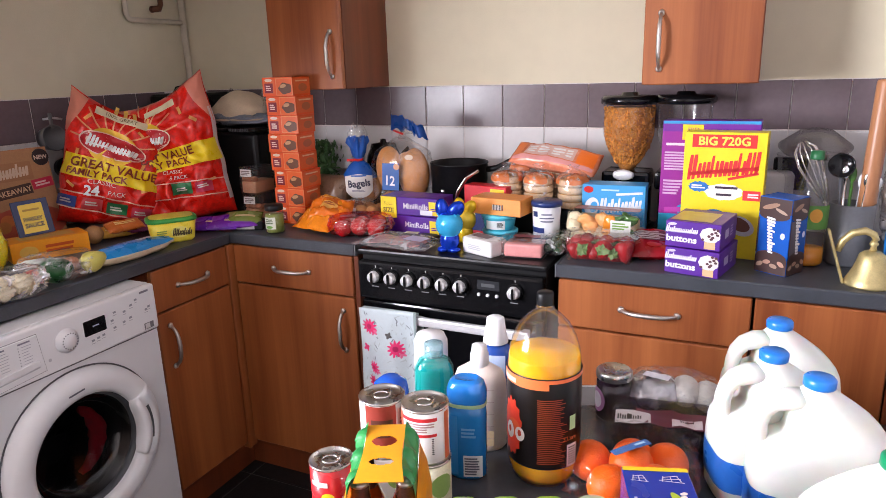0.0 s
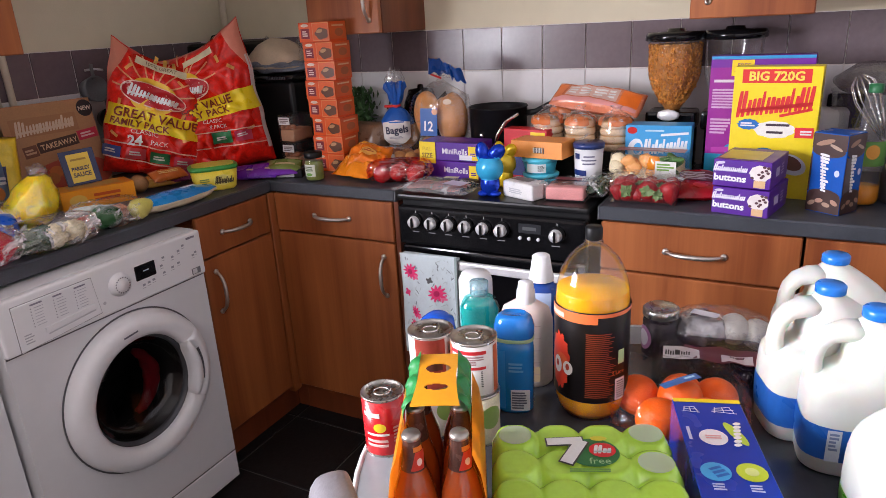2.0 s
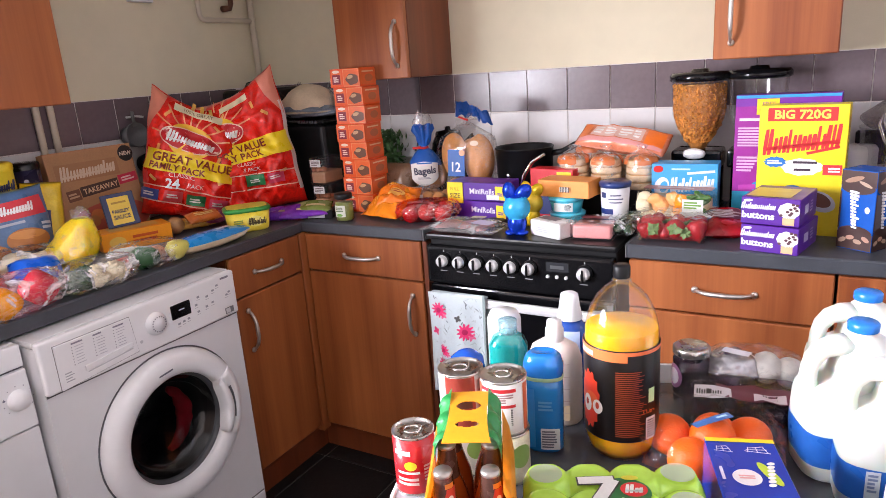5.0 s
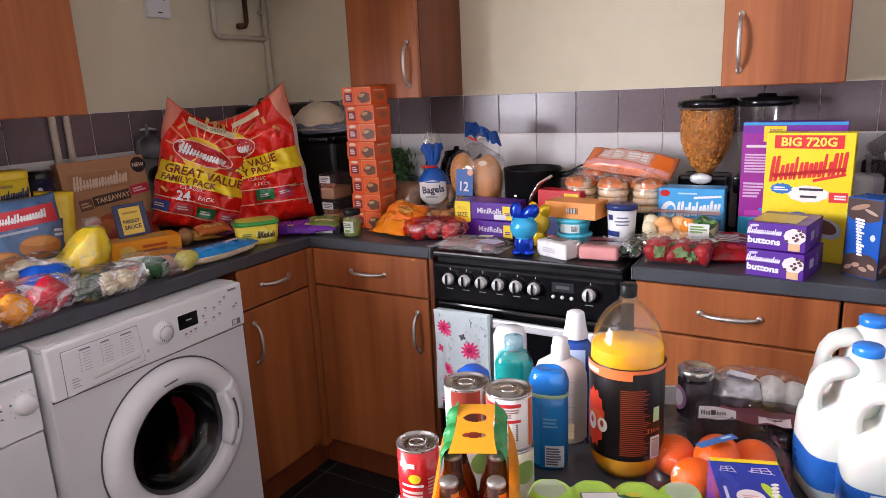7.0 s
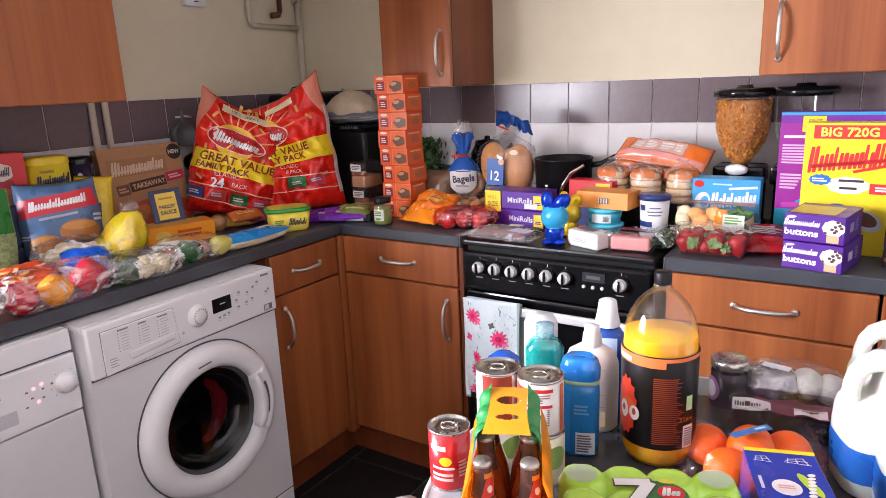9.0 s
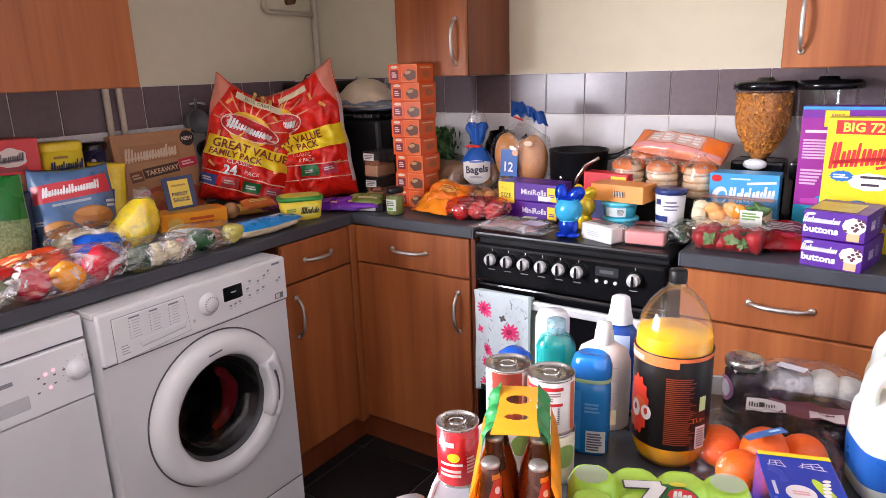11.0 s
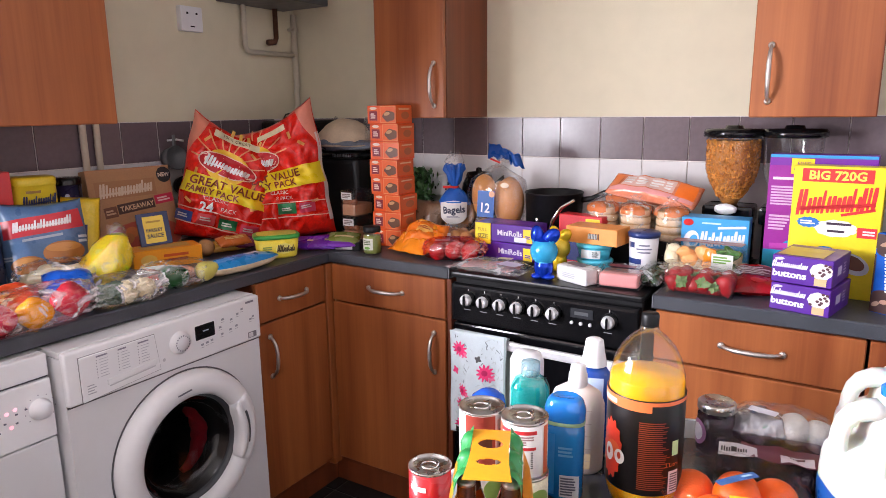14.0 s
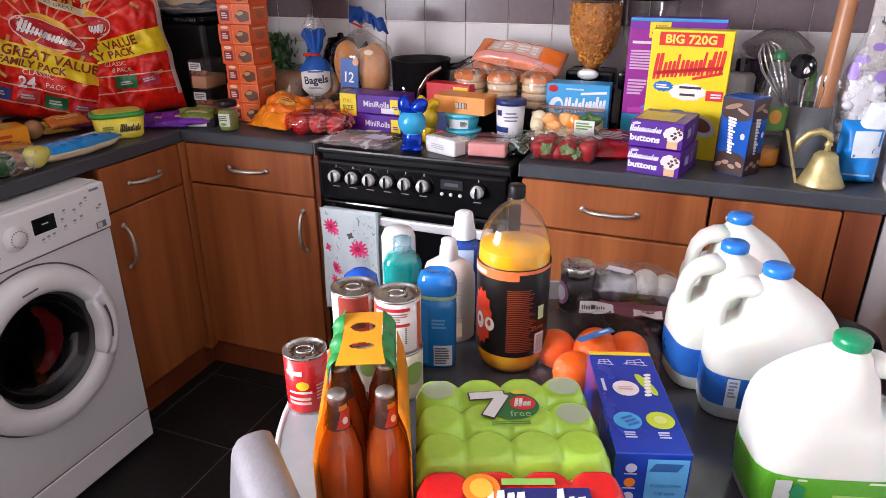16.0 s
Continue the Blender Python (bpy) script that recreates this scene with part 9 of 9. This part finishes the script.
for k, (x, y, z) in enumerate(((-0.058, 0.026, 0.034), (-0.034, -0.046, 0.034), (0.014, 0.034, 0.034), (0.036, -0.040, 0.034), (0.066, 0.024, 0.034), (0.004, -0.006, 0.050))):
    part("orange", moved(blob(0.036, k, 0.02, 3, (1, 1, 0.94)), Matrix.Translation((x, y, z))), PEEL, on, "", True)
wrap_over(on, 0.215, 0.18, 0.094, 15.0, THINFILM)
pr(on, lambda a, b, o: (a, b, 0.090 + o - 1.2 * (a - 0.02) ** 2), rect(0.0, -0.02, 0.07, 0.016, 8, 2, turn=30), ink(0.03, 0.12, 0.36), name="label_strip")
pr(on, lambda a, b, o: (a, b, 0.090 + o - 1.2 * (a - 0.02) ** 2), bars(0.015, -0.011, 0.02, 0.008, 1, 2, 30), ink(0.4, 0.6, 0.75), 0.0016)

# film-wrapped packs of cans
def can_pack(m, cols, rows, film, label, pitch=0.0575, h=0.115):
    p = thing("can_pack", m, label, "drink cans", "film-wrapped packs of cans")
    for i in range(cols):
        for j in range(rows):
            x, y = (i - (cols - 1) / 2) * pitch, (j - (rows - 1) / 2) * pitch
            part("can", moved(lathe([(0, 0), (0.020, 0), (0.0275, 0.010), (0.0275, h - 0.014), (0.0235, h - 0.004), (0.0235, h), (0.021, h - 0.003), (0, h - 0.003)], 24), Matrix.Translation((x, y, 0))), film, p, "", True)
    # shrink film draped over the can tops
    nx, ny = cols * 14, rows * 14
    bm = rect(0, 0, cols * pitch + 0.004, rows * pitch + 0.004, nx, ny)
    for v in bm.verts:
        gx = (v.co.x / pitch + cols / 2) % 1 - 0.5
        gy = (v.co.y / pitch + rows / 2) % 1 - 0.5
        d = math.hypot(gx, gy) * pitch
        ex = abs(v.co.x) / (cols * pitch / 2), abs(v.co.y) / (rows * pitch / 2)
        drop = max(0.0, d - 0.0245) / 0.012
        v.co.z = h + 0.0012 - 0.013 * min(1.2, drop) ** 1.3 - 0.0008 * (d < 0.021)
        edge = max(ex)
        if edge > 0.93:
            v.co.z -= 0.012 * ((edge - 0.93) / 0.08) ** 1.2
    rim = [e for e in bm.edges if e.is_boundary]
    ex_ = bmesh.ops.extrude_edge_only(bm, edges=rim)
    for v in [g for g in ex_["geom"] if isinstance(g, bmesh.types.BMVert)]:
        gx = (v.co.x / pitch + cols / 2) % 1 - 0.5
        gy = (v.co.y / pitch + rows / 2) % 1 - 0.5
        on_x = abs(v.co.x) > cols * pitch / 2 - 0.001
        k = (gy if on_x else gx)
        inset = 0.010 * (2 * abs(k)) ** 3
        v.co.x -= math.copysign(inset, v.co.x) if on_x else 0
        v.co.y -= 0 if on_x else math.copysign(inset, v.co.y)
        v.co.z = 0.012
    part("shrink_film", bm, film, p, "", True)
    return p


GREENF = M("lime_film", (0.40, 0.68, 0.07), 0.2, var=0.08, scale=12, bump=0.25, bscale=40, coat=0.4)
REDF = M("scarlet_film", (0.66, 0.012, 0.015), 0.2, var=0.08, scale=12, bump=0.25, bscale=40, coat=0.4)
gpk = can_pack(pose(1.981, -1.607, TZ, 0, 0, 23), 4, 3, GREENF, "twelve-pack of lime-green drink cans in shrink film")
f = top(0.1172)
pr(gpk, f, disc(0.012, 0.018, 0.066, 0.058, 30, 3), ink(0.02, 0.16, 0.045), 0.0004)
for dk, cc_, oo in ((0.004, ink(0.05, 0.05, 0.05), 0.0012), (0.0, ink(0.74, 0.75, 0.74), 0.0020)):
    pr(gpk, f, rect(-0.022, 0.040, 0.046 + dk, 0.015 + dk, turn=4), cc_, oo)
    pr(gpk, f, rect(-0.012, 0.018, 0.016 + dk, 0.052 + dk, turn=-28), cc_, oo + 0.0002)
pr(gpk, f, disc(0.024, 0.022, 0.034, 0.030, 24, 2), ink(0.62, 0.02, 0.03), 0.0012)
pr(gpk, f, strokes(0.024, 0.022, 0.022, 0.016, 2, 3, 0), WHITE_I, 0.0018)
pr(gpk, f, words("free", 0.018, 0.000, 0.017, 0, 1.0), ink(0.35, 0.55, 0.3), 0.0012, "lettering")
pr(gpk, f, disc(0.022, 0.046, 0.022, 0.010), ink(0.65, 0.62, 0.05), 0.0016)
pr(gpk, f, bars(0.004, -0.018, 0.05, 0.008, 2, 2), ink(0.10, 0.28, 0.05), 0.0008)
for k, (x, y) in enumerate(((0.086, 0.060), (0.086, -0.002), (-0.086, 0.056))):
    pr(gpk, top(0.1172), disc(x, y, 0.044, 0.042, 22, 2), clear("pale_can_top", 0.1, (1, 1, 1), 0, 10, 0.5, (0.62, 0.68, 0.60)), 0.0006, "clear_patch")
rpk = can_pack(pose(2.052, -1.778, TZ, 0, 0, 21), 4, 3, REDF, "pack of bright red drink cans in shrink film")
pr(rpk, f, rect(0.012, 0.022, 0.125, 0.062, 12, 6), ink(0.015, 0.02, 0.14), 0.0005)
pr(rpk, f, disc(-0.045, 0.052, 0.042, 0.046, 24, 3), ORG_I, 0.0012)
pr(rpk, f, disc(-0.045, 0.052, 0.026, 0.030, 24, 2), ink(0.82, 0.45, 0.05), 0.0018)
pr(rpk, f, rect(0.008, 0.062, 0.06, 0.010, 4, 1), ink(0.25, 0.5, 0.1), 0.0012)
pr(rpk, f, strokes(0.012, 0.026, 0.11, 0.044, 5, 16, 6), ink(0.74, 0.74, 0.76), 0.0016)

# blue juice-pouch box
jb = carton("juice_box", pose(2.131, -1.500, TZ, 0, 0, 18), 0.092, 0.228, 0.110, M("deep_blue_card", (0.005, 0.040, 0.36), 0.25, var=0.06, coat=0.2), "deep blue box of juice pouches with a yellow end", "drinks box")
pr(jb, top(0.110), rect(0.0, 0.109, 0.0915, 0.0095), YEL_I)
pr(jb, top(0.110), disc(-0.008, 0.02, 0.036, 0.036), ink(0.74, 0.70, 0.72))
pr(jb, top(0.110), bars(-0.008, 0.02, 0.02, 0.01, 2, 2), ink(0.7, 0.35, 0.35), 0.0014)
pr(jb, top(0.110), disc(0.022, 0.030, 0.015, 0.055, 20, 2, 20), ink(0.45, 0.6, 0.05))
for k in range(7):
    pr(jb, top(0.110), disc(0.028 - 0.0015 * k, 0.052 - 0.008 * k, 0.011, 0.007, 10, 1, 20), WHITE_I, 0.0016)
pr(jb, top(0.110), disc(-0.020, -0.052, 0.036, 0.036), ink(0.06, 0.35, 0.66))
pr(jb, top(0.110), bars(-0.016, -0.052, 0.018, 0.022, 3, 5, 25), ink(0.02, 0.12, 0.42), 0.0014)
pr(jb, top(0.110), disc(0.022, -0.050, 0.036, 0.036), ink(0.50, 0.62, 0.04))
pr(jb, top(0.110), disc(0.022, -0.050, 0.016, 0.016), ink(0.62, 0.68, 0.25), 0.0014)
for x in (-0.020, 0.022):
    pr(jb, top(0.110), bars(x, -0.080, 0.018, 0.014, 3, 4), ink(0.5, 0.55, 0.75))
for x, w in ((-0.026, 0.024), (0.018, 0.034)):
    for k in range(3):
        pr(jb, top(0.110), rect(x, 0.080 + 0.006 * k, w - 0.006 * k, 0.0014, turn=10 * k - 8), ink(0.6, 0.63, 0.78))
        pr(jb, top(0.110), rect(x - w / 3 + w / 3 * k, 0.086, 0.0014, 0.014, turn=-12 + 14 * k), ink(0.6, 0.63, 0.78))
pr(jb, top(0.110), bars(-0.037, 0.028, 0.03, 0.007, 1, 2, 90), ink(0.55, 0.58, 0.75))
ff = front(-0.114)
pr(jb, ff, rect(0.018, 0.072, 0.050, 0.060), ink(0.09, 0.36, 0.68))
pr(jb, ff, rect(0.016, 0.090, 0.034, 0.012, skew=0.6), ink(0.02, 0.10, 0.30), 0.0014)
pr(jb, ff, words("PLEASE OPEN", 0.018, 0.062, 0.0062), ink(0.02, 0.06, 0.30), 0.0014, "lettering")
pr(jb, ff, words("THE BOX", 0.018, 0.050, 0.0062), ink(0.02, 0.06, 0.30), 0.0014, "lettering")
for k, c in enumerate((ink(0.5, 0.55, 0.75), ORG_I, ink(0.5, 0.55, 0.75))):
    pr(jb, ff, disc(-0.026, 0.088 - 0.022 * k, 0.014, 0.014, 16, 1), c)
    pr(jb, ff, bars(-0.026, 0.079 - 0.022 * k, 0.016, 0.003, 1, 2), ink(0.45, 0.5, 0.7))

# milk
HDPE = M("milk_plastic", (0.67, 0.68, 0.63), 0.34, var=0.03, scale=8, sss=0.4)
CAPB, CAPG = M("blue_cap", (0.016, 0.18, 0.64), 0.3, var=0.05), M("green_cap", (0.006, 0.22, 0.09), 0.3, var=0.05)
JUG = ((0.0, -0.074, 0.086, 0.050), (0.006, -0.081, 0.094, 0.056), (0.06, -0.084, 0.098, 0.060), (0.095, -0.084, 0.099, 0.061), (0.121, -0.084, 0.100, 0.062), (0.134, -0.082, 0.100, 0.062), (0.144, -0.074, 0.099, 0.061), (0.151, -0.056, 0.098, 0.060), (0.157, -0.042, 0.096, 0.059), (0.166, -0.038, 0.092, 0.057), (0.176, -0.038, 0.085, 0.054), (0.190, -0.037, 0.072, 0.048), (0.202, -0.034, 0.057, 0.042), (0.212, -0.030, 0.043, 0.035), (0.221, -0.025, 0.030, 0.027), (0.226, -0.020, 0.021, 0.021), (0.234, -0.0175, 0.0175, 0.0175))


def jug_shell(z0, z1, grow_=0.0, cap=True):
    bm = bmesh.new()
    zs = [z for z, *_ in JUG if z0 <= z <= z1]
    zs = sorted(set(zs + [z0, z1]))
    rings = []
    for z in zs:
        l_, r_, b_ = (np.interp(z, [j[0] for j in JUG], [j[k] for j in JUG]) for k in (1, 2, 3))
        cx, a_ = (l_ + r_) / 2, (r_ - l_) / 2 + grow_
        p_ = 4.2 if z < 0.12 else np.interp(z, (0.12, 0.21), (3.6, 2.0))
        ring = []
        for i in range(44):
            t = 2 * math.pi * i / 44
            c, s = math.cos(t), math.sin(t)
            k = (abs(c) ** p_ + abs(s) ** p_) ** (-1 / p_)
            ring.append(bm.verts.new((cx + a_ * k * c, (b_ + grow_) * k * s, z)))
        rings.append(ring)
    for a_, b_ in zip(rings, rings[1:]):
        for i in range(44):
            j = (i + 1) % 44
            bm.faces.new((a_[i], a_[j], b_[j], b_[i]))
    if cap:
        bm.faces.new(rings[0][::-1]), bm.faces.new(rings[-1])
    return bm


def milk(m, green, label):
    j = thing("milk_jug", m, label, "milk bottle", "milk bottles on the table")
    part("jug", jug_shell(0.0, 0.234), HDPE, j, "", True)
    part("handle", tube([(-0.064, 0, 0.124), (-0.070, 0, 0.138), (-0.0722, 0, 0.152), (-0.0715, 0, 0.168), (-0.067, 0, 0.186), (-0.056, 0, 0.200), (-0.038, 0, 0.207), (-0.012, 0, 0.206)], [0.020, 0.0145, 0.0120, 0.0115, 0.0118, 0.0130, 0.0150, 0.018], 20, 1.5), HDPE, j, "hollow moulded handle", True)
    part("cap", lathe([(0.0205, 0.231), (0.0212, 0.232), (0.0212, 0.2425), (0.0185, 0.2455), (0, 0.2455)], 36), CAPG if green else CAPB, j, "", True)
    band = part("label", jug_shell(0.018 if green else 0.028, 0.080 if green else 0.082, 0.0007, False), M_LG if green else M_LB, j, "printed label band", True)
    lf_ = lambda a, b, o: (a, -0.0600 - o, b)
    if green:
        bk_ = lambda a, b, o: (-a, 0.0600 + o, b)
        pr(band, bk_, rect(0.0, 0.076, 0.11, 0.003), ink(0.62, 0.68, 0.5))
        pr(band, bk_, disc(-0.052, 0.058, 0.02, 0.026, 18, 2, 0, 5, 0.2), ink(0.02, 0.22, 0.08))
        pr(band, bk_, rect(-0.07, 0.05, 0.02, 0.05), ink(0.5, 0.53, 0.52), 0.0006)
        pr(band, bk_, bars(0.02, 0.048, 0.06, 0.02, 2, 2), ink(0.35, 0.55, 0.15))
    else:
        pr(band, lf_, rect(-0.045, 0.055, 0.018, 0.05), ink(0.62, 0.66, 0.72))
        pr(band, lf_, bars(-0.045, 0.062, 0.012, 0.03, 5, 2), ink(0.2, 0.25, 0.4), 0.0014)
        pr(band, lf_, rect(-0.015, 0.048, 0.018, 0.016), ink(0.05, 0.05, 0.09))
    return j


M_LB, M_LG = M("blue_label", (0.018, 0.11, 0.42), 0.3, var=0.08), M("green_label", (0.09, 0.34, 0.02), 0.3, var=0.1)
milk(pose(2.254, -1.075, TZ, 0, 0, 16), False, "large plastic milk jug with a blue cap and blue label")
milk(pose(2.243, -1.218, TZ, 0, 0, 22), False, "large plastic milk jug with a blue cap and blue label")
milk(pose(2.300, -1.292, TZ, 0, 0, 8), False, "large plastic milk jug with a blue cap and blue label")
milk(pose(2.368, -1.480, TZ, 0, 0, 196), True, "large plastic milk jug with a green cap and green label")

# ---- tiles, last ----


def tile_mesh(name, w, h, mat_, d=0.0042, bv=0.001):
    me = bpy.data.meshes.new(name)
    bm = box(-w / 2, w / 2, -d, 0, -h / 2, h / 2, bv)
    bm.to_mesh(me)
    bm.free()
    me.materials.append(mat_)
    return me


part("grout_bed", box(WX, 2.628, -0.003, 0.0, 0.90, 1.366), GROUT, wall_north)
part("grout_bed", box(WX, WX + 0.003, -2.28, -0.003, 0.90, 1.366), GROUT, wall_west)
part("tile_edge", box(-0.010, 0.0, -0.586, -0.5805, 0.911, 1.368), PLASTIC_W, wall_east, "white tile edging strip")
part("grout_bed", box(-0.003, 0.0, -0.58, 0.0, 0.90, 1.366), GROUT, wall_east)
TP, TW = tile_mesh("tile", 0.1487, 0.1440, TILE_P), tile_mesh("tile", 0.1487, 0.1440, TILE_W)
EP, EW = tile_mesh("tile", 0.1405, 0.1440, TILE_P), tile_mesh("tile", 0.1405, 0.1440, TILE_W)
LP, LW_ = tile_mesh("tile", 0.1453, 0.1440, TILE_P), tile_mesh("tile", 0.1453, 0.1440, TILE_W)


def tile(me, parent, m):
    ob = new("tile", me)
    ob.parent = parent
    ob.matrix_basis = m
    return ob


for k in range(-6, 12):
    x = 0.914 + 0.1515 * (k + 0.5)
    if x - 0.075 < WX + 0.003:
        continue
    for r in range(3):
        if x + 0.075 < 2.62:
            tile(TP if r == 2 else TW, wall_north, pose(x, -0.003, 0.9965 + 0.1478 * r))
for k in range(-3, 12):
    y = -0.604 - 0.149 * (k + 0.5)
    if y > -0.08:
        continue
    for r in range(3):
        tile(LP if r == 2 else LW_, wall_west, pose(WX + 0.003, y, 0.9965 + 0.1478 * r, 0, 0, 90))
for k in range(4):
    for r in range(3):
        tile(EP if r == 2 else EW, wall_east, pose(-0.003, -0.078 - 0.1437 * k, 0.9965 + 0.1478 * r, 0, 0, -90))
FT = bpy.data.meshes.new("tile")
bm = box(-0.1625, 0.1625, -0.1625, 0.1625, -0.008, 0.0, 0.002)
bm.to_mesh(FT)
bm.free()
FT.materials.append(SLATE)
for i in range(-2, 7):
    for j in range(-2, 11):
        x, y = 0.6 + 0.33 * (i - 0.5), -0.63 - 0.33 * (j - 0.5)
        if WX < x + 0.1 and y < 0.05 and y > BACK:
            tile(FT, floor, pose(x, y, 0))
